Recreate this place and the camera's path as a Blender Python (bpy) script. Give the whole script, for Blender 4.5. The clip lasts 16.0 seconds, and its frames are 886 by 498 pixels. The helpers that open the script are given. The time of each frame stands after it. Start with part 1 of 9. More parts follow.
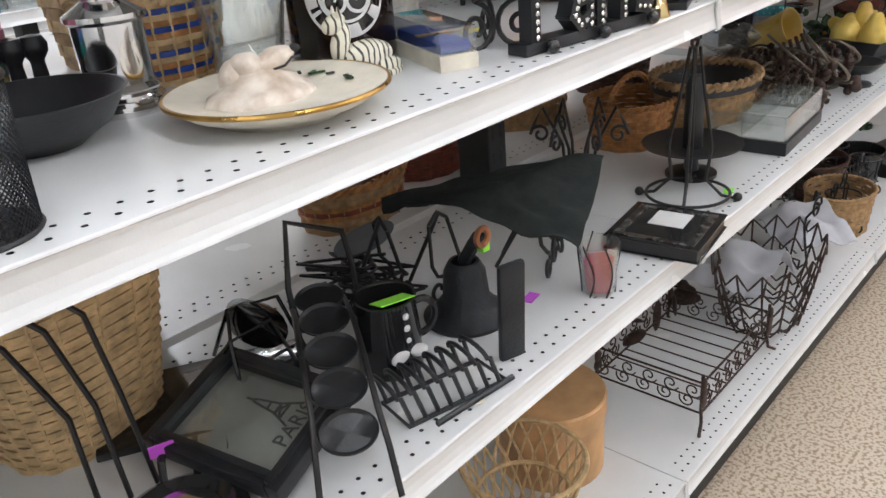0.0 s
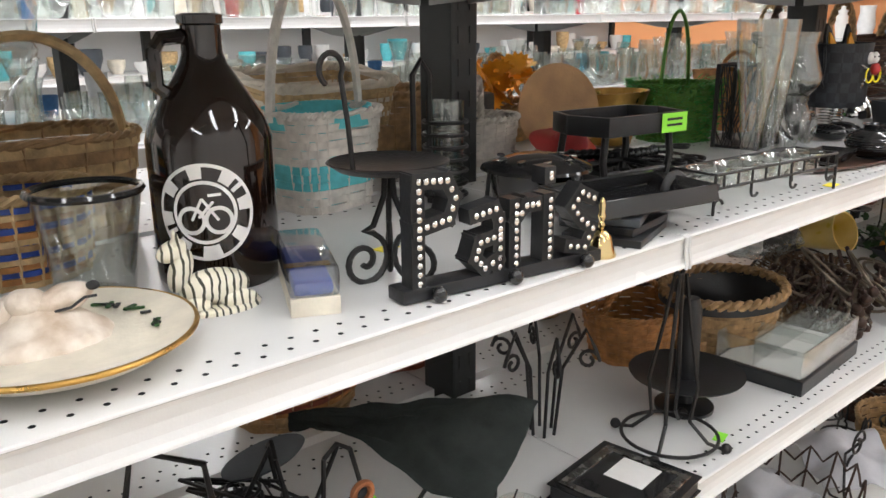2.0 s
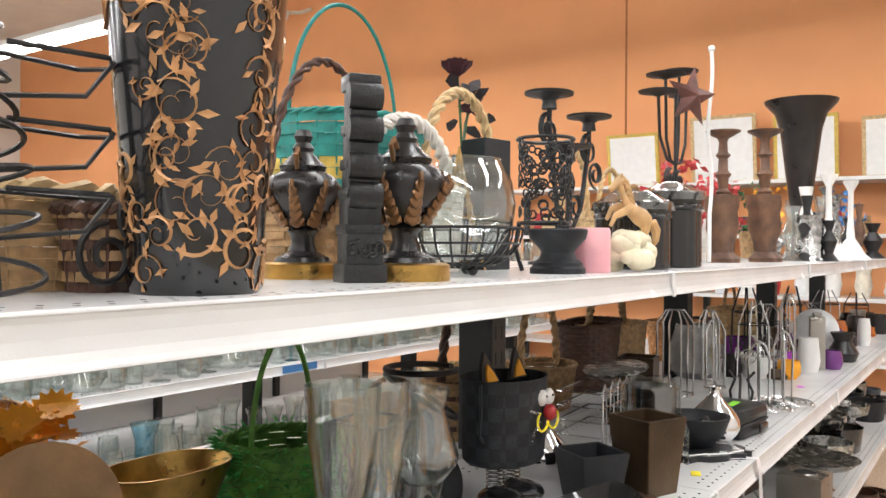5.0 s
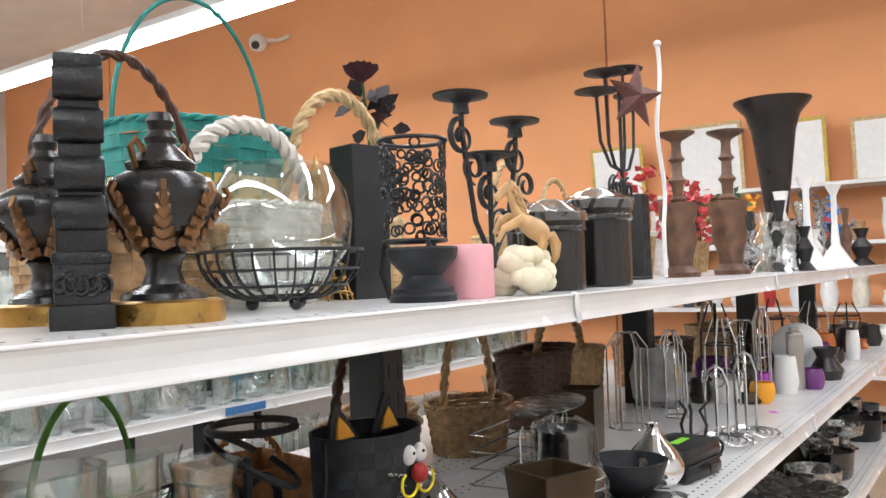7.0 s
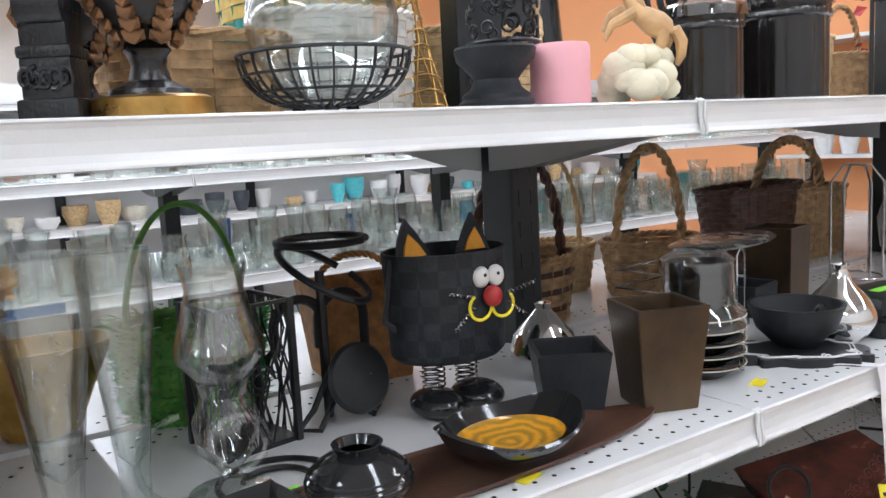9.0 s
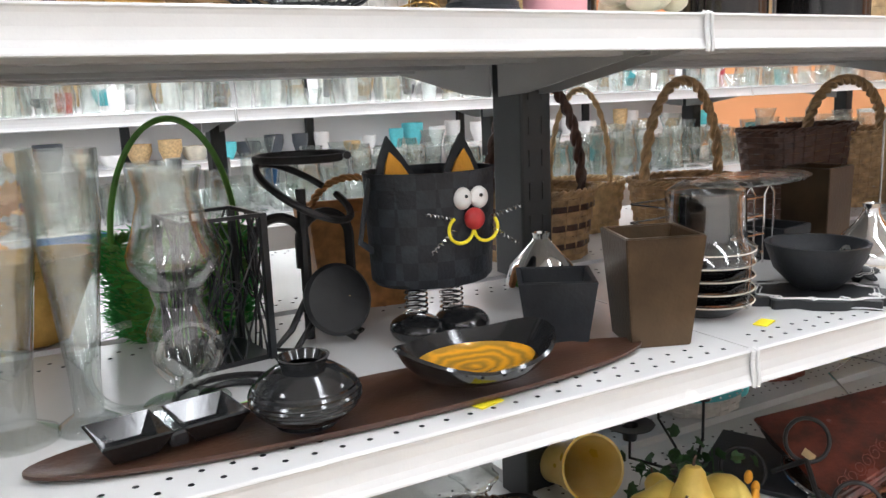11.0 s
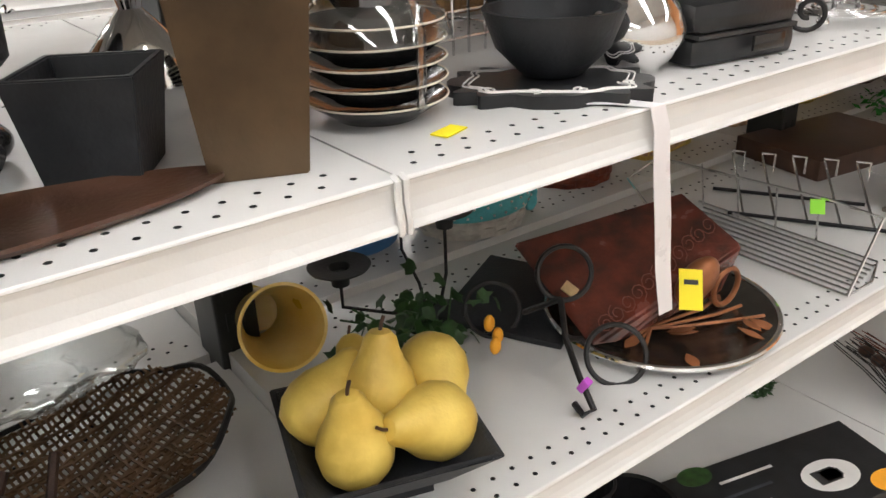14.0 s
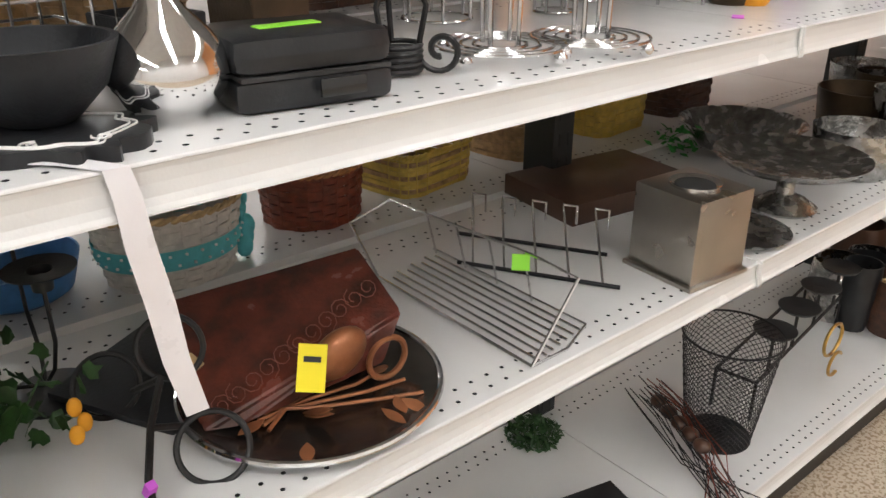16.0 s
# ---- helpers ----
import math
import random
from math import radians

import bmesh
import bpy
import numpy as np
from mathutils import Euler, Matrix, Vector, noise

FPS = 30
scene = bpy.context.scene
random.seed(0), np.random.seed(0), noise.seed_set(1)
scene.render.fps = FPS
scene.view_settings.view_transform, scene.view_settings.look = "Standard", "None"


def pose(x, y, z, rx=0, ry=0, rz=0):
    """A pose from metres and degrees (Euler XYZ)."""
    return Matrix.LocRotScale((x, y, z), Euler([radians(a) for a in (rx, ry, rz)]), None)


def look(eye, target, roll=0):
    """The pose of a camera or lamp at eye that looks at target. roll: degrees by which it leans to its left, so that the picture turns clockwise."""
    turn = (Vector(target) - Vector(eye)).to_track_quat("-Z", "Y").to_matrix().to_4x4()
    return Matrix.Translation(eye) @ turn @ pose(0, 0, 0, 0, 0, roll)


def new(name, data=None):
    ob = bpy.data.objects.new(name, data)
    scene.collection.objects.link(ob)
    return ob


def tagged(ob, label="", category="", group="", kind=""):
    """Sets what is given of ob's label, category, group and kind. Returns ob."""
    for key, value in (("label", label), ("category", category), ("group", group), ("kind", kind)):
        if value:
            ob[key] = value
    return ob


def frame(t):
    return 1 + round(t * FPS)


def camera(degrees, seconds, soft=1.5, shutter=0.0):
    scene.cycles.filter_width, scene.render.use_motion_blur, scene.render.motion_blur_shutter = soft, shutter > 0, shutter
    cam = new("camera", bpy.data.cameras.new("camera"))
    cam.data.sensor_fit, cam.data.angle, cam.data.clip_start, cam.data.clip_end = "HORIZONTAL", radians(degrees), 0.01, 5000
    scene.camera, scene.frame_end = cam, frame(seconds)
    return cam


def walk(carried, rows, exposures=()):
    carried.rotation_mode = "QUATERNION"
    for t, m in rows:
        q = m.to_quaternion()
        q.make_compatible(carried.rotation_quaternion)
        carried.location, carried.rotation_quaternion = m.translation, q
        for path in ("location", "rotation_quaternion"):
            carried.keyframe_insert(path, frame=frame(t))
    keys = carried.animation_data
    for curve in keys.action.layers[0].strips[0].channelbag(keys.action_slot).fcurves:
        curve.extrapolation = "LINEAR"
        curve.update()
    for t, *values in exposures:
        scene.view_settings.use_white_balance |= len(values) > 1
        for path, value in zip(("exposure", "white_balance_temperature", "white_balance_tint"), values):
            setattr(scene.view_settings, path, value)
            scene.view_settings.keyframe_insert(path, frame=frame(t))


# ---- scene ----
cam = camera(57.3, 16.0)
PATH = [
    (0, (0.041, -0.513, 1.263), (1.365, 0.724, 0.416), -4.8),
    (0.5, (0.158, -0.549, 1.27), (1.342, 0.829, 0.434), -1.7),
    (1, (0.217, -0.584, 1.286), (1.321, 0.888, 0.502), -1.5),
    (1.5, (0.26, -0.59, 1.319), (1.383, 0.905, 0.61), -0.9),
    (2, (0.345, -0.545, 1.329), (1.599, 0.912, 0.776), -0.5),
    (2.5, (0.476, -0.472, 1.371), (1.878, 0.881, 0.917), 1.1),
    (3, (0.571, -0.436, 1.383), (2.091, 0.816, 1.031), 1.5),
    (3.5, (0.66, -0.42, 1.398), (2.257, 0.748, 1.105), 1.3),
    (4, (0.799, -0.415, 1.432), (2.447, 0.7, 1.228), 1.8),
    (4.5, (0.941, -0.391, 1.463), (2.592, 0.737, 1.405), 1.4),
    (6.8, (1.325, -0.44, 1.474), (2.961, 0.711, 1.52), -1.8),
    (7, (1.361, -0.445, 1.467), (2.998, 0.702, 1.525), -2.0),
    (7.5, (1.41, -0.459, 1.455), (3.028, 0.717, 1.47), -2.7),
    (8, (1.487, -0.491, 1.441), (2.941, 0.875, 1.308), -3.6),
    (8.5, (1.574, -0.536, 1.435), (2.839, 0.997, 1.21), -3.5),
    (9, (1.622, -0.568, 1.4), (2.724, 1.079, 1.131), -3.1),
    (9.2, (1.634, -0.573, 1.412), (2.683, 1.097, 1.083), -3.1),
    (11.3, (1.749, -0.595, 1.337), (2.677, 1.13, 0.936), -2.2),
    (11.5, (1.766, -0.586, 1.327), (2.685, 1.129, 0.866), -2.0),
    (12, (1.828, -0.555, 1.304), (2.729, 1.12, 0.686), -2.1),
    (12.5, (1.912, -0.515, 1.283), (2.813, 1.101, 0.525), -2.2),
    (13, (1.991, -0.474, 1.27), (2.909, 1.103, 0.452), -2.5),
    (13.5, (2.054, -0.452, 1.26), (3.08, 1.035, 0.404), -2.4),
    (14, (2.151, -0.453, 1.258), (3.202, 1.017, 0.401), -2.3),
    (14.5, (2.305, -0.488, 1.259), (3.322, 1.016, 0.421), -1.8),
    (15, (2.425, -0.521, 1.26), (3.421, 1.001, 0.428), -0.8),
    (15.5, (2.503, -0.552, 1.251), (3.538, 0.941, 0.415), -0.4),
    (16, (2.538, -0.561, 1.244), (3.709, 0.832, 0.415), 0.1),
]
walk(cam, [(t, look(eye, target, roll)) for t, eye, target, roll in PATH],
     ((0, 0.03, 5950, 10), (2, 0.1, 6250, 10), (4.5, 0.08, 6350, 10), (7, -0.05, 6050, 10), (9, -0.12, 5700, 10), (11.5, 0.16, 6100, 10), (13.5, 0.05, 6500, 10), (16, -0.03, 6450, 10)))

# ---- light ----
scene.cycles.transparent_max_bounces = 24
world = bpy.data.worlds.new("store_air")
world.use_nodes = True
scene.world = world
world.node_tree.nodes["Background"].inputs[0].default_value = (0.9, 0.95, 1.0, 1)
world.node_tree.nodes["Background"].inputs[1].default_value = 0.07
scene.view_settings.exposure = 0.0

CEIL = 5.0
WALL_X, WALL_Y = 8.5, 13.7
LAMP_ROWS = (-2.46, 0.14, 2.74, 5.34)


def strip_lamp(x, y, length, watts):
    d = bpy.data.lights.new("strip_light", "AREA")
    d.shape, d.size, d.size_y, d.energy, d.color = "RECTANGLE", 0.28, length, watts, (0.99, 0.99, 1.0)
    ob = new("strip_light", d)
    ob.matrix_world = pose(x, y, 3.4)
    return ob


for lx in LAMP_ROWS:
    long = 16.0
    strip_lamp(lx, long / 2 - 3.6, long, 8.0 * long)

# ---- materials ----


def nodes_of(m):
    m.use_nodes = True
    return m.node_tree.nodes, m.node_tree.links, m.node_tree.nodes["Principled BSDF"]


def mat(name, color, rough=0.5, metal=0.0, var=0.18, scale=18.0, bump=0.15, fine=220.0, spec=0.5, coat=0.0, sub=None, random_hue=0.0):
    """A paint, plastic, clay or metal: tone varies at two scales, with fine relief."""
    m = bpy.data.materials.new(name)
    n, l, b = nodes_of(m)
    co = n.new("ShaderNodeTexCoord")
    big, small = n.new("ShaderNodeTexNoise"), n.new("ShaderNodeTexNoise")
    big.inputs["Scale"].default_value, small.inputs["Scale"].default_value = scale, fine
    big.inputs["Detail"].default_value = 5
    l.new(co.outputs["Object"], big.inputs["Vector"]), l.new(co.outputs["Object"], small.inputs["Vector"])
    ramp = n.new("ShaderNodeValToRGB")
    ramp.color_ramp.elements[0].position, ramp.color_ramp.elements[1].position = 0.3, 0.72
    dark = sub or [c * (1 - var) for c in color]
    ramp.color_ramp.elements[0].color = (*dark, 1)
    ramp.color_ramp.elements[1].color = (*[min(1, c * (1 + var * 0.6)) for c in color], 1)
    l.new(big.outputs["Fac"], ramp.inputs["Fac"])
    out = ramp.outputs["Color"]
    if random_hue:
        info, hue = n.new("ShaderNodeObjectInfo"), n.new("ShaderNodeHueSaturation")
        rr = n.new("ShaderNodeMapRange")
        rr.inputs["To Min"].default_value, rr.inputs["To Max"].default_value = 1 - random_hue, 1 + random_hue
        l.new(info.outputs["Random"], rr.inputs["Value"]), l.new(rr.outputs["Result"], hue.inputs["Value"])
        l.new(out, hue.inputs["Color"])
        out = hue.outputs["Color"]
    l.new(out, b.inputs["Base Color"])
    rm = n.new("ShaderNodeMapRange")
    rm.inputs["To Min"].default_value, rm.inputs["To Max"].default_value = max(0.02, rough - 0.1), min(1, rough + 0.1)
    l.new(big.outputs["Fac"], rm.inputs["Value"]), l.new(rm.outputs["Result"], b.inputs["Roughness"])
    b.inputs["Metallic"].default_value = metal
    b.inputs["Specular IOR Level"].default_value = spec
    b.inputs["Coat Weight"].default_value = coat
    if bump:
        bp = n.new("ShaderNodeBump")
        bp.inputs["Strength"].default_value, bp.inputs["Distance"].default_value = bump, 0.002
        l.new(small.outputs["Fac"], bp.inputs["Height"]), l.new(bp.outputs["Normal"], b.inputs["Normal"])
    return m


def glass(name, tint=(0.97, 0.99, 0.98), gloss=0.12, rough=0.012):
    """Thin clear glass: lets light through and shines at its rims."""
    m = bpy.data.materials.new(name)
    m.use_nodes = True
    n, l = m.node_tree.nodes, m.node_tree.links
    n.clear()
    out, mix, tr, gl, fr, add = (n.new("ShaderNode" + k) for k in ("OutputMaterial", "MixShader", "BsdfTransparent", "BsdfGlossy", "LayerWeight", "Math"))
    tr.inputs["Color"].default_value = (*tint, 1)
    gl.inputs["Roughness"].default_value = rough
    fr.inputs["Blend"].default_value = 0.5
    power = n.new("ShaderNodeMath")
    power.operation, power.inputs[1].default_value = "POWER", 3.0
    add.operation, add.use_clamp = "MULTIPLY_ADD", True
    add.inputs[1].default_value, add.inputs[2].default_value = 0.85, gloss
    ns, bp, co = n.new("ShaderNodeTexNoise"), n.new("ShaderNodeBump"), n.new("ShaderNodeTexCoord")
    ns.inputs["Scale"].default_value = 35
    bp.inputs["Strength"].default_value, bp.inputs["Distance"].default_value = 0.16, 0.003
    l.new(co.outputs["Object"], ns.inputs["Vector"]), l.new(ns.outputs["Fac"], bp.inputs["Height"])
    l.new(bp.outputs["Normal"], gl.inputs["Normal"]), l.new(bp.outputs["Normal"], fr.inputs["Normal"])
    l.new(fr.outputs["Facing"], power.inputs[0]), l.new(power.outputs["Value"], add.inputs[0]), l.new(add.outputs["Value"], mix.inputs["Fac"])
    l.new(tr.outputs["BSDF"], mix.inputs[1]), l.new(gl.outputs["BSDF"], mix.inputs[2]), l.new(mix.outputs["Shader"], out.inputs["Surface"])
    return m


def speckled(name):
    """Pale vinyl floor tiles with brown and grey specks and fine dark joints."""
    m = bpy.data.materials.new(name)
    n, l, b = nodes_of(m)
    co = n.new("ShaderNodeTexCoord")
    v1, v2, ns = n.new("ShaderNodeTexVoronoi"), n.new("ShaderNodeTexNoise"), n.new("ShaderNodeTexNoise")
    v1.inputs["Scale"].default_value, v2.inputs["Scale"].default_value, ns.inputs["Scale"].default_value = 150, 110, 1.3
    for k in (v1, v2, ns):
        l.new(co.outputs["Object"], k.inputs["Vector"])
    r1 = n.new("ShaderNodeValToRGB")
    for e, (p, c) in zip(r1.color_ramp.elements, ((0.40, (0.33, 0.24, 0.15, 1)), (0.52, (0.62, 0.53, 0.42, 1)))):
        e.position, e.color = p, c
    l.new(v2.outputs["Fac"], r1.inputs["Fac"])
    mx = n.new("ShaderNodeMixRGB")
    mx.blend_type = "MULTIPLY"
    mx.inputs[0].default_value = 0.35
    l.new(r1.outputs["Color"], mx.inputs[1])
    r2 = n.new("ShaderNodeValToRGB")
    r2.color_ramp.elements[0].color, r2.color_ramp.elements[1].color = (0.75, 0.7, 0.62, 1), (1, 1, 1, 1)
    l.new(ns.outputs["Fac"], r2.inputs["Fac"]), l.new(r2.outputs["Color"], mx.inputs[2])
    l.new(mx.outputs["Color"], b.inputs["Base Color"])
    b.inputs["Roughness"].default_value = 0.35
    return m


M = {
    "shelf": mat("white_shelf_enamel", (0.74, 0.74, 0.73), 0.24, var=0.06, scale=5, bump=0.05, fine=400),
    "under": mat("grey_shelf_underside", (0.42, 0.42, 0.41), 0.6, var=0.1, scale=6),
    "post": mat("black_post_and_hole_shade", (0.022, 0.025, 0.026), 0.4, var=0.3, scale=12, bump=0.1),
    "orange": mat("orange_wall_paint", (0.8, 0.37, 0.16), 0.75, var=0.06, scale=1.2, bump=0.1, fine=60),
    "white_wall": mat("white_wall_paint", (0.78, 0.78, 0.77), 0.8, var=0.06, scale=1.5),
    "ceil": mat("white_ceiling_board", (0.75, 0.75, 0.74), 0.9, var=0.08, scale=2),
    "floor": speckled("speckled_floor_vinyl"),
    "kick": mat("black_kick_plate", (0.02, 0.02, 0.02), 0.5),
}
lamp_glow = bpy.data.materials.new("lit_tube")
_n, _l, _b = nodes_of(lamp_glow)
_b.inputs["Emission Color"].default_value = (1, 0.98, 0.95, 1)
_b.inputs["Emission Strength"].default_value = 22.0

# ---- shape helpers ----


def box(bm, c, s, bevel=0.0, m=None, taper=1.0):
    """A box of size s round c; taper widens or narrows its top."""
    r = bmesh.ops.create_cube(bm, size=1)
    vs = r["verts"]
    for v in vs:
        k = taper if v.co.z > 0 else 1
        v.co = Vector((v.co.x * s[0] * k, v.co.y * s[1] * k, v.co.z * s[2]))
    if bevel:
        es = list({e for v in vs for e in v.link_edges})
        r = bmesh.ops.bevel(bm, geom=es + vs, offset=bevel, segments=2, affect="EDGES", profile=0.6)
        vs = list({v for f in r["faces"] for v in f.verts} | {v for v in vs if v.is_valid})
    mm = Matrix.Translation(c) @ (m or Matrix())
    for v in vs:
        v.co = mm @ v.co
    return vs


def lathe(bm, prof, n=32, m=None, close=True, wob=None):
    """A turned shape from (radius, height) pairs."""
    rings = []
    for r, z in prof:
        ring = []
        for i in range(n):
            a = 2 * math.pi * i / n
            k = wob(a, z) if wob else 1
            co = Vector((r * k * math.cos(a), r * k * math.sin(a), z))
            ring.append(bm.verts.new(m @ co if m else co))
        rings.append(ring)
    for a, b in zip(rings, rings[1:]):
        for i in range(n):
            bm.faces.new((a[i], a[(i + 1) % n], b[(i + 1) % n], b[i]))
    if close:
        for ring, flip in ((rings[0], True), (rings[-1], False)):
            if (ring[0].co - ring[n // 2].co).length > 1e-5:
                bm.faces.new(ring[::-1] if flip else ring)
    return bm


def hollow(prof, t):
    """A closed vessel profile of wall t from an outer (radius, height) line: up outside, down inside."""
    inner = [(max(0.0005, r - t), z + (t if i == 0 else 0)) for i, (r, z) in enumerate(prof)]
    return [(0.0005, prof[0][1])] + list(prof) + inner[::-1] + [(0.0005, inner[0][1])]


def tube(bm, pts, r, n=7, closed=False, m=None, flat=1.0):
    """A rod of radius r along points."""
    pts = [Vector(p) for p in pts]
    k = len(pts)
    rings, up = [], None
    for i, p in enumerate(pts):
        if closed:
            t = pts[(i + 1) % k] - pts[i - 1]
        else:
            t = pts[min(i + 1, k - 1)] - pts[max(i - 1, 0)]
        t = t.normalized() if t.length > 1e-9 else Vector((0, 0, 1))
        if up is None:
            up = t.orthogonal().normalized()
        up = (up - t * up.dot(t))
        up = up.normalized() if up.length > 1e-6 else t.orthogonal().normalized()
        side = t.cross(up)
        rr = r(i / max(1, k - 1)) if callable(r) else r
        ring = []
        for j in range(n):
            a = 2 * math.pi * j / n
            co = p + up * (rr * math.cos(a)) + side * (rr * flat * math.sin(a))
            ring.append(bm.verts.new(m @ co if m else co))
        rings.append(ring)
    for i in range(k if closed else k - 1):
        a, b = rings[i], rings[(i + 1) % k]
        for j in range(n):
            bm.faces.new((a[j], a[(j + 1) % n], b[(j + 1) % n], b[j]))
    if not closed:
        bm.faces.new(rings[0][::-1]), bm.faces.new(rings[-1])
    return bm


def arc(c, r, a0, a1, n=16, plane="xz", ry=None):
    """Points along part of a circle, degrees."""
    out = []
    for i in range(n + 1):
        a = radians(a0 + (a1 - a0) * i / n)
        u, v = r * math.cos(a), (ry or r) * math.sin(a)
        out.append(Vector(c) + {"xz": Vector((u, 0, v)), "xy": Vector((u, v, 0)), "yz": Vector((0, u, v))}[plane])
    return out


def spiral(c, r0, r1, turns, n=30, plane="xz", a0=0.0):
    out = []
    for i in range(n + 1):
        f = i / n
        a, r = radians(a0) + 2 * math.pi * turns * f, r0 + (r1 - r0) * f
        u, v = r * math.cos(a), r * math.sin(a)
        out.append(Vector(c) + {"xz": Vector((u, 0, v)), "xy": Vector((u, v, 0)), "yz": Vector((0, u, v))}[plane])
    return out


def sheet(bm, pts, thick=0.002):
    """A thin flat plate from its outline, in the xy plane of the points, with thickness."""
    top = [bm.verts.new(Vector(p)) for p in pts]
    f = bm.faces.new(top)
    r = bmesh.ops.extrude_face_region(bm, geom=[f])
    f.normal_update()
    nrm = f.normal.copy()
    for v in r["geom"]:
        if isinstance(v, bmesh.types.BMVert):
            v.co += nrm * thick
    bmesh.ops.recalc_face_normals(bm, faces=bm.faces[:])
    return bm


def solid(bm, thick):
    """Gives a sheet its thickness."""
    bmesh.ops.recalc_face_normals(bm, faces=bm.faces[:])
    bm.normal_update()
    bmesh.ops.solidify(bm, geom=bm.faces[:], thickness=thick)


def mesh_of(name, bm, material, smooth=True):
    bmesh.ops.recalc_face_normals(bm, faces=bm.faces[:])
    me = bpy.data.meshes.new(name)
    bm.to_mesh(me)
    bm.free()
    for k in (material if isinstance(material, (list, tuple)) else [material]):
        me.materials.append(k)
    if smooth:
        me.polygons.foreach_set("use_smooth", [True] * len(me.polygons))
        me.set_sharp_from_angle(angle=radians(38))
    return me


def part(name, bm, material, parent, label="", smooth=True, m=None):
    """Links a bmesh as one mesh object under a thing or a part."""
    ob = new(name, mesh_of(name, bm, material, smooth))
    ob.parent = parent
    if m is not None:
        ob.matrix_basis = m
    if label:
        ob["label"] = label
    return ob


def thing(name, label, category, m, group=""):
    ob = new(name)
    ob.empty_display_size = 0.02
    ob.matrix_world = m
    return tagged(ob, label, category, group)


def solo(name, bm, material, label, category, m, group="", smooth=True):
    """A thing that is one mesh."""
    ob = new(name, mesh_of(name, bm, material, smooth))
    ob.matrix_world = m
    return tagged(ob, label, category, group)


def at(x, y, z, rz=0, rx=0, ry=0):
    return pose(x, y, z, rx, ry, rz)


def B():
    return bmesh.new()


# ---- structure ----
def slab(name, lo, hi, material, label, category):
    bm = B()
    box(bm, [(a + b) / 2 for a, b in zip(lo, hi)], [b - a for a, b in zip(lo, hi)])
    return tagged(new(name, mesh_of(name, bm, material, False)), label, category, kind="structure")


X0, Y0 = -6.0, -4.0
slab("floor", (X0, Y0, -0.1), (WALL_X, WALL_Y, 0), M["floor"], "beige speckled vinyl store floor", "floor")
slab("ceiling", (X0, Y0, CEIL), (WALL_X, WALL_Y, CEIL + 0.1), M["ceil"], "white store ceiling with long light strips", "ceiling")
slab("wall_east", (WALL_X, Y0, 0), (WALL_X + 0.15, WALL_Y, CEIL), M["orange"], "orange painted end wall of the store", "wall")
slab("wall_north", (X0, WALL_Y, 0), (WALL_X + 0.15, WALL_Y + 0.15, CEIL), M["white_wall"], "white painted far wall", "wall")
slab("wall_south", (X0, Y0 - 0.15, 0), (WALL_X + 0.15, Y0, CEIL), M["white_wall"], "white painted wall behind the aisle", "wall")
slab("wall_west", (X0 - 0.15, Y0 - 0.15, 0), (X0, WALL_Y + 0.15, CEIL), M["white_wall"], "white painted near end wall", "wall")
for sy in (-0.9, 2.6, 10.6):
    bm = B()
    box(bm, (WALL_X - 0.004, sy, CEIL / 2), (0.008, 0.016, CEIL))
    tagged(new("trim", mesh_of("trim", bm, mat("seam_paint", (0.4, 0.15, 0.05), 0.8))), "narrow seam strip on the orange wall", "trim", kind="structure")

for lx in LAMP_ROWS:
    long = 16.0
    lamp = thing("strip_lamp", "long white fluorescent ceiling strip, lit", "ceiling light", at(lx, long / 2 - 3.6, 3.48), "ceiling strips")
    bm = B()
    box(bm, (0, 0, 0.0), (0.3, long, 0.05), 0.008)
    part("housing", bm, M["white_wall"], lamp, smooth=False)
    for tx in (-0.09, 0.09):
        bm = B()
        tube(bm, [(tx, 0.1 - long / 2, -0.04), (tx, long / 2 - 0.1, -0.04)], 0.016, 8)
        part("tube", bm, lamp_glow, lamp)
    for ry in (-5, -1.7, 1.7, 5):
        bm = B()
        tube(bm, [(0, ry, 0.02), (0, ry, CEIL - 3.48)], 0.006, 6)
        part("hanger", bm, M["white_wall"], lamp)

# ---- shelving ----
SEC = 1.22
ZA, ZB, ZC, ZD = 0.675, 1.06, 1.43, 0.158
DY = 0.44
ZA2, ZB2 = ZA + 0.023, ZB


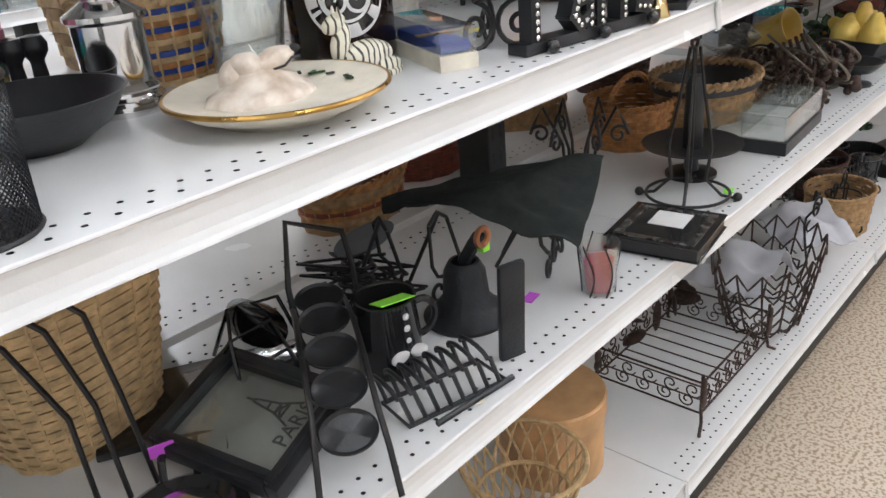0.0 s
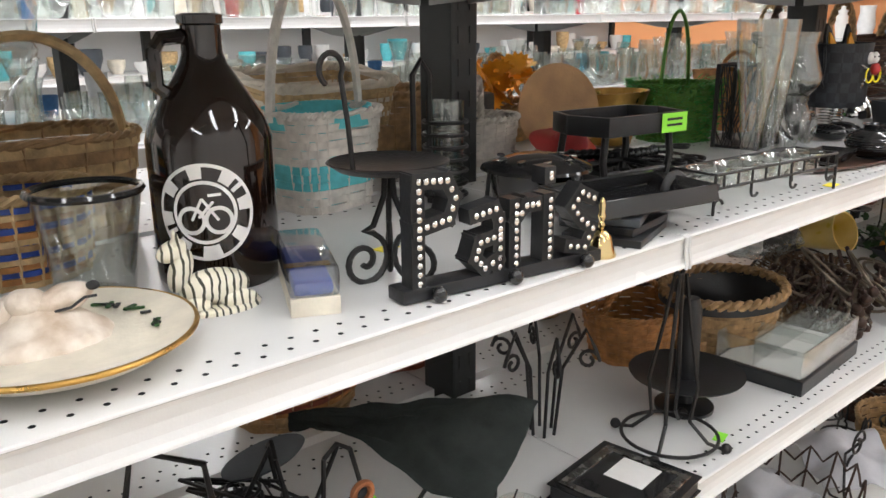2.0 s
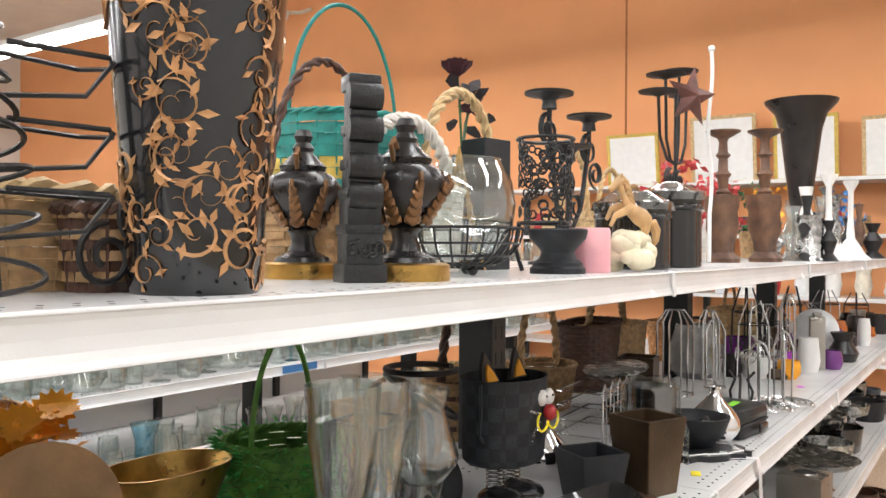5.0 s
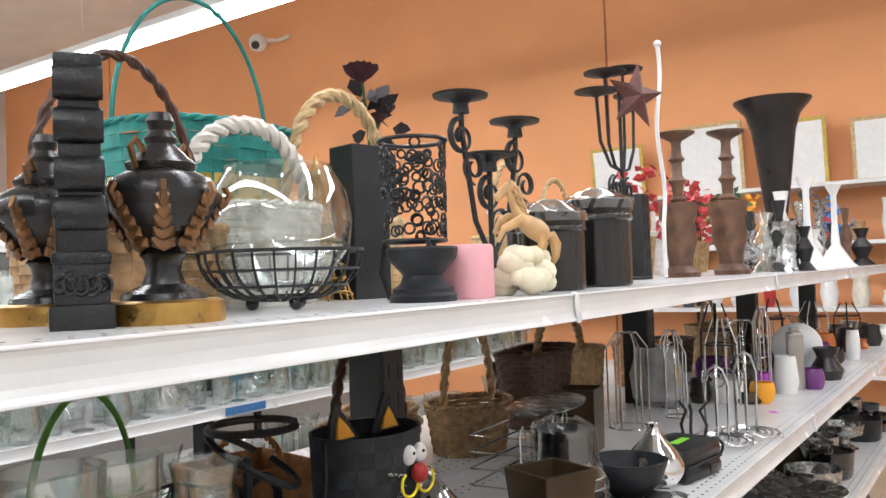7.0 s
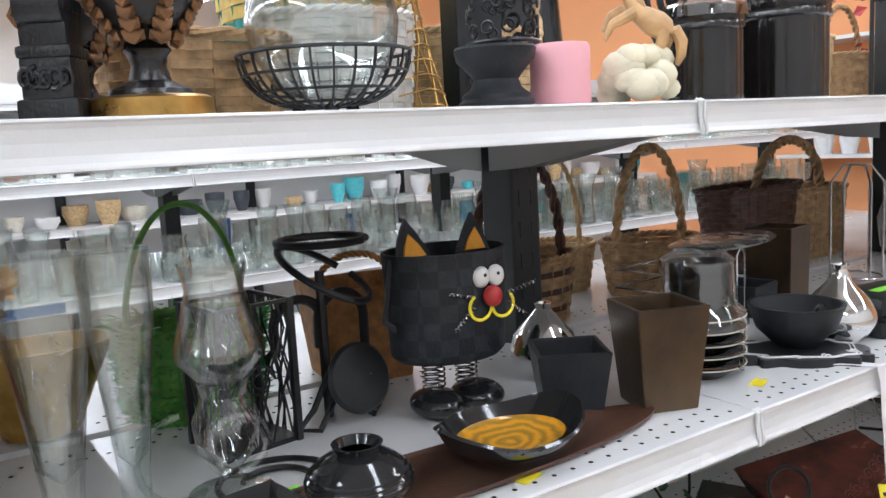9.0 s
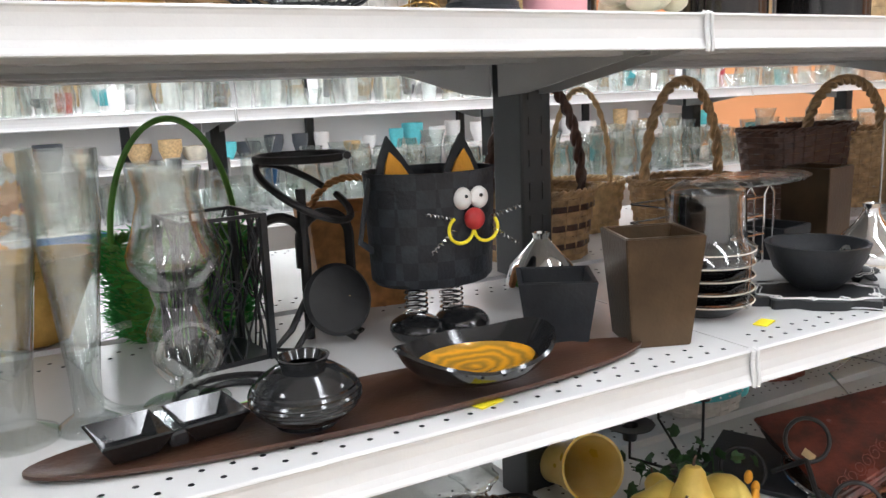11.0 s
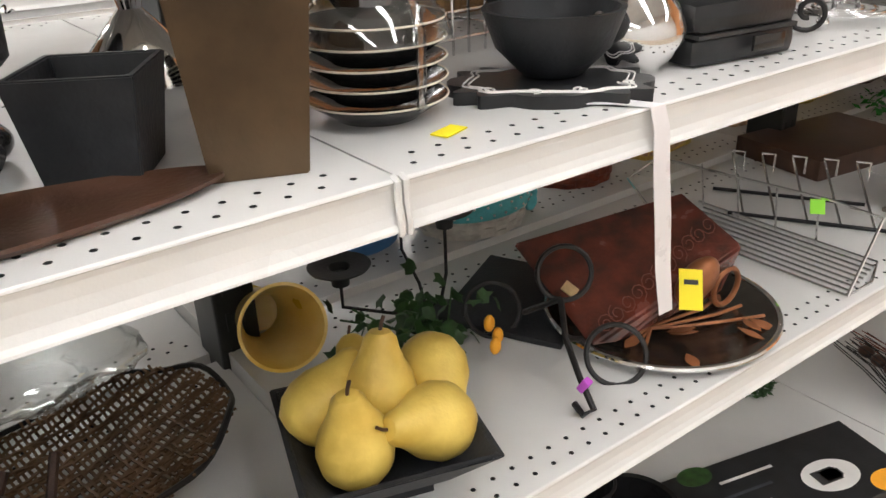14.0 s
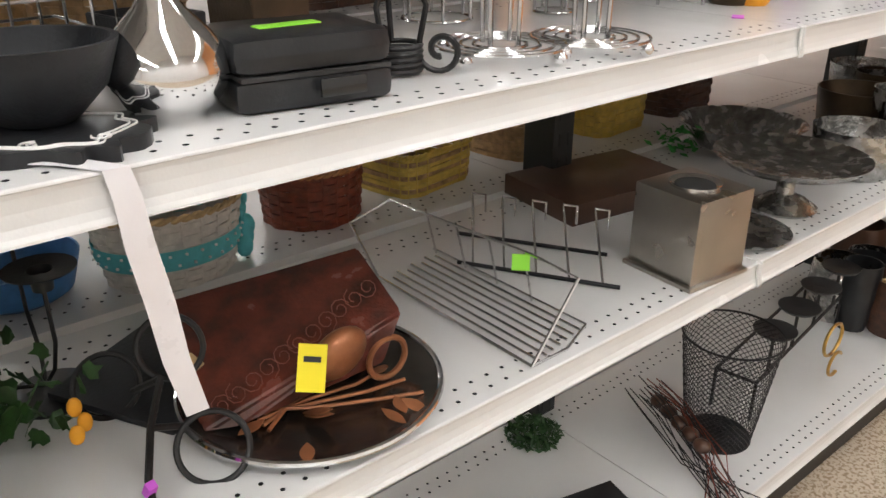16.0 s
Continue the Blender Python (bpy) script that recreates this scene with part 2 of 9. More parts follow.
def holed_strip(bm, x0, x1, y0, y1, z, r, shift, step=0.0254):
    """A strip of sheet steel with a row of punched round holes."""
    yc = (y0 + y1) / 2
    xs = x0 + 0.012 + shift
    e = [bm.verts.new((x0, y, z)) for y in (y0, y1)]
    while xs + step < x1 - 0.004:
        a = [bm.verts.new((xs, y, z)) for y in (y0, y1)]
        bm.faces.new((e[0], a[0], a[1], e[1]))
        b = [bm.verts.new((xs + step, y, z)) for y in (y0, y1)]
        xc = xs + step / 2
        ring = [bm.verts.new((xc + r * math.cos(math.pi / 4 * k + math.pi / 8), yc + r * math.sin(math.pi / 4 * k + math.pi / 8), z)) for k in range(8)]
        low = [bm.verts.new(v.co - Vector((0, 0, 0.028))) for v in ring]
        bm.faces.new((b[1], ring[0], ring[7], b[0]))
        bm.faces.new((b[1], a[1], ring[2], ring[1])), bm.faces.new((b[1], ring[1], ring[0]))
        bm.faces.new((a[1], a[0], ring[4], ring[3])), bm.faces.new((a[1], ring[3], ring[2]))
        bm.faces.new((a[0], b[0], ring[6], ring[5])), bm.faces.new((a[0], ring[5], ring[4]))
        bm.faces.new((b[0], ring[7], ring[6]))
        # hole walls take the black second slot: shade inside the holes, put in as colour
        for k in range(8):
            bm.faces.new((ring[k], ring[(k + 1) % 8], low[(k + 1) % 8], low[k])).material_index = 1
        e = b
        xs += step
    f = [bm.verts.new((x1, y, z)) for y in (y0, y1)]
    bm.faces.new((e[0], f[0], f[1], e[1]))


def panel_mesh(depth):
    bm = B()
    a, b = 0.0012, SEC - 0.0012
    rows = [(0.010, 0.031, 0.0), (0.031, 0.052, 0.0127), (depth - 0.072, depth - 0.05, 0.0127), (depth - 0.05, depth - 0.028, 0.0)]
    ycuts = [0.010]
    for y0, y1, sh in rows:
        if y0 > ycuts[-1]:
            q = [bm.verts.new(p) for p in ((a, ycuts[-1], 0), (b, ycuts[-1], 0), (b, y0, 0), (a, y0, 0))]
            bm.faces.new(q)
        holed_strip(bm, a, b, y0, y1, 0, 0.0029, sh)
        ycuts.append(y1)
    q = [bm.verts.new(p) for p in ((a, ycuts[-1], 0), (b, ycuts[-1], 0), (b, depth, 0), (a, depth, 0))]
    bm.faces.new(q)
    prof = [(0.010, 0), (0.002, 0.0), (0.0, -0.001), (-0.0005, -0.0025), (0.0012, -0.004), (0.0022, -0.008), (0.0024, -0.018), (0.001, -0.028), (-0.0015, -0.034), (-0.004, -0.0375), (-0.0045, -0.0395), (-0.002, -0.0405), (0.016, -0.0395), (0.018, -0.03)]
    for (y0, z0), (y1, z1) in zip(prof, prof[1:]):
        bm.faces.new([bm.verts.new(p) for p in ((a, y0, z0), (a, y1, z1), (b, y1, z1), (b, y0, z0))])
    for x in (a, b):
        bm.faces.new([bm.verts.new((x, y, z)) for y, z in prof])
        bm.faces.new([bm.verts.new(p) for p in ((x, 0.01, 0), (x, depth, 0), (x, depth, -0.03), (x, 0.018, -0.03))])
    bm.faces.new([bm.verts.new(p) for p in ((a, depth, 0), (b, depth, 0), (b, depth, -0.03), (a, depth, -0.03))])
    bmesh.ops.remove_doubles(bm, verts=bm.verts[:], dist=0.00005)
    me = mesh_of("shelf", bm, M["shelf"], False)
    # slot 1: black that darkens the white shelf's hole walls like shade
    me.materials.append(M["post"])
    return me


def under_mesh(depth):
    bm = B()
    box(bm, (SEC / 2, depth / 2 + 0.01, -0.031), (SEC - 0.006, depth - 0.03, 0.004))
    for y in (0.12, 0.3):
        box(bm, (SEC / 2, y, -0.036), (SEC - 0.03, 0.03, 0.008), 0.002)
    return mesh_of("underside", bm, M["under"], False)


def clip_mesh():
    bm = B()
    for x in (-0.0035, 0.0035):
        tube(bm, [(x, 0.004, 0.0005), (x, -0.002, -0.0015), (x, -0.0018, -0.018), (x, -0.005, -0.036), (x, -0.0035, -0.042)], 0.0028, 6)
    return mesh_of("joint_clip", bm, M["shelf"])


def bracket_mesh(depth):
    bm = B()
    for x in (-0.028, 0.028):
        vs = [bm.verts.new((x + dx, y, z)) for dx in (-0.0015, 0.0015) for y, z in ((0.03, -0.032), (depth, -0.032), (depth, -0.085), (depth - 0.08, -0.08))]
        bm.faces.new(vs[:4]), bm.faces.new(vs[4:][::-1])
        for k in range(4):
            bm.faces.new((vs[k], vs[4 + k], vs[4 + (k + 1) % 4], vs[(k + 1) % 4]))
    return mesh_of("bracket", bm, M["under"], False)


def post_mesh(h):
    bm = B()
    box(bm, (0, 0, h / 2), (0.056, 0.08, h), 0.004)
    for x in (-0.012, 0.012):
        for k in range(int(h / 0.0508)):
            for y in (-0.0405, 0.0405):
                box(bm, (x, y, 0.03 + k * 0.0508), (0.005, 0.002, 0.026))
    return mesh_of("post", bm, M["post"], False)


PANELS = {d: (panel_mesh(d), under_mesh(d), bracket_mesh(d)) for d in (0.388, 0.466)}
CLIP = clip_mesh()


def gondola(label, x_start, count, y_mid, levels, tops, raised=()):
    """A run of double-sided shelving: posts in the middle and shelves on both sides. tops: (height, depth); raised: shelves hung a notch higher, as (height, section)."""
    g = thing("gondola_shelving", label, "shelving", at(x_start, y_mid, 0), "store shelving")
    pm = post_mesh(levels)

    def put(name, me, m, parent):
        ob = new(name, me)
        ob.parent = parent
        ob.matrix_basis = m
        return ob
    for i in range(count + 1):
        put("post", pm, at(i * SEC + 0.02, 0, 0), g)
    for side in (1, -1):
        for z, d in tops:
            for i in range(count):
                x = i * SEC if side == 1 else (i + 1) * SEC
                s = put("shelf", PANELS[d][0], at(x, -side * (d + 0.012), z + (ZA2 - ZA if (z, i) in raised else 0.0), 0 if side == 1 else 180), g)
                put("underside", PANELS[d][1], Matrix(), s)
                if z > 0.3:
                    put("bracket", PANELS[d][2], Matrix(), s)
                put("joint_clip", CLIP, Matrix(), s)
        bm = B()
        box(bm, (count * SEC / 2, -side * 0.44, 0.06), (count * SEC, 0.012, 0.118))
        part("kick_plate", bm, M["kick"], g, smooth=False)
    return g


gondola("white steel double-sided shelving with black slotted posts", -2 * SEC, 7, 0.478, 1.68, ((ZD, 0.466), (ZA, 0.466), (ZB, 0.466), (ZC, 0.388)), [(ZA, i) for i in (4, 5, 6)])
gondola("white steel shelving run packed with clear glassware", -1 * SEC, 6, 2.5, 1.45, ((ZD, 0.466), (0.62, 0.466), (0.985, 0.466), (1.33, 0.388)))

# ---- colours of the goods ----
def K(name, *a, **k):
    M[name] = mat(name, *a, **k)


K("black_gloss", (0.017, 0.017, 0.018), 0.12, var=0.2, bump=0.02, coat=0.3)
K("black_satin", (0.02, 0.021, 0.023), 0.34, var=0.5, bump=0.12, spec=0.42)
K("black_matt", (0.026, 0.028, 0.032), 0.48, var=0.5, bump=0.3, spec=0.3)
K("black_iron", (0.024, 0.023, 0.023), 0.42, metal=0.3, var=0.5, scale=40, bump=0.35)
K("rust_iron", (0.05, 0.026, 0.018), 0.55, metal=0.3, var=0.5, scale=40, bump=0.4)
K("chrome", (0.8, 0.8, 0.8), 0.06, metal=1.0, var=0.05, bump=0.0)
K("steel_wire", (0.62, 0.62, 0.62), 0.18, metal=1.0, var=0.15, bump=0.05)
K("pewter", (0.46, 0.46, 0.45), 0.26, metal=1.0, var=0.6, scale=45, bump=0.7, fine=90)
K("brushed", (0.42, 0.39, 0.35), 0.3, metal=1.0, var=0.15, scale=8, bump=0.1)
K("gold", (0.55, 0.33, 0.09), 0.3, metal=0.9, var=0.4, scale=30, bump=0.2)
K("brass", (0.75, 0.6, 0.3), 0.14, metal=1.0, var=0.15)
K("cream", (0.76, 0.7, 0.58), 0.4, var=0.2, scale=25, bump=0.2)
K("ivory", (0.78, 0.72, 0.52), 0.5, var=0.2, scale=30, bump=0.3)
K("white", (0.8, 0.79, 0.77), 0.45, var=0.06)
K("cane", (0.42, 0.26, 0.12), 0.6, var=0.45, scale=60, bump=0.4)
K("cane_light", (0.6, 0.42, 0.21), 0.6, var=0.35, scale=60, bump=0.4)
K("cane_orange", (0.45, 0.2, 0.06), 0.6, var=0.45, scale=60, bump=0.4)
K("cane_dark", (0.075, 0.03, 0.016), 0.45, var=0.5, scale=60, bump=0.4)
K("cane_red", (0.22, 0.045, 0.02), 0.45, var=0.4, scale=60, bump=0.4)
K("cane_white", (0.72, 0.68, 0.62), 0.6, var=0.2, scale=60, bump=0.3)
K("cane_teal", (0.01, 0.22, 0.19), 0.5, var=0.35, scale=50, bump=0.3)
K("cane_yellow", (0.6, 0.42, 0.08), 0.5, var=0.25, scale=50, bump=0.3)
K("cane_green", (0.09, 0.25, 0.03), 0.6, var=0.35, scale=50, bump=0.3)
K("cane_pink", (0.55, 0.18, 0.25), 0.5, var=0.2, scale=50)
K("cane_blue", (0.05, 0.18, 0.42), 0.5, var=0.2, scale=50)
K("cloth_blue", (0.13, 0.55, 0.6), 0.8, var=0.15, scale=60, bump=0.4)
K("wood_dark", (0.085, 0.04, 0.024), 0.35, var=0.45, scale=14, bump=0.2)
K("wood_tan", (0.62, 0.36, 0.16), 0.5, var=0.4, scale=10, bump=0.2)
K("bronze_box", (0.1, 0.065, 0.036), 0.33, metal=0.55, var=0.55, scale=9, bump=0.25)
K("tag_green", (0.32, 0.85, 0.06), 0.6, var=0.03, bump=0)
K("tag_yellow", (0.95, 0.8, 0.02), 0.6, var=0.03, bump=0)
K("tag_purple", (0.6, 0.1, 0.68), 0.6, var=0.03, bump=0)
K("ink", (0.03, 0.03, 0.03), 0.7, var=0.1, bump=0)
K("amber", (0.008, 0.003, 0.0015), 0.06, var=0.3, bump=0.0, coat=0.6)
K("navy", (0.02, 0.06, 0.3), 0.5, var=0.2)
K("red", (0.45, 0.03, 0.03), 0.4, var=0.2)
K("orange_bright", (0.95, 0.42, 0.025), 0.6, var=0.12, scale=40, bump=0.4)
K("yellow_pear", (0.84, 0.64, 0.16), 0.42, var=0.18, scale=25, bump=0.25, sub=(0.68, 0.46, 0.08))
K("yellow_cup", (0.72, 0.5, 0.06), 0.3, var=0.1)
K("leaf_green", (0.03, 0.09, 0.02), 0.5, var=0.5, scale=60, bump=0.2)
K("fluff_green", (0.06, 0.34, 0.07), 0.9, var=0.4, scale=60, bump=0.6)
K("pink_wax", (0.85, 0.42, 0.45), 0.45, var=0.06, bump=0.05)
K("leather_red", (0.15, 0.035, 0.022), 0.24, var=0.6, scale=26, bump=0.5, coat=0.5, sub=(0.05, 0.022, 0.018))
K("copper", (0.36, 0.14, 0.06), 0.4, metal=0.4, var=0.4, scale=30, bump=0.2)
K("slate", (0.065, 0.075, 0.088), 0.5, var=0.25, bump=0.15)
M["glass"] = glass("clear_glass", gloss=0.14)
M["film"] = glass("clear_wrap", gloss=0.2, rough=0.08)
M["smoke"] = glass("smoked_glass", (0.3, 0.3, 0.3), 0.12)
M["sea"] = glass("blue_glass", (0.72, 0.9, 0.97), 0.12)
M["frost"] = mat("frosted_glass", (0.75, 0.76, 0.76), 0.5, var=0.1)


# ---- kinds of things ----
def ellipse_point(a, rx, ry, p):
    c, s = math.cos(a), math.sin(a)
    return rx * math.copysign(abs(c) ** (2 / p), c), ry * math.copysign(abs(s) ** (2 / p), s)


def arch(bm, rx, h, z0, r, twist=0.0, turns=9, n=60, ry=0.0, m=None):
    """A handle over a basket, plain or twisted from two strands."""
    for k in range(2 if twist else 1):
        pts = []
        for i in range(n + 1):
            a = math.pi * i / n
            q = Vector((rx * math.cos(a), 0, z0 + h * math.sin(a)))
            b = 2 * math.pi * turns * i / n + k * math.pi
            pts.append(q + Vector((math.cos(a), 0, math.sin(a))) * (twist * math.cos(b)) + Vector((0, twist * math.sin(b), 0)))
        tube(bm, pts, r, 6, m=m)


def basket(label, m, rx, ry, h, flare=1.2, rows=12, stakes=22, mats=("cane",), p=2.0, handle=None, handle_mat=None, rim_mat=None, liner=None, strand=None, pattern=None, group="", turn=0, rim=0.006, lower=0.0):
    """A woven basket: stakes, strands that pass over and under them, a bound rim and often a handle."""
    g = thing("basket", label, "basket", m, group)
    hh = h / rows
    bm = B()
    n = stakes * 4

    def ring(z, f, off, amp, hgt, thick, mi):
        loops = [[], [], [], []]
        for i in range(n):
            a = 2 * math.pi * i / n
            ww = amp * math.cos(stakes / 2 * a + off)
            x, y = ellipse_point(a, rx * f, ry * f, p)
            d = Vector((x, y, 0)).normalized()
            for q, (dr, dz) in enumerate(((-thick, -hgt), (thick, -hgt), (thick, hgt), (-thick, hgt))):
                co = Vector((x, y, z + dz)) + d * (ww + dr)
                loops[q].append(bm.verts.new(co))
        for q in range(4):
            for i in range(n):
                f2 = bm.faces.new((loops[q][i], loops[q][(i + 1) % n], loops[(q + 1) % 4][(i + 1) % n], loops[(q + 1) % 4][i]))
                f2.material_index = mi
    for r in range(rows):
        z = hh * (r + 0.5)
        f = 1 + (flare - 1) * (z / h)
        mi = pattern[r % len(pattern)] if pattern else 0
        ring(z, f, r * math.pi, 0.0022, hh * (strand or 0.46), 0.0013, mi)
    part("weave", bm, [M[k] for k in mats], g)
    bm = B()
    for i in range(stakes):
        a = 2 * math.pi * (i + 0.5) / stakes
        x, y = ellipse_point(a, rx, ry, p)
        tube(bm, [(x, y, 0), (x * flare, y * flare, h)], 0.0022, 5)
    pts = [ellipse_point(2 * math.pi * i / 40, rx, ry, p) for i in range(40)]
    vs = [bm.verts.new((x, y, 0.004)) for x, y in pts]
    bm.faces.new(vs)
    part("skeleton", bm, M[mats[0]], g)
    bm = B()
    for k in range(2):
        pts = []
        for i in range(96):
            a = 2 * math.pi * i / 96
            x, y = ellipse_point(a, rx * flare, ry * flare, p)
            b = 20 * a + k * math.pi
            d = Vector((x, y, 0)).normalized()
            pts.append(Vector((x, y, h)) + d * (rim * 0.5 * math.cos(b)) + Vector((0, 0, rim * 0.5 * math.sin(b))))
        tube(bm, pts, rim * 0.62, 6, closed=True)
    part("rim", bm, M[rim_mat or mats[0]], g)
    if liner:
        bm = B()
        lathe(bm, [(0.9, 0.006), (0.95 * (1 + (flare - 1) * 0.5), h * 0.5), (flare * 0.97, h - 0.002), (flare * 1.03, h + 0.006), (flare * 1.06, h - 0.02)], 40, Matrix.Diagonal((rx, ry, 1, 1)), close=False)
        part("liner", bm, M[liner], g)
    if handle:
        bm = B()
        hx, hz, tw, hr = handle
        arch(bm, hx, hz, h - 0.01, hr, tw, m=pose(0, 0, 0, 0, 0, turn))
        part("handle", bm, M[handle_mat or rim_mat or mats[0]], g)
    return g


def tag(parent, col, w, h, m, lines=2):
    """A paper price tag with printed bars."""
    bm = B()
    box(bm, (0, 0, 0), (w, 0.0008, h))
    t = part("price_tag", bm, M[col], parent, "bright paper price tag", smooth=False, m=m)
    for i in range(lines):
        bm = B()
        box(bm, (0, -0.0008, h * (0.18 - 0.3 * i)), (w * 0.6, 0.0006, h * 0.12))
        part("print", bm, M["ink"], t, smooth=False)
    return t


def loose_tag(col, w, h, m, label):
    bm = B()
    box(bm, (0, 0, 0.0012), (w, h, 0.0012))
    return solo("price_tag", bm, M[col], label, "price tag", m, "loose price tags", smooth=False)


def turned(name, label, category, m, prof, material, n=36, thick=None, group="", wob=None):
    bm = B()
    lathe(bm, hollow(prof, thick) if thick else prof, n, wob=wob)
    return solo(name, bm, M[material], label, category, m, group)


# ---- middle shelf: first section ----
# wire mesh pencil cup
def mesh_cup(label, m, r0, r1, h, material, step=0.0042, wire=0.0006, name="mesh_cup", category="pencil cup"):
    g = thing(name, label, category, m)
    bm = B()
    n = int(2 * math.pi * r0 / step / 2) * 2
    rows = int(h / step)
    for s in (1, -1):
        for i in range(0, n):
            pts = []
            for k in range(0, rows + 1, 2):
                f = k / rows
                a = 2 * math.pi * i / n + s * f * h / r0 * 0.9
                r = r0 + (r1 - r0) * f
                pts.append((r * math.cos(a), r * math.sin(a), f * h))
            tube(bm, pts, wire, 3)
    part("mesh_wall", bm, M[material], g, smooth=False)
    for nm, r, z in (("top_rim", r1, h), ("base_rim", r0, 0.002)):
        bm = B()
        tube(bm, arc((0, 0, z), r, 0, 351, 40, "xy"), 0.0024, 6, closed=True)
        part(nm, bm, M[material], g)
    bm = B()
    lathe(bm, [(0.0005, 0.001), (r0, 0.001), (r0, 0.003), (0.0005, 0.003)], 32)
    part("base", bm, M[material], g)
    return g


mesh_cup("black wire mesh pencil cup on the white shelf", at(0.200, 0.072, ZB), 0.045, 0.047, 0.105, "black_satin")
turned("bowl", "wide shallow black metal bowl", "bowl", at(0.328, 0.25, ZB), [(0.04, 0), (0.045, 0.004), (0.068, 0.018), (0.086, 0.045), (0.088, 0.047)], "black_satin", 48, 0.003)

lamp = thing("oil_lamp", "chrome table lamp with a frosted white shade", "lamp", at(0.442, 0.298, ZB))
bm = B()
lathe(bm, [(0.0005, 0), (0.046, 0), (0.046, 0.006), (0.04, 0.009), (0.043, 0.014), (0.037, 0.018), (0.04, 0.024), (0.035, 0.03), (0.036, 0.09), (0.041, 0.094), (0.041, 0.099), (0.03, 0.106), (0.02, 0.112), (0.02, 0.12), (0.026, 0.124), (0.026, 0.134), (0.015, 0.14), (0.0005, 0.14)], 40)
part("chrome_body", bm, M["chrome"], lamp, "polished chrome body")
bm = B()
lathe(bm, hollow([(0.02, 0.138), (0.038, 0.16), (0.042, 0.185), (0.036, 0.21), (0.026, 0.225), (0.022, 0.245)], 0.002), 32)
part("shade", bm, M["frost"], lamp, "frosted glass shade")

for k, (px, py) in enumerate(((0.345, 0.36), (0.367, 0.358), (0.389, 0.356))):
    bm = B()
    lathe(bm, [(0.0005, 0), (0.011, 0), (0.009, 0.02), (0.007, 0.055), (0.0075, 0.058), (0.013, 0.066), (0.014, 0.074), (0.01, 0.082), (0.0005, 0.084)], 20)
    solo("peg", bm, M["black_satin"], "small black turned wooden peg with a round head", "peg", at(px, py, ZB), "pegs")

plate = thing("plate", "cream stoneware plate with an amber rim and sculpted hound", "plate", at(0.508, 0.122, ZB))
bm = B()
lathe(bm, [(0.0005, 0), (0.06, 0), (0.063, 0.004), (0.09, 0.013), (0.107, 0.024), (0.109, 0.0265), (0.106, 0.028), (0.08, 0.021), (0.06, 0.018), (0.0005, 0.017)], 56)
part("dish", bm, M["cream"], plate)
bm = B()
tube(bm, arc((0, 0, 0.026), 0.1075, 0, 354, 60, "xy"), 0.0026, 8, closed=True)
part("rim", bm, M["gold"], plate, "amber glazed rim")
hound = mat("hound_glaze", (0.78, 0.72, 0.64), 0.4, var=0.3, scale=34, bump=0.5, sub=(0.5, 0.38, 0.27))
bm = B()
bmesh.ops.create_icosphere(bm, subdivisions=4, radius=1, matrix=Matrix.Translation((-0.012, 0.012, 0.017)) @ Matrix.Diagonal((0.058, 0.042, 0.017, 1)))
for v in bm.verts:
    q = v.co - Vector((-0.004, 0.022, 0))
    v.co.z += 0.02 * math.exp(-(q.x ** 2 + q.y ** 2) / 0.0006) if v.co.z > 0.018 else 0
    v.co += v.normal * 0.004 * noise.noise(v.co * 70)
body_ = part("relief", bm, hound, plate, "sculpted hound in cream and tan glaze")
for nm, c, sz, tilt in (("muzzle", (0.01, 0.014, 0.048), (0.026, 0.014, 0.0115), -14), ("brow", (-0.015, 0.022, 0.048), (0.017, 0.016, 0.013), 10), ("ear", (-0.031, 0.03, 0.041), (0.008, 0.013, 0.016), 25)):
    bm = B()
    bmesh.ops.create_icosphere(bm, subdivisions=3, radius=1, matrix=Matrix.Translation(c) @ pose(0, 0, 0, 0, tilt, 0) @ Matrix.Diagonal((*sz, 1)))
    for v in bm.verts:
        v.co += v.normal * 0.0015 * noise.noise(v.co * 120)
    part(nm, bm, hound, body_)
bm = B()
bmesh.ops.create_icosphere(bm, subdivisions=2, radius=1, matrix=Matrix.Translation((0.0335, 0.008, 0.0565)) @ Matrix.Diagonal((0.006, 0.006, 0.004, 1)))
part("nose", bm, M["ink"], body_, "black nose")
bm = B()
tube(bm, [(0.0, 0.0015, 0.043), (0.012, -0.0015, 0.0445), (0.024, 0.001, 0.05), (0.034, 0.003, 0.049)], 0.0013, 5)
part("mouth", bm, M["ink"], body_, "dark mouth line")
random.seed(4)
for i in range(12):
    a = random.uniform(-0.6, 0.9)
    bm = B()
    box(bm, (0.075 * math.cos(a), 0.075 * math.sin(a), 0.0225), (random.uniform(0.008, 0.022), 0.004, 0.002), 0.0008, pose(0, 0, 0, 0, 0, random.uniform(0, 180)))
    part("painted_leaf", bm, M["leaf_green" if i % 2 else "ink"], plate)

turned("vase", "clear plastic tumbler with a black rim", "vase", at(0.588, 0.275, ZB), [(0.036, 0), (0.038, 0.004), (0.047, 0.07), (0.053, 0.108)], "glass", 40, 0.002)
bm = B()
tube(bm, arc((0, 0, 0.108), 0.053, 0, 351, 40, "xy"), 0.004, 6, closed=True)
solo("rim_ring", bm, M["black_gloss"], "black plastic ring on the clear tumbler", "ring", at(0.588, 0.275, ZB))

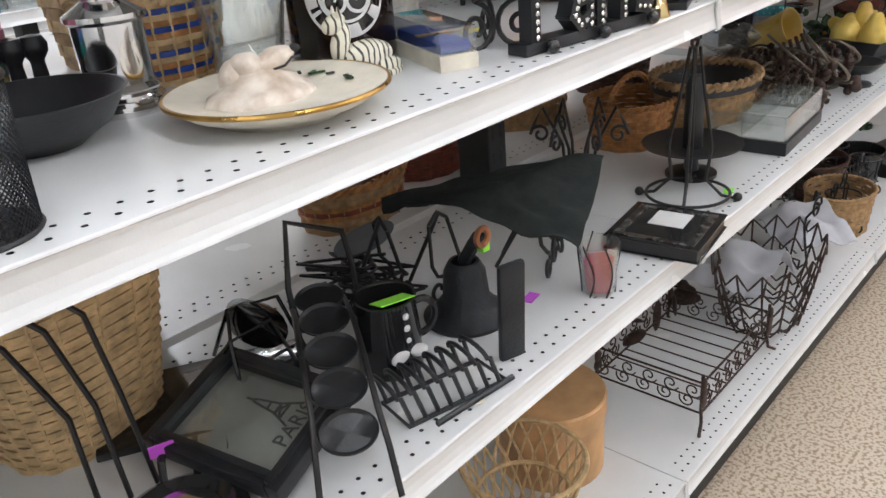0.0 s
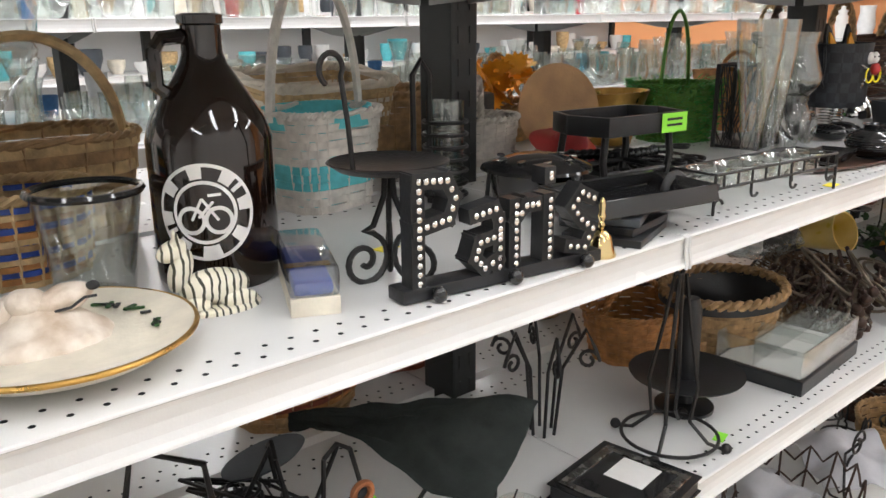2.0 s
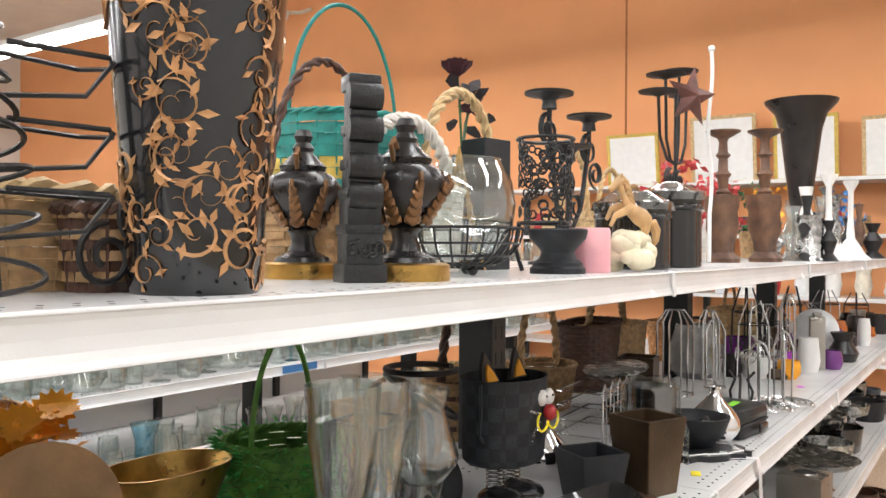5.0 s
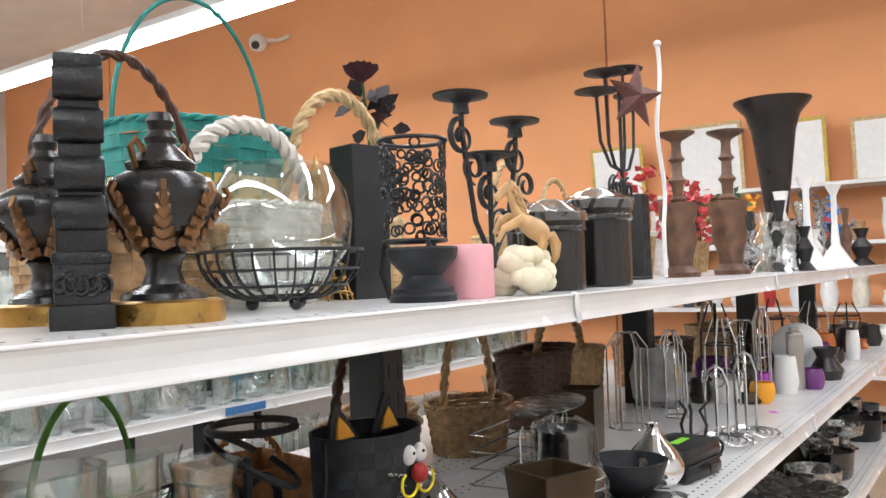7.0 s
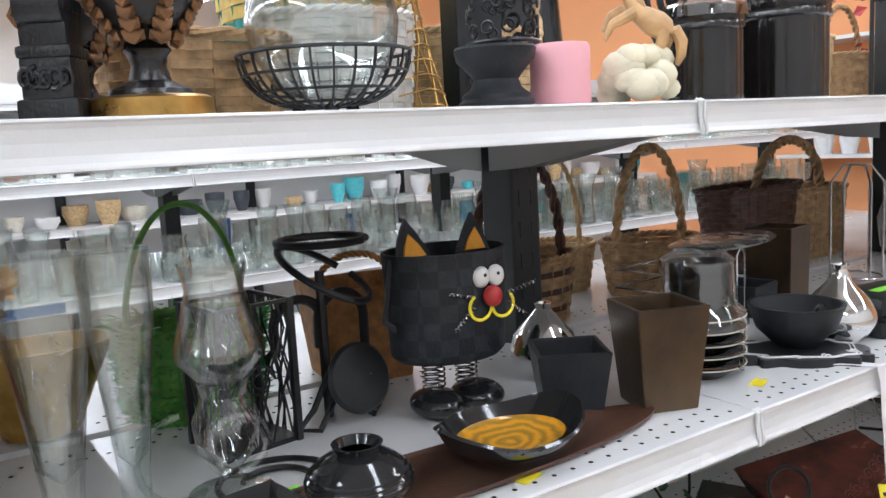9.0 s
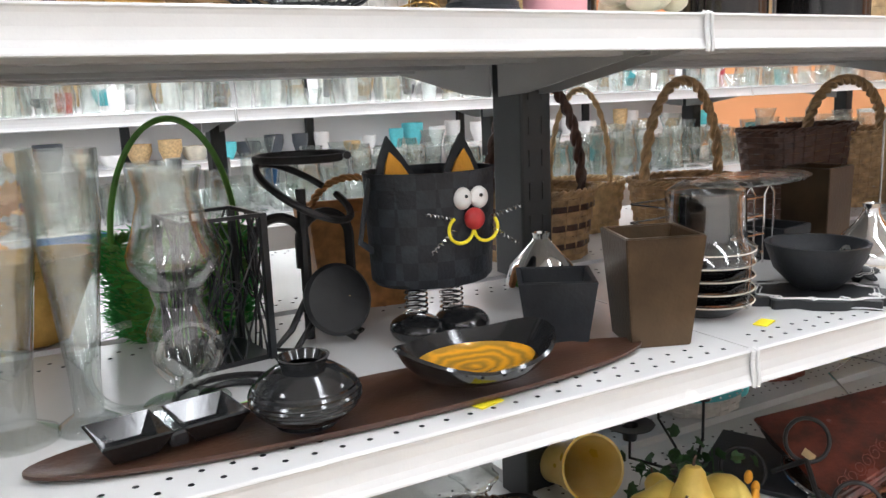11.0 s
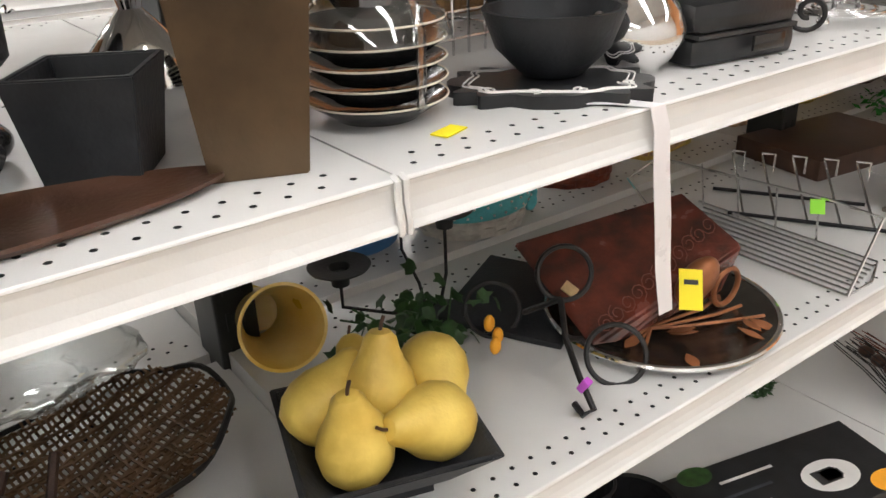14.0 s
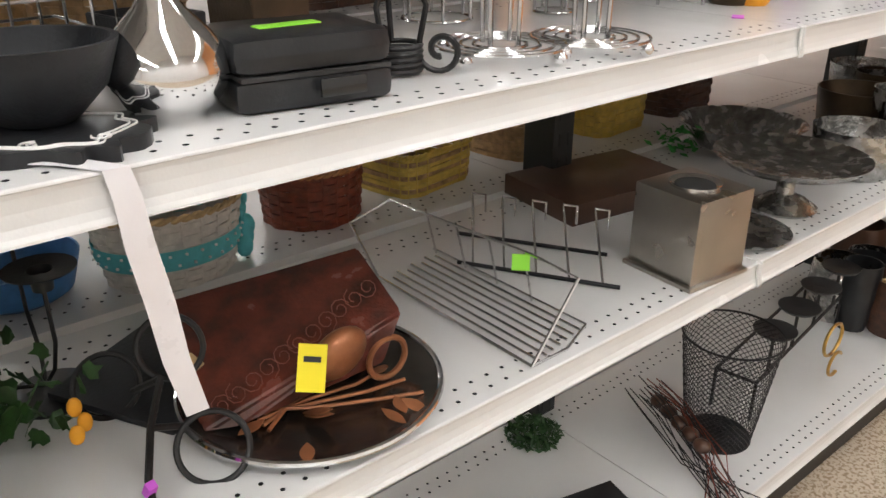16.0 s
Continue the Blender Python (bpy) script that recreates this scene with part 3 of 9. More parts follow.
# amber jug with a white round label
jug = thing("growler_jug", "dark amber glass growler with a white round emblem", "jug", at(0.71, 0.248, ZB))
bm = B()
lathe(bm, [(0.0005, 0), (0.058, 0), (0.063, 0.006), (0.064, 0.015), (0.064, 0.15), (0.058, 0.172), (0.04, 0.2), (0.024, 0.225), (0.0205, 0.235), (0.02, 0.262), (0.023, 0.264), (0.023, 0.272), (0.017, 0.274), (0.016, 0.24), (0.0005, 0.23)], 48)
part("bottle", bm, M["amber"], jug)
bm = B()
tube(bm, [(-0.02, 0, 0.252), (-0.042, 0, 0.25), (-0.05, 0, 0.238), (-0.05, 0, 0.205), (-0.038, 0, 0.196)], 0.0075, 8)
part("handle", bm, M["amber"], jug)


def on_barrel(bm, pts, r, thick=0.0009, turn=0.0):
    """Bends a flat outline in (across, up) on to the jug's round side."""
    a = [bm.verts.new((r * math.sin(u / r + turn), -r * math.cos(u / r + turn), v)) for u, v in pts]
    return a


emb = -0.6
bm = B()
for r0, r1 in ((0.049, 0.0455), (0.0455, 0.034), (0.032, 0.0285)):
    n = 56
    ra = on_barrel(bm, [(r0 * math.cos(2 * math.pi * i / n), 0.085 + r0 * math.sin(2 * math.pi * i / n)) for i in range(n)], 0.0648, turn=emb)
    rb = on_barrel(bm, [(r1 * math.cos(2 * math.pi * i / n), 0.085 + r1 * math.sin(2 * math.pi * i / n)) for i in range(n)], 0.0648, turn=emb)
    if r0 == 0.0455:
        for i in range(n):
            if i % 7 < 3 or i % 9 == 5:
                bm.faces.new((ra[i], ra[(i + 1) % n], rb[(i + 1) % n], rb[i]))
    else:
        for i in range(n):
            bm.faces.new((ra[i], ra[(i + 1) % n], rb[(i + 1) % n], rb[i]))
for cx in (-0.0135, 0.0135):
    n = 28
    ra = on_barrel(bm, [(cx + 0.0145 * math.cos(2 * math.pi * i / n), 0.077 + 0.0145 * math.sin(2 * math.pi * i / n)) for i in range(n)], 0.0648, turn=emb)
    rb = on_barrel(bm, [(cx + 0.0105 * math.cos(2 * math.pi * i / n), 0.077 + 0.0105 * math.sin(2 * math.pi * i / n)) for i in range(n)], 0.0648, turn=emb)
    for i in range(n):
        bm.faces.new((ra[i], ra[(i + 1) % n], rb[(i + 1) % n], rb[i]))
for u0, v0, u1, v1 in ((-0.013, 0.077, -0.002, 0.099), (-0.002, 0.099, 0.013, 0.077), (-0.006, 0.08, 0.009, 0.096), (0.004, 0.102, 0.017, 0.103)):
    d = Vector((u1 - u0, v1 - v0)).normalized() * 0.0014
    bm.faces.new(on_barrel(bm, [(u0 - d.y, v0 + d.x), (u0 + d.y, v0 - d.x), (u1 + d.y, v1 - d.x), (u1 - d.y, v1 + d.x)], 0.0648, turn=emb))
part("emblem", bm, M["white"], jug, "white round printed emblem")

# small zebra figurine, one plain mesh
bm = B()
for c, s, rot in (((0, 0, 0.022), (0.034, 0.017, 0.018), 0), ((-0.03, 0, 0.042), (0.011, 0.01, 0.022), 20), ((-0.036, 0, 0.062), (0.015, 0.009, 0.01), -25), ((0.02, -0.012, 0.01), (0.018, 0.008, 0.009), 0), ((-0.022, -0.012, 0.009), (0.016, 0.007, 0.008), 0)):
    bmesh.ops.create_icosphere(bm, subdivisions=3, radius=1, matrix=Matrix.Translation(c) @ pose(0, 0, 0, 0, rot, 0) @ Matrix.Diagonal((*s, 1)))
for ex in (-0.006, 0.006):
    bmesh.ops.create_cone(bm, segments=8, radius1=0.004, radius2=0.001, depth=0.012, cap_ends=True, matrix=Matrix.Translation((-0.032, ex, 0.074)))
lathe(bm, [(0.0005, 0), (0.043, 0), (0.044, 0.004), (0.042, 0.006), (0.0005, 0.006)], 36, Matrix.Diagonal((1, 0.62, 1, 1)))
zm = mat("zebra_glaze", (0.85, 0.8, 0.66), 0.3, var=0.1)
_n, _l = zm.node_tree.nodes, zm.node_tree.links
wv, wr = _n.new("ShaderNodeTexWave"), _n.new("ShaderNodeValToRGB")
wv.inputs["Scale"].default_value, wv.inputs["Distortion"].default_value = 42, 5
wr.color_ramp.elements[0].position, wr.color_ramp.elements[1].position = 0.16, 0.26
wr.color_ramp.elements[0].color, wr.color_ramp.elements[1].color = (0.05, 0.05, 0.03, 1), (0.85, 0.8, 0.66, 1)
tc = [k for k in _n if k.type == "TEX_COORD"][0]
_l.new(tc.outputs["Object"], wv.inputs["Vector"]), _l.new(wv.outputs["Fac"], wr.inputs["Fac"]), _l.new(wr.outputs["Color"], _n["Principled BSDF"].inputs["Base Color"])
solo("zebra_figurine", bm, zm, "small glazed zebra figurine lying on a dark base", "figurine", at(0.66, 0.157, ZB, -12))

# boxed blue soap
soap = thing("gift_box", "long white gift box with blue soap under clear wrap", "box", at(0.751, 0.14, ZB, -25))
bm = B()
box(bm, (0, 0, 0.009), (0.047, 0.15, 0.018), 0.0008)
part("tray", bm, M["cream"], soap, smooth=False)
bm = B()
box(bm, (0, 0, 0.024), (0.038, 0.135, 0.014), 0.005)
part("soap", bm, M["navy"], soap, "blue soap bar")
bm = B()
box(bm, (0, -0.01, 0.0315), (0.046, 0.012, 0.0015))
part("ribbon", bm, M["gold"], soap)
bm = B()
box(bm, (0, 0, 0.033), (0.048, 0.152, 0.03), 0.006)
part("wrap", bm, M["film"], soap, "clear cellophane wrap")

# candle plate on a curled iron stand
st = thing("candle_stand", "black iron candle plate on curled feet with a tall hook", "candle holder", at(0.842, 0.118, ZB, 10))
bm = B()
lathe(bm, [(0.0005, 0.122), (0.05, 0.122), (0.062, 0.127), (0.064, 0.126), (0.052, 0.118), (0.0005, 0.117)], 40)
part("plate", bm, M["black_iron"], st)
for k in range(3):
    a = k * 120 - 75
    bm = B()
    mm = pose(0, 0, 0, 0, 0, a)
    tube(bm, [Vector((0.004, 0, 0.118)), Vector((0.006, 0, 0.09)), Vector((0.02, 0, 0.06))] + spiral((0.032, 0, 0.024), 0.032, 0.004, 1.6, 26, "xz", 90)[::1], 0.0034, 6, m=mm)
    part("leg", bm, M["black_iron"], st)
bm = B()
tube(bm, [(-0.05, 0.0, 0.12), (-0.055, 0, 0.17), (-0.062, 0, 0.215)] + arc((-0.074, 0, 0.222), 0.015, 0, 240, 12), 0.003, 6)
part("hook", bm, M["black_iron"], st)

# sign of studded letters on small wheels
sign = thing("letter_sign", "black wooden letters spelling Paris set with clear studs", "sign", at(0.803, 0.046, ZB, -7) @ Matrix.Diagonal((0.95, 1, 1, 1)))
STROKES = {
    "P": [[(0, 0), (0, 0.1)], [(0, 0.1), (0.034, 0.098), (0.044, 0.08), (0.036, 0.06), (0, 0.054)]],
    "a": [[(0.004, 0.058), (0.03, 0.062), (0.036, 0.05), (0.036, 0.0)], [(0.036, 0.034), (0.01, 0.03), (0.004, 0.014), (0.016, 0.002), (0.036, 0.01)]],
    "r": [[(0, 0), (0, 0.062)], [(0, 0.046), (0.014, 0.06), (0.03, 0.06)]],
    "i": [[(0, 0), (0, 0.062)], [(0, 0.086), (0, 0.09)]],
    "s": [[(0.034, 0.056), (0.016, 0.064), (0.002, 0.05), (0.016, 0.034), (0.034, 0.022), (0.022, 0.002), (0, 0.006)]],
}
stud = B()
bmesh.ops.create_icosphere(stud, subdivisions=2, radius=0.0036)
for v in stud.verts:
    v.co.y *= 0.6
stud_me = mesh_of("stud", stud, M["chrome"])
cx = 0.012
for ch in "Paris":
    bm = B()
    spots = []
    for st_ in STROKES[ch]:
        for (u0, v0), (u1, v1) in zip(st_, st_[1:]):
            ln = math.hypot(u1 - u0, v1 - v0)
            ang = math.degrees(math.atan2(v1 - v0, u1 - u0))
            box(bm, ((u0 + u1) / 2, 0, (v0 + v1) / 2 + 0.014), (ln + 0.014, 0.02 + 0.0002 * len(spots), 0.016), 0.0, pose(0, 0, 0, 0, -ang, 0))
            k = max(1, round(ln / 0.0095))
            spots += [(u0 + (u1 - u0) * j / k, v0 + (v1 - v0) * j / k + 0.014) for j in range(k)]
        spots.append((st_[-1][0], st_[-1][1] + 0.014))
    letter = part("letter", bm, M["black_satin"], sign, smooth=False, m=at(cx, 0, 0.006))
    for u, v in spots:
        s_ = new("stud", stud_me)
        s_.parent, s_.matrix_basis = letter, at(u, -0.0125, v)
    cx += {"P": 0.066, "a": 0.058, "r": 0.048, "i": 0.032, "s": 0.05}[ch]
bm = B()
box(bm, (0.13, 0.004, 0.008), (0.275, 0.03, 0.014), 0.002)
part("base", bm, M["black_satin"], sign)
for wx in (0.03, 0.13, 0.235):
    bm = B()
    bmesh.ops.create_uvsphere(bm, u_segments=16, v_segments=10, radius=0.0085, matrix=Matrix.Translation((wx, -0.02, 0.0085)))
    part("ball_foot", bm, M["black_gloss"], sign)

bell = thing("hand_bell", "small polished brass hand bell with a turned handle", "bell", at(1.072, 0.02, ZB))
bm = B()
lathe(bm, [(0.018, 0), (0.0185, 0.002), (0.0145, 0.012), (0.012, 0.024), (0.006, 0.03), (0.0005, 0.031)], 28, close=False)
part("bell_cup", bm, M["brass"], bell)
bm = B()
lathe(bm, [(0.0005, 0.03), (0.003, 0.032), (0.0045, 0.037), (0.0028, 0.041), (0.005, 0.047), (0.003, 0.052), (0.004, 0.06), (0.0025, 0.066), (0.0005, 0.069)], 16)
part("grip", bm, M["brass"], bell)

# stack of dark frames, black tray
for k, (fx, fy, rz) in enumerate(((1.165, 0.07, 20), (1.172, 0.078, 12), (1.16, 0.082, 27))):
    bm = B()
    box(bm, (0, 0, 0.005 + 0.0105 * k), (0.12 - 0.012 * k, 0.1, 0.0095), 0.001)
    solo("picture_card", bm, M["slate" if k == 2 else "black_satin"], "flat dark card-mounted picture lying in a small stack", "picture", at(fx, fy, ZB, rz), "stacked frames")


def tray_open(name, label, category, m, sx, sy, h, material, wall=0.006, flare=1.1):
    bm = B()
    box(bm, (0, 0, 0.003), (sx, sy, 0.006))
    for x, y, a, b in ((0, -1, sx, wall), (0, 1, sx, wall), (-1, 0, wall, sy), (1, 0, wall, sy)):
        ln = sx if y else sy
        mm = pose(0, 0, 0, (-18 * y * -1) if y else 0, (18 * x * 1) if x else 0, 0)
        box(bm, (x * (sx / 2 + 0.003 * flare), y * (sy / 2 + 0.003 * flare), h / 2 + 0.003), (a + 0.006, b, h) if y else (a, b + 0.006, h), 0.001, mm)
    return solo(name, bm, M[material], label, category, m)


tray_open("tray", "black lacquer tray with sloping sides", "tray", at(1.2, 0.078, ZB + 0.032, -10), 0.19, 0.11, 0.022, "black_gloss")

# smoked glass dish with a perforated lid on a round stand
gd = thing("lidded_dish", "smoked glass dish with a domed lid on an iron ring", "dish", at(1.19, 0.232, ZB))
bm = B()
lathe(bm, hollow([(0.035, 0.006), (0.06, 0.012), (0.066, 0.045), (0.066, 0.06)], 0.003), 36)
part("bowl", bm, M["smoke"], gd)
bm = B()
lathe(bm, [(0.0005, 0.082), (0.03, 0.08), (0.06, 0.072), (0.078, 0.064), (0.08, 0.06), (0.072, 0.06), (0.0005, 0.074)], 44)
part("lid", bm, M["black_gloss"], gd)
for k in range(3):
    bm = B()
    mm = pose(0, 0, 0, 0, 0, 120 * k + 30)
    tube(bm, [(0.068, 0, 0.06), (0.072, 0, 0.02), (0.076, 0, 0.002)], 0.003, 6, m=mm)
    part("leg", bm, M["black_iron"], gd)
for k in range(9):
    a = 2 * math.pi * k / 9
    bm = B()
    lathe(bm, [(0.0005, 0.0005), (0.006, 0.0005), (0.006, 0.002), (0.0005, 0.002)], 12, Matrix.Translation((0.052 * math.cos(a), 0.052 * math.sin(a), 0.0752)) @ pose(0, 0, 0, 12 * math.sin(a), 12 * math.cos(a), 0))
    part("hole_cap", bm, M["pewter"], gd)

# long tea-light rack
rack = thing("tealight_rack", "long black iron rack with glass tea-light cups", "candle holder", at(1.331, 0.033, ZB, -5.5) @ Matrix.Diagonal((0.85, 0.85, 0.88, 1)))
L, W, H = 0.355, 0.085, 0.066
for z in (H, H - 0.022):
    bm = B()
    tube(bm, [(0, 0, z), (L, 0, z), (L, W, z), (0, W, z)], 0.0026, 6, closed=True)
    part("rail", bm, M["black_iron"], rack)
for x in (0, L):
    for y in (0, W):
        bm = B()
        tube(bm, [(x, y, H), (x, y, 0.002)], 0.0028, 6)
        tube(bm, arc((x + (0.012 if x == 0 else -0.012), y, 0.014), 0.012, 180 if x == 0 else 0, 20 if x == 0 else 160, 10), 0.0026, 6)
        part("leg", bm, M["black_iron"], rack)
for k in range(9):
    x = L * (k + 0.6) / 9.4
    bm = B()
    tube(bm, [(x, 0, H), (x, 0, H - 0.022)], 0.0022, 5)
    if k % 3 == 2:
        tube(bm, [(x, 0, H - 0.02), (x, 0, 0.03)] + arc((x + 0.01, 0, 0.03), 0.01, 180, 330, 8), 0.0026, 6)
    part("upright", bm, M["black_iron"], rack)
bm = B()
tube(bm, spiral((-0.035, 0.05, 0.036), 0.034, 0.012, 1.5, 30, "xz"), 0.007, 6, flat=0.35)
part("scroll_end", bm, M["black_iron"], rack)
for k in range(5):
    x = 0.038 + k * 0.07
    bm = B()
    lathe(bm, hollow([(0.018, 0.03), (0.024, 0.034), (0.028, 0.06), (0.037, 0.068)], 0.0025), 24)
    part("glass_cup", bm, M["glass"], rack, "clear glass tea-light cup", m=at(x, W / 2, 0))

# coiled black bead string and iron pieces behind the rack
bm = B()
random.seed(8)
for i in range(26):
    f = i / 25
    bmesh.ops.create_icosphere(bm, subdivisions=2, radius=0.009 + 0.003 * random.random(), matrix=Matrix.Translation((0.26 * f, 0.03 * math.sin(5 * f), 0.012 + 0.004 * random.random())))
solo("bead_garland", bm, M["black_gloss"], "string of dark shiny beads lying across the shelf", "garland", at(1.31, 0.36, ZB + 0.02, -8))
bm = B()
for k in range(7):
    a = random.uniform(0, 180)
    tube(bm, [Vector(p) @ pose(0, 0, 0, 0, 0, a).to_3x3() + Vector((0.03 * k, 0.02 * math.sin(k), 0)) for p in [Vector((-0.07, 0, 0.008 + 0.004 * k)), Vector((0, 0.02, 0.012 + 0.004 * k))] + spiral((0.05, 0, 0.01 + 0.004 * k), 0.024, 0.005, 1.3, 20, "xy")], 0.003, 6)
solo("iron_scrolls", bm, M["black_iron"], "tangle of flat black wrought iron scrolls", "ironwork", at(1.42, 0.27, ZB, 10))

# grey tray with a green tag
gt = thing("tray", "grey six-sided wooden tray with a green price tag", "tray", at(1.40, 0.25, ZB + 0.092, -6))
bm = B()
hexo = [(-0.08, -0.055), (0.085, -0.055), (0.105, 0.01), (0.08, 0.06), (-0.08, 0.06), (-0.1, 0.01)]
for (x0, y0), (x1, y1) in zip(hexo, hexo[1:] + hexo[:1]):
    ln, ang = math.hypot(x1 - x0, y1 - y0), math.degrees(math.atan2(y1 - y0, x1 - x0))
    box(bm, ((x0 + x1) / 2, (y0 + y1) / 2, 0.015), (ln + 0.006, 0.008, 0.03), 0.001, pose(0, 0, 0, 0, 0, ang))
bm.faces.new([bm.verts.new((x, y, 0.006)) for x, y in hexo])
part("frame", bm, M["black_satin"], gt)
tag(gt, "tag_green", 0.058, 0.03, at(0.058, -0.062, 0.014))
for x, y in ((-0.07, -0.04), (0.07, -0.04), (-0.07, 0.05), (0.07, 0.05)):
    bm = B()
    tube(bm, [(x, y, 0.004), (x * 1.08, y * 1.05, -0.04), (x * 0.9, y, -0.0915)], 0.006, 7)
    part("leg", bm, M["black_iron"], gt)
bm = B()
tube(bm, [(-0.066, -0.04, -0.06), (0.066, -0.04, -0.06), (0.066, 0.05, -0.06), (-0.066, 0.05, -0.06)], 0.004, 6, closed=True)
part("stretcher", bm, M["black_iron"], gt)
# round wooden plate leaning, red hat, gold bowl, wicker things on the far half
bm = B()
lathe(bm, [(0.0005, 0), (0.06, 0.0), (0.088, 0.006), (0.09, 0.009), (0.062, 0.005), (0.0005, 0.005)], 44)
solo("wooden_plate", bm, M["wood_tan"], "round tan wooden plate standing on its edge", "plate", at(1.562, 0.522, ZB + 0.089, -18, 80))
bm = B()
lathe(bm, [(0.0005, 0.05), (0.015, 0.048), (0.028, 0.03), (0.034, 0.008), (0.07, 0.001), (0.071, 0.003), (0.037, 0.012), (0.0005, 0.052)], 32, wob=lambda a, z: 1 + 0.12 * math.sin(3 * a))
solo("red_hat", bm, M["red"], "small red felt doll hat", "hat", at(1.49, 0.43, ZB + 0.03, 0, 30))
turned("bowl", "brass boat-shaped bowl with a bright gold inside", "bowl", at(1.74, 0.53, ZB), [(0.03, 0), (0.045, 0.006), (0.06, 0.06), (0.078, 0.115)], "gold", 40, 0.003, wob=lambda a, z: 1 + 0.22 * math.cos(2 * a) * min(1, z / 0.09))
basket("small white wicker basket with a hoop handle", at(1.40, 0.58, ZB, 0), 0.075, 0.06, 0.085, 1.15, 11, 20, ("cane_white",), handle=(0.06, 0.08, 0.004, 0.005), turn=40)
gb = basket("bucket basket lined with green fluff under a tall green hoop", at(1.925, 0.50, ZB, 0), 0.08, 0.075, 0.12, 1.15, 12, 20, ("cane_green",), handle=(0.088, 0.165, 0, 0.0042), handle_mat="cane_green", turn=15)
bm = B()
random.seed(12)
for i in range(1500):
    a, z = random.uniform(0, 6.28), random.uniform(0.0, 0.13)
    r = 0.083 + 0.014 * z / 0.13
    p0 = Vector((r * math.cos(a), r * math.sin(a), z))
    d = Vector((math.cos(a) + random.uniform(-0.5, 0.5), math.sin(a) + random.uniform(-0.5, 0.5), random.uniform(-0.2, 0.9))).normalized() * random.uniform(0.012, 0.026)
    w = d.orthogonal().normalized() * 0.0016
    bm.faces.new([bm.verts.new(p0 - w), bm.verts.new(p0 + w), bm.verts.new(p0 + d)])
part("fluff", bm, M["fluff_green"], gb, "green feathery fluff", smooth=False)


def flower_basket(m):
    g = basket("brown basket full of orange silk daisies with a hoop handle", m, 0.07, 0.06, 0.07, 1.15, 8, 18, ("cane",), handle=(0.07, 0.1, 0.003, 0.004), turn=20)
    random.seed(21)
    for k in range(26):
        c = Vector((random.uniform(-0.085, 0.085), random.uniform(-0.06, 0.05), 0.08 + random.uniform(0, 0.065)))
        tilt = pose(0, 0, 0, random.uniform(-50, 60), random.uniform(-50, 50), random.uniform(0, 90))
        bm = B()
        for i in range(14):
            a = 2 * math.pi * i / 14
            d, e = Vector((math.cos(a), math.sin(a), 0.15)), Vector((-math.sin(a), math.cos(a), 0))
            q = [d * 0.004 - e * 0.002, d * 0.004 + e * 0.002, d * 0.024 + e * 0.0055, d * 0.033, d * 0.024 - e * 0.0055]
            bm.faces.new([bm.verts.new(c + tilt @ v) for v in q])
        bmesh.ops.create_icosphere(bm, subdivisions=1, radius=0.006, matrix=Matrix.Translation(c))
        part("daisy", bm, M["orange_bright"], g, "orange silk daisy", smooth=False)


flower_basket(at(1.635, 0.77, ZB) @ Matrix.Diagonal((1.15, 1.15, 1.15, 1)))
bm = B()
box(bm, (0, 0, 0.06), (0.09, 0.05, 0.12), 0.01)
solo("tissue_pack", bm, M["slate"], "grey-blue plastic pack standing behind the basket", "pack", at(1.47, 0.66, ZB, 20))
# thin black lattice holder
lat = thing("lattice_holder", "black wire lattice box candle holder", "candle holder", at(1.93, 0.33, ZB, 8))
for x, y in ((-0.045, -0.045), (0.045, -0.045), (0.045, 0.045), (-0.045, 0.045)):
    bm = B()
    box(bm, (x, y, 0.085), (0.008, 0.008, 0.17), 0.001)
    part("corner_bar", bm, M["black_satin"], lat, smooth=False)
random.seed(5)
for k in range(4):
    bm = B()
    for i in range(9):
        p0 = Vector((random.uniform(-0.04, 0.04), -0.045, 0.004))
        pts = [p0]
        for s in range(5):
            p0 = p0 + Vector((random.uniform(-0.02, 0.02), 0, 0.033))
            p0.x = max(-0.043, min(0.043, p0.x))
            pts.append(p0)
        tube(bm, pts, 0.0013, 4, m=pose(0, 0, 0, 0, 0, 90 * k))
    tube(bm, spiral((0.0, -0.045, 0.08), 0.02, 0.005, 2, 24), 0.0013, 4, m=pose(0, 0, 0, 0, 0, 90 * k))
    box(bm, (0, 0, 0.003), (0.09, 0.09, 0.006)) if k == 0 else None
    tube(bm, [(-0.045, -0.045, 0.168), (0.045, -0.045, 0.168)], 0.003, 4, m=pose(0, 0, 0, 0, 0, 90 * k))
    part("lattice_side", bm, M["black_satin"], lat)

# tall glass vases and a hurricane lamp
for k, (vx, vy, r, h) in enumerate(((1.715, 0.195, 0.042, 0.26), (1.775, 0.19, 0.033, 0.258))):
    g = thing("vase", "tall clear flared glass vase with a heavy foot", "vase", at(vx, vy, ZB), "tall glass vases")
    bm = B()
    lathe(bm, [(0.0005, 0.0), (r * 0.85, 0), (r * 0.85, 0.006), (r * 0.4, 0.016), (r * 0.42, 0.05), (r * 0.66, 0.13), (r * 0.92, 0.2), (r, h), (r - 0.003, h), (r * 0.84, 0.19), (r * 0.4, 0.07), (0.0005, 0.055)], 14 if k == 0 else 28)
    part("glass_body", bm, M["glass"], g)
hl = thing("hurricane_lamp", "clear glass hurricane lamp with loop handles", "lamp", at(1.865, 0.195, ZB))
bm = B()
lathe(bm, hollow([(0.024, 0.12), (0.03, 0.127), (0.043, 0.143), (0.044, 0.155), (0.034, 0.185), (0.028, 0.21), (0.033, 0.235)], 0.002), 36)
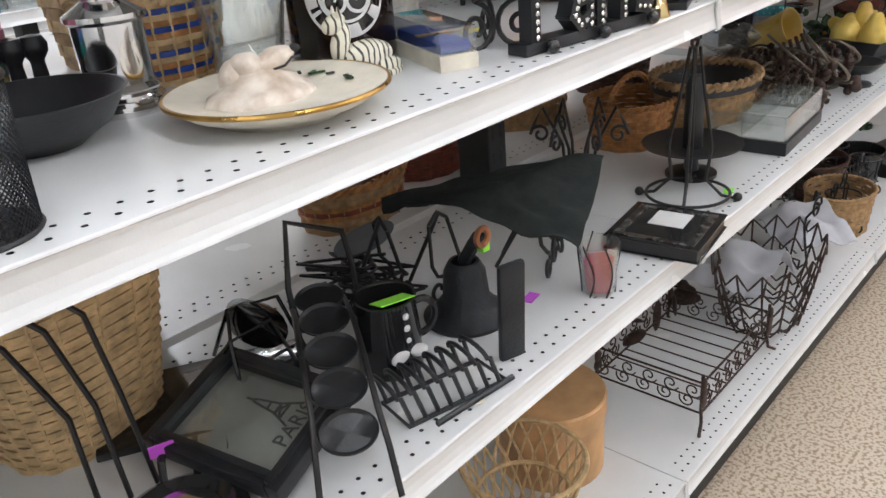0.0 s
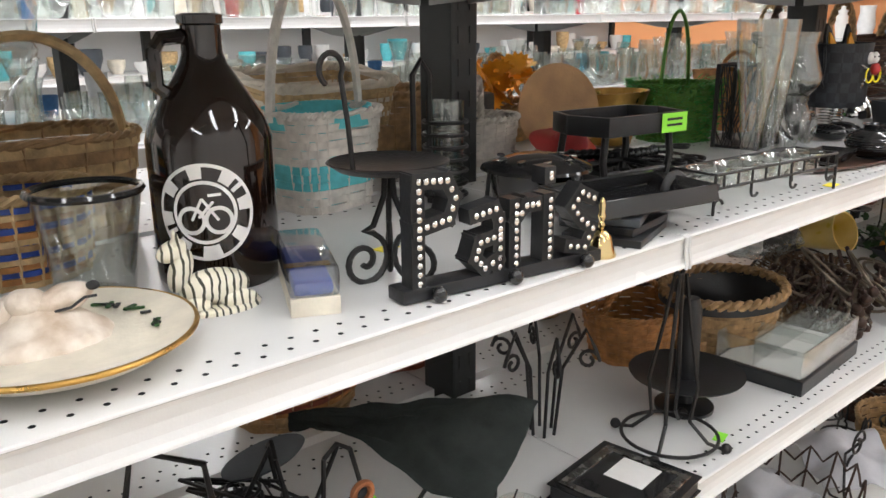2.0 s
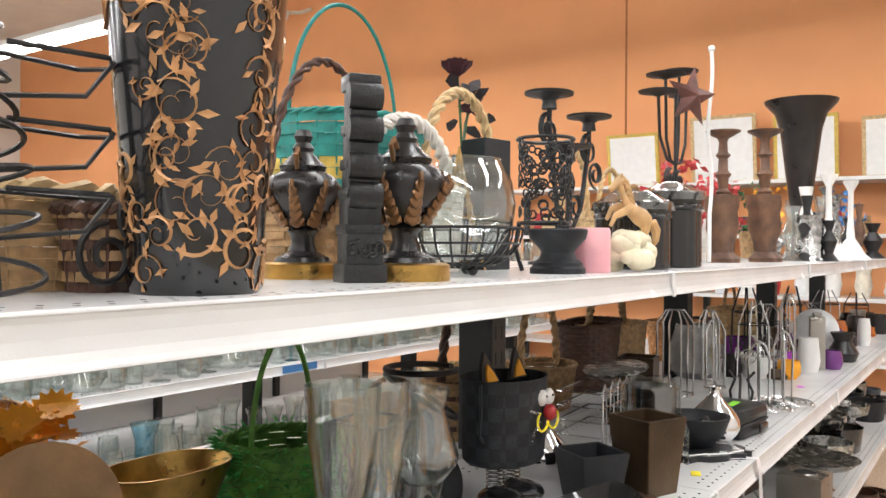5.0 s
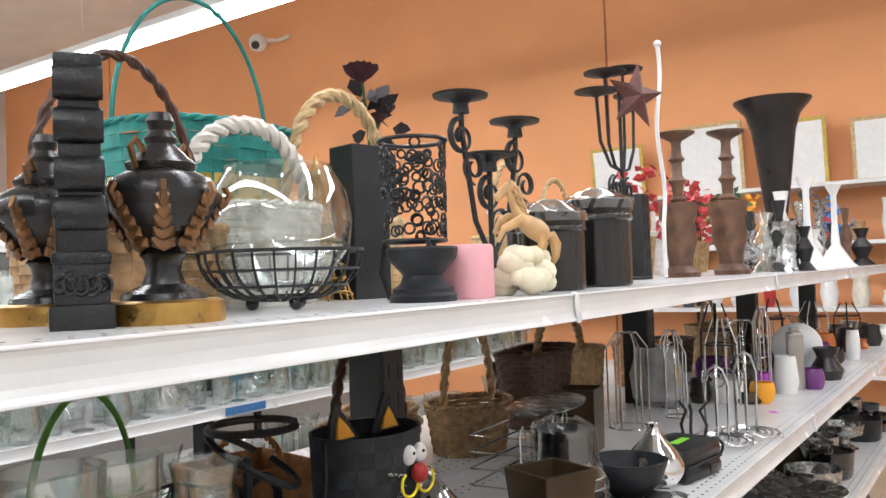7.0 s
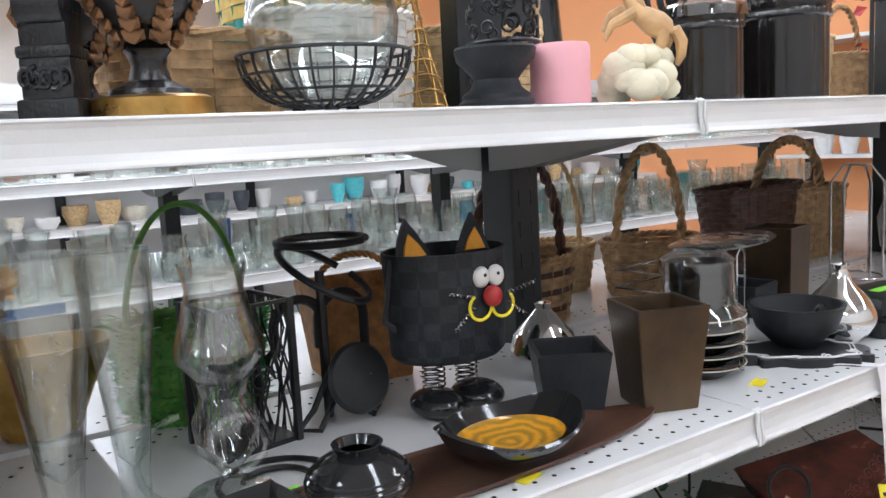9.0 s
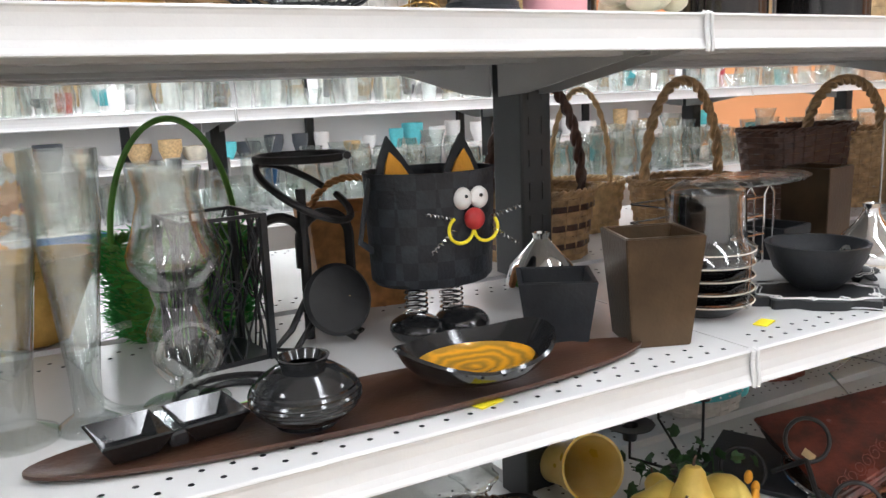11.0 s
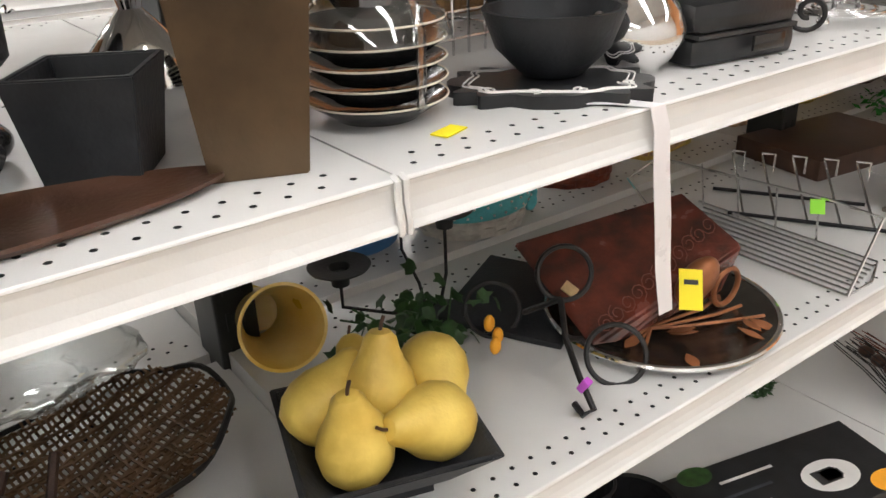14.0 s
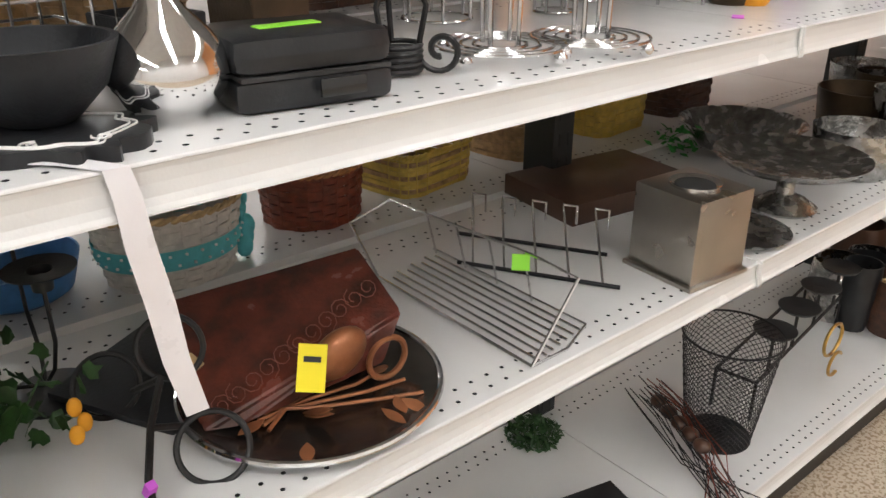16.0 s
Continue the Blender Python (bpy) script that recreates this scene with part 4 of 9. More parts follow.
part("chimney", bm, M["glass"], hl)
bm = B()
lathe(bm, [(0.0005, 0.0), (0.042, 0), (0.042, 0.005), (0.012, 0.012), (0.011, 0.03), (0.03, 0.05), (0.033, 0.08), (0.022, 0.105), (0.026, 0.12), (0.0005, 0.118)], 32)
part("font", bm, M["glass"], hl)
bm = B()
tube(bm, arc((0.0, -0.03, 0.062), 0.028, -90, 250, 30, "xz"), 0.005, 8)
tube(bm, arc((-0.045, 0.0, 0.05), 0.042, 90, 300, 24, "xz"), 0.0035, 8)
part("loop_handle", bm, M["glass"], hl)
bm = B()
tube(bm, spiral((0.02, 0, 0.004), 0.065, 0.03, 1.4, 44, "xy"), 0.0035, 7)
solo("wire_coil", bm, M["black_iron"], "flat black iron coil at the foot of the lamp", "ironwork", at(1.885, 0.19, ZB))

# hoop stand: arched bars, coil and a round disc
cs = thing("wire_stand", "black iron stand with arched bars, coil top and disc", "candle holder", at(2.045, 0.33, ZB, 5) @ Matrix.Diagonal((1.12, 1.12, 1.1, 1)))
bm = B()
tube(bm, arc((0, 0, 0.205), 0.048, -30, 300, 36, "xy"), 0.0045, 7)
tube(bm, [p + Vector((0, 0, 0.03 * math.sin(i / 6))) for i, p in enumerate(arc((0, 0, 0.168), 0.048, 40, 380, 36, "xy"))], 0.0042, 7)
part("coil_top", bm, M["black_iron"], cs)
bm = B()
tube(bm, [(0, 0.01, 0.17), (0, 0.01, 0.0)], 0.0055, 7)
part("stem", bm, M["black_iron"], cs)
for dx in (-0.025, 0.03):
    bm = B()
    tube(bm, [(dx - 0.03, 0.02, 0.08)] + arc((dx, 0.02, 0.11), 0.03, 180, 0, 14) + [(dx + 0.03, 0.02, 0.02)], 0.0058, 7)
    part("arch_bar", bm, M["black_iron"], cs)
bm = B()
lathe(bm, [(0.0005, 0), (0.039, 0), (0.04, 0.003), (0.036, 0.007), (0.0005, 0.009)], 36, pose(0.016, -0.03, 0.05, 75, 8, 0))
part("disc", bm, M["black_satin"], cs, "black disc with a torn sticker")
bm = B()
box(bm, (0.029, -0.0385, 0.044), (0.012, 0.001, 0.018), 0, pose(0, 0, 0, -12, 25, 0))
part("sticker", bm, M["cane_light"], cs, "torn paper sticker")
for s in (-1, 1):
    bm = B()
    tube(bm, [(0, 0, 0.06), (s * 0.03, -0.01, 0.02), (s * 0.052, -0.015, 0.004), (s * 0.035, -0.03, 0.003), (0, -0.01, 0.03)], 0.0035, 6)
    part("foot", bm, M["black_iron"], cs)

# cat bucket on spring legs, one figure
cat = thing("cat_bucket", "black cat face bucket on spring legs with orange ears", "bucket", at(2.178, 0.262, ZB, -3))
bm = B()
lathe(bm, hollow([(0.07, 0.072), (0.076, 0.078), (0.078, 0.12), (0.081, 0.2), (0.082, 0.206)], 0.004), 40, Matrix.Diagonal((1, 0.8, 1, 1)))
felt = mat("black_felt_checks", (0.024, 0.028, 0.035), 0.6, var=0.5, scale=45, bump=0.5)
n_, l_ = felt.node_tree.nodes, felt.node_tree.links
ck_, mx_, tc_ = n_.new("ShaderNodeTexChecker"), n_.new("ShaderNodeMixRGB"), [q for q in n_ if q.type == "TEX_COORD"][0]
ck_.inputs["Scale"].default_value = 48
ck_.inputs["Color1"].default_value, ck_.inputs["Color2"].default_value = (1, 1, 1, 1), (0.45, 0.47, 0.5, 1)
mx_.blend_type = "MULTIPLY"
mx_.inputs[0].default_value = 1.0
src_ = n_["Principled BSDF"].inputs["Base Color"].links[0].from_socket
l_.new(tc_.outputs["Object"], ck_.inputs["Vector"]), l_.new(src_, mx_.inputs[1]), l_.new(ck_.outputs["Color"], mx_.inputs[2])
l_.new(mx_.outputs["Color"], n_["Principled BSDF"].inputs["Base Color"])
part("bucket", bm, felt, cat)
for s in (-1, 1):
    bm = B()
    sheet(bm, [(s * 0.018, 0.0, 0.196), (s * 0.07, 0.0, 0.196), (s * 0.062, 0.006, 0.222), (s * 0.05, 0.01, 0.246), (s * 0.036, 0.006, 0.226)], 0.006)
    ear = part("ear", bm, M["black_matt"], cat)
    bm = B()
    sheet(bm, [(s * 0.03, -0.004, 0.2), (s * 0.06, -0.004, 0.2), (s * 0.056, 0.0, 0.214), (s * 0.05, 0.003, 0.227), (s * 0.038, 0.0, 0.214)], 0.006)
    part("inner_ear", bm, M["orange_bright"], ear, "orange inner ear")
    bm = B()
    tube(bm, [Vector((s * 0.024 + 0.014 * math.cos(a), 0.014 * math.sin(a), 0.03 + 0.044 * a / 44)) for a in [0.5 * i for i in range(88)]], 0.0014, 5)
    part("spring_leg", bm, M["steel_wire"], cat, "coiled steel spring leg")
    bm = B()
    bmesh.ops.create_icosphere(bm, subdivisions=3, radius=1, matrix=Matrix.Translation((s * 0.03, -0.015, 0.017)) @ Matrix.Diagonal((0.033, 0.04, 0.018, 1)))
    part("paw", bm, M["black_gloss"], cat)
    bm = B()
    bmesh.ops.create_icosphere(bm, subdivisions=3, radius=1, matrix=Matrix.Translation((0.022 + s * 0.0105, -0.064, 0.175)) @ Matrix.Diagonal((0.0115, 0.008, 0.013, 1)))
    eye_ = part("eyeball", bm, M["white"], cat, "white eyeball")
    bm = B()
    bmesh.ops.create_icosphere(bm, subdivisions=2, radius=0.0022, matrix=Matrix.Translation((0.022 + s * 0.0095, -0.0715, 0.178)))
    part("pupil", bm, M["ink"], eye_)
    bm = B()
    tube(bm, arc((0.022 + s * 0.016, -0.069, 0.14), 0.0155, 120, 400, 24), 0.002, 6)
    part("mouth_wire", bm, M["tag_yellow"], cat, "yellow pipe-cleaner mouth")
    for q in range(2):
        bm = B()
        base = Vector((0.022 + s * 0.024, -0.067, 0.152 - 0.012 * q))
        d = Vector((s * 0.03, -0.006, 0.008 - 0.03 * q)).normalized()
        u = d.orthogonal().normalized()
        w = d.cross(u)
        tube(bm, [base + d * (0.04 * i / 50) + (u * math.cos(i * 0.9) + w * math.sin(i * 0.9)) * 0.0022 for i in range(51)], 0.0007, 4)
        part("whisker_spring", bm, M["steel_wire"], cat, "coiled wire whisker")
bm = B()
bmesh.ops.create_icosphere(bm, subdivisions=3, radius=1, matrix=Matrix.Translation((0.022, -0.072, 0.152)) @ Matrix.Diagonal((0.0125, 0.01, 0.013, 1)))
part("nose", bm, M["red"], cat, "shiny red nose")
bm = B()
tube(bm, [(-0.08, -0.01, 0.2), (-0.092, -0.02, 0.16), (-0.098, -0.02, 0.13), (-0.082, -0.015, 0.118)], 0.006, 6, flat=0.4)
part("side_strap", bm, M["black_matt"], cat)


def planter(name, label, m, w0, w1, h, material, wall=0.006):
    g = thing(name, label, "planter", m)
    bm = B()
    o = [[bm.verts.new((sx * w, sy * w, z)) for sx, sy in ((-1, -1), (1, -1), (1, 1), (-1, 1))] for w, z in ((w0 / 2, 0), (w1 / 2, h), (w1 / 2 - wall, h), (w0 / 2 - wall, 0.008))]
    for a, b in zip(o, o[1:]):
        for i in range(4):
            bm.faces.new((a[i], a[(i + 1) % 4], b[(i + 1) % 4], b[i]))
    bm.faces.new(o[0][::-1]), bm.faces.new(o[-1])
    bmesh.ops.bevel(bm, geom=bm.edges[:], offset=0.0012, segments=2, affect="EDGES")
    part("box_body", bm, M[material], g, smooth=False)
    return g


planter("planter_box", "small dark square tapered planter box", at(2.285, 0.158, ZB, -32), 0.068, 0.09, 0.08, "black_matt")
planter("planter_box", "tall bronze-brown square tapered planter box", at(2.378, 0.098, ZB, -22), 0.07, 0.093, 0.129, "bronze_box")

# long brown tray and the things on it
bm = B()
lathe(bm, [(0.0005, 0.002), (0.95, 0.002), (1.0, 0.006), (1.0, 0.009), (0.96, 0.0075), (0.88, 0.004), (0.0005, 0.004)], 72, Matrix.Diagonal((0.315, 0.06, 1, 1)))
solo("long_tray", bm, M["wood_dark"], "long narrow dark brown wooden tray", "tray", at(2.03, 0.09, ZB, -1.5))


def wavy_bowl(m):
    g = thing("bowl", "black bowl with curled corners and amber swirl glaze", "bowl", m)
    bm = B()
    n, rad = 48, 8
    rings = []
    for j in range(1, rad + 1):
        f = j / rad
        ring = []
        for i in range(n):
            a = 2 * math.pi * i / n
            ends = math.cos(a) ** 4
            notch = math.exp(-((a - 4.5) / 0.4) ** 2)
            k = 1 + f * (0.12 * ends - 0.16 * notch) + 0.05 * f * math.exp(-((a - 1.6) / 0.5) ** 2)
            ring.append(bm.verts.new((0.079 * f * k * math.cos(a), 0.07 * f * k * math.sin(a), 0.004 + 0.026 * f ** 4 + f ** 5 * (0.016 * ends - 0.006 * notch))))
        rings.append(ring)
    for a_, b_ in zip(rings, rings[1:]):
        for i in range(n):
            bm.faces.new((a_[i], a_[(i + 1) % n], b_[(i + 1) % n], b_[i]))
    bm.faces.new(rings[0])
    solid(bm, 0.004)
    part("bowl_body", bm, M["black_gloss"], g)
    bm = B()
    lathe(bm, [(0.0005, 0.0135), (0.5, 0.015), (0.95, 0.02), (1.0, 0.023)], 48, Matrix.Diagonal((0.064, 0.05, 1, 1)), close=False)
    am = mat("amber_swirl", (0.55, 0.25, 0.02), 0.15, coat=0.5)
    n_, l_ = am.node_tree.nodes, am.node_tree.links
    w_, r_ = n_.new("ShaderNodeTexWave"), n_.new("ShaderNodeValToRGB")
    w_.wave_type, w_.rings_direction = "RINGS", "Z"
    w_.inputs["Scale"].default_value, w_.inputs["Distortion"].default_value, w_.inputs["Detail"].default_value = 20, 9, 4
    r_.color_ramp.elements[0].color, r_.color_ramp.elements[1].color = (0.75, 0.34, 0.015, 1), (0.36, 0.2, 0.025, 1)
    tc_ = [k for k in n_ if k.type == "TEX_COORD"][0]
    l_.new(tc_.outputs["Object"], w_.inputs["Vector"]), l_.new(w_.outputs["Fac"], r_.inputs["Fac"]), l_.new(r_.outputs["Color"], n_["Principled BSDF"].inputs["Base Color"])
    part("glaze", bm, am, g, "amber and green swirl glaze")


wavy_bowl(at(2.124, 0.074, ZB + 0.009, 4))
turned("vase", "squat black ribbed vase with a narrow mouth", "vase", at(1.945, 0.074, ZB + 0.007), [(0.028, 0)] + [(0.05 * math.sin(0.55 + 2.05 * i / 24) + (0.0012 if i % 2 else 0), 0.002 + 0.05 * i / 24) for i in range(25)] + [(0.02, 0.054), (0.023, 0.06), (0.024, 0.062)], "black_gloss", 44, 0.003)
sd = thing("section_dish", "black glossy dish with two square hollows", "dish", at(1.83, 0.104, ZB + 0.007, 8))
for sx_ in (-1, 1):
    bm = B()
    o = [[bm.verts.new((sx * w + sx_ * 0.034, sy * w * 1.15, z)) for sx, sy in ((-1, -1), (1, -1), (1, 1), (-1, 1))] for w, z in ((0.018, 0), (0.029, 0.019), (0.027, 0.0205), (0.015, 0.005))]
    for a, b in zip(o, o[1:]):
        for i in range(4):
            bm.faces.new((a[i], a[(i + 1) % 4], b[(i + 1) % 4], b[i]))
    bm.faces.new(o[0][::-1]), bm.faces.new(o[-1])
    part("hollow", bm, M["black_gloss"], sd, smooth=False)
bm = B()
box(bm, (0, 0, 0.011), (0.016, 0.06, 0.014), 0.003)
part("bridge", bm, M["black_gloss"], sd, smooth=False)

# stack of plates in clear wrap
for k in range(5):
    g = thing("plate", "black plate with a thin gold rim in a wrapped stack", "plate", at(2.515, 0.146, ZB2 + 0.0165 * k), "stacked plates")
    bm = B()
    lathe(bm, [(0.0005, 0.002), (0.035, 0.002), (0.037, 0.0), (0.04, 0.003), (0.062, 0.017), (0.063, 0.019), (0.06, 0.0185), (0.038, 0.007), (0.0005, 0.006)], 40)
    part("dish", bm, M["black_gloss"], g)
    bm = B()
    tube(bm, arc((0, 0, 0.0188), 0.0628, 0, 351, 40, "xy"), 0.0009, 5, closed=True)
    part("gold_rim", bm, M["cream"], g, "pale gilded rim")
for k in range(3):
    turned("bowl", "small black bowl stacked on the wrapped plates", "bowl", at(2.515, 0.146, ZB2 + 0.086 + 0.017 * k), [(0.02, 0), (0.026, 0.003), (0.043, 0.026), (0.046, 0.036)], "black_gloss", 36, 0.003, "stacked bowls")
bm = B()
lathe(bm, [(0.068, 0.07), (0.062, 0.088), (0.05, 0.1), (0.05, 0.16), (0.03, 0.172)], 16, close=False, wob=lambda a, z: 1 + 0.04 * math.sin(5 * a + z * 60))
solo("clear_wrap", bm, M["film"], "crinkled clear wrap round the plate stack", "wrap", at(2.515, 0.146, ZB2))
bm = B()
tube(bm, [(0, -0.069, 0.02), (0.002, -0.069, 0.08), (0.004, -0.053, 0.11), (0, -0.052, 0.16)], 0.013, 8, flat=0.3)
solo("tape_strip", bm, M["film"], "shiny clear tape down the front of the wrap", "tape", at(2.515, 0.146, ZB2, 0))

# plaque with a scalloped edge, bowl on it
pl = thing("chalk_plaque", "black scalloped plaque with white painted scrolls", "plaque", at(2.676, 0.098, ZB2, -40) @ Matrix.Diagonal((0.86, 0.88, 1, 1)))
bm = B()
sheet(bm, [((0.105 + 0.008 * math.cos(12 * a)) * math.copysign(abs(math.cos(a)) ** 0.6, math.cos(a)), (0.064 + 0.006 * math.cos(12 * a)) * math.copysign(abs(math.sin(a)) ** 0.6, math.sin(a)), 0.0) for a in [2 * math.pi * i / 96 for i in range(96)]], 0.012)
for v in bm.verts:
    v.co.z = abs(v.co.z)
part("board", bm, M["black_satin"], pl)
for f in (0.8, 0.86):
    bm = B()
    pts = []
    for i in range(96):
        a = 2 * math.pi * i / 96
        g_ = f + 0.05 * math.sin(8 * a)
        pts.append((0.105 * g_ * math.copysign(abs(math.cos(a)) ** 0.6, math.cos(a)), 0.064 * g_ * math.copysign(abs(math.sin(a)) ** 0.6, math.sin(a)), 0.0125))
    tube(bm, pts, 0.0011, 4, closed=True)
    part("border_line", bm, M["white"], pl, "white painted border line")
for k in range(4):
    bm = B()
    x, y = ((-0.07, -0.042), (0.03, -0.047), (0.08, -0.02), (-0.02, -0.05))[k]
    tube(bm, spiral((x, y, 0.0125), 0.01, 0.002, 1.3, 18, "xy", 90 * k), 0.0012, 4)
    part("scroll", bm, M["white"], pl, "white painted scroll")
turned("bowl", "matt black round bowl standing on the plaque", "bowl", at(2.694, 0.114, ZB2 + 0.0125) @ Matrix.Diagonal((1.06, 1.06, 1.06, 1)), [(0.026, 0), (0.03, 0.003), (0.052, 0.025), (0.063, 0.055), (0.064, 0.059)], "black_matt", 44, 0.005)

turned("vase", "polished chrome drop-shaped vase with a narrow neck", "vase", at(2.797, 0.106, ZB2), [(0.028, 0)] + [(0.053 * math.sin(0.5 + 1.95 * (i / 20) ** 0.9), 0.002 + 0.075 * i / 20) for i in range(1, 21)] + [(0.021, 0.09), (0.012, 0.105), (0.0105, 0.112), (0.0125, 0.119)], "chrome", 48, 0.002)
turned("vase", "mirror chrome onion-shaped vase behind the planters", "vase", at(2.36, 0.29, ZB), [(0.03, 0), (0.047, 0.02), (0.05, 0.035), (0.042, 0.06), (0.02, 0.085), (0.01, 0.096), (0.012, 0.104)], "chrome", 44, 0.002)

case = thing("zip_case", "black moulded plastic case with a green price sticker", "case", at(2.917, 0.1, ZB2, -8) @ Matrix.Diagonal((0.88, 0.95, 1, 1)))
for nm, z0, z1 in (("lower_shell", 0.0, 0.03), ("lid", 0.032, 0.066)):
    bm = B()
    box(bm, (0, 0, (z0 + z1) / 2), (0.172, 0.118, z1 - z0), 0.0155 if nm == "lid" else 0.012)
    for v in bm.verts:
        if v.co.y < 0:
            v.co.y *= 0.86 + 0.3 * (1 - (v.co.x / 0.086) ** 2)
    part(nm, bm, M["black_satin"], case)
bm = B()
box(bm, (0, -0.001, 0.031), (0.16, 0.11, 0.004))
part("seam", bm, M["ink"], case)
bm = B()
box(bm, (-0.01, -0.005, 0.0665), (0.07, 0.018, 0.001), 0, pose(0, 0, 0, 0, 0, 6))
part("price_sticker", bm, M["tag_green"], case, "bright green price sticker", smooth=False)
bm = B()
box(bm, (0.02, -0.0665, 0.02), (0.05, 0.004, 0.016), 0.001)
part("latch", bm, M["black_gloss"], case)

hk = thing("scroll_holder", "black iron scroll holder with a small coil base", "candle holder", at(3.045, 0.115, ZB2))
bm = B()
for z in range(5):
    tube(bm, arc((0, 0, 0.006 + 0.006 * z), 0.024, 0, 345, 24, "xy"), 0.003, 6, closed=True)
part("coil_base", bm, M["black_iron"], hk)
for k in range(3):
    bm = B()
    tube(bm, spiral((0.045, 0, 0.026), 0.024, 0.006, 1.2, 24, "xz", 200) + [], 0.0034, 6, m=pose(0, 0, 0, 0, 0, 120 * k - 50))
    tube(bm, [(0.022, 0, 0.03), (0.03, 0, 0.07), (0.016, 0, 0.1), (0.034, 0, 0.118)], 0.0034, 6, m=pose(0, 0, 0, 0, 0, 120 * k - 50))
    part("scroll_leg", bm, M["black_iron"], hk)


def wire_tree(m, r, h):
    g = thing("cup_tree", "chrome wire stand on a round coil base with ball feet", "wire stand", m, "chrome wire stands")
    bm = B()
    for q in range(4):
        tube(bm, arc((0, 0, 0.016), r * (0.4 + 0.2 * q), 0, 351, 40, "xy"), 0.0022, 6, closed=True)
    part("coil_base", bm, M["steel_wire"], g)
    for k in range(4):
        a = k * math.pi / 2 + 0.4
        bm = B()
        bmesh.ops.create_uvsphere(bm, u_segments=16, v_segments=10, radius=0.008, matrix=Matrix.Translation((r * math.cos(a), r * math.sin(a), 0.008)))
        part("ball_foot", bm, M["chrome"], g)
        bm = B()
        tube(bm, [(0.3 * r * math.cos(a), 0.3 * r * math.sin(a), 0.016), (0.34 * r * math.cos(a), 0.34 * r * math.sin(a), h * 0.8), (0.2 * r * math.cos(a), 0.2 * r * math.sin(a), h), (0, 0, h + 0.01)], 0.003, 6)
        part("upright", bm, M["steel_wire"], g)


wire_tree(at(3.182, 0.106, ZB2, -95), 0.075, 0.17)
wire_tree(at(3.297, 0.073, ZB2, -95), 0.07, 0.19)
# white satin ribbon over the shelf edge
bm = B()
path = [(-0.05, 0.055, 0.003), (-0.02, 0.02, 0.0035), (0.0, -0.004, 0.001), (0.004, -0.008, -0.02), (0.008, -0.009, -0.06), (0.016, -0.009, -0.11), (0.02, -0.01, -0.16), (0.03, -0.01, -0.215)]
prev = None
for i, p in enumerate(path):
    q = [bm.verts.new(Vector(p) + Vector((dx, 0, 0))) for dx in (-0.0105 + 0.002 * math.sin(i), 0.0105)]
    if prev:
        bm.faces.new((prev[0], prev[1], q[1], q[0]))
    prev = q
solid(bm, 0.0008)
solo("satin_ribbon", bm, mat("white_satin", (0.8, 0.78, 0.8), 0.3, var=0.05, bump=0.05), "white satin ribbon hanging over the shelf edge", "ribbon", at(2.708, 0, ZB2))
for c, x, y, z, rz in (("tag_yellow", 0.905, 0.21, ZB, 10), ("tag_yellow", 1.66, 0.02, ZB, 5), ("tag_yellow", 2.53, 0.062, ZB, 20), ("tag_yellow", 2.11, 0.033, ZB, 15), ("tag_purple", 3.66, 0.1, ZB, 30), ("tag_green", 1.91, 0.16, ZB, 10), ("tag_yellow", 1.22, 0.02, ZA, 40), ("tag_purple", 2.62, 0.36, ZA, 10), ("tag_purple", 3.09, 0.4, ZA, -10), ("tag_purple", 0.9, 0.12, ZA, 10), ("tag_green", 1.44, 0.05, ZA, 15)):
    loose_tag(c, 0.03, 0.017, at(x, y, z, rz), {"tag_yellow": "small yellow", "tag_purple": "small purple", "tag_green": "small green"}[c] + " paper price tag on the shelf")

# baskets on the far half of the middle shelf
basket("white wicker basket banded in turquoise with a lining and hoop", at(0.98, 0.47, ZB, 10), 0.065, 0.055, 0.14, 1.28, 12, 22, ("cane_white", "cloth_blue"), p=4, handle=(0.085, 0.2, 0, 0.007), handle_mat="cane_white", liner="cloth_blue", pattern=(0, 0, 0, 1, 1, 1, 0, 0, 0, 0, 0, 0), turn=0)
basket("brown splint basket with a bent hoop handle", at(0.62, 0.56, ZB), 0.1, 0.075, 0.13, 1.2, 8, 20, ("cane", "cane_light"), p=3, handle=(0.11, 0.13, 0, 0.007), handle_mat="cane_light", pattern=(0, 1), strand=0.47)
basket("striped straw basket in purple, orange and tan", at(0.545, 0.40, ZB), 0.075, 0.06, 0.095, 1.15, 14, 24, ("cane_light", "cane_orange", "navy", "cane"), pattern=(0, 1, 2, 1, 0, 2, 3))
basket("pastel striped easter basket in pink, blue and yellow", at(0.28, 0.42, ZB), 0.09, 0.08, 0.15, 1.2, 10, 20, ("cane_pink", "cane_blue", "cane_yellow", "cane_teal"), pattern=(0, 1, 2, 3, 1, 0), rim_mat="cane_teal", strand=0.47)
basket("brown wicker basket with folded handles", at(1.33, 0.72, ZB), 0.1, 0.075, 0.13, 1.15, 12, 22, ("cane",), p=3, rim=0.008)
basket("pale tan rectangular straw bin leaning behind the baskets", at(1.12, 0.72, ZB + 0.01, 5, 8), 0.115, 0.075, 0.16, 1.15, 18, 34, ("cane_light", "cream"), p=6, pattern=(0, 0, 1), rim_mat="cream", rim=0.009)
bm = B()
box(bm, (0, 0, 0.04), (0.2, 0.14, 0.08), 0.004)
solo("carton", bm, M["cane"], "brown cardboard carton on the far shelf", "carton", at(1.13, 0.68, ZB, 5))
basket("round straw basket with an open rim", at(1.22, 0.80, ZB), 0.09, 0.09, 0.1, 1.15, 10, 20, ("cane_orange",))
bm = B()
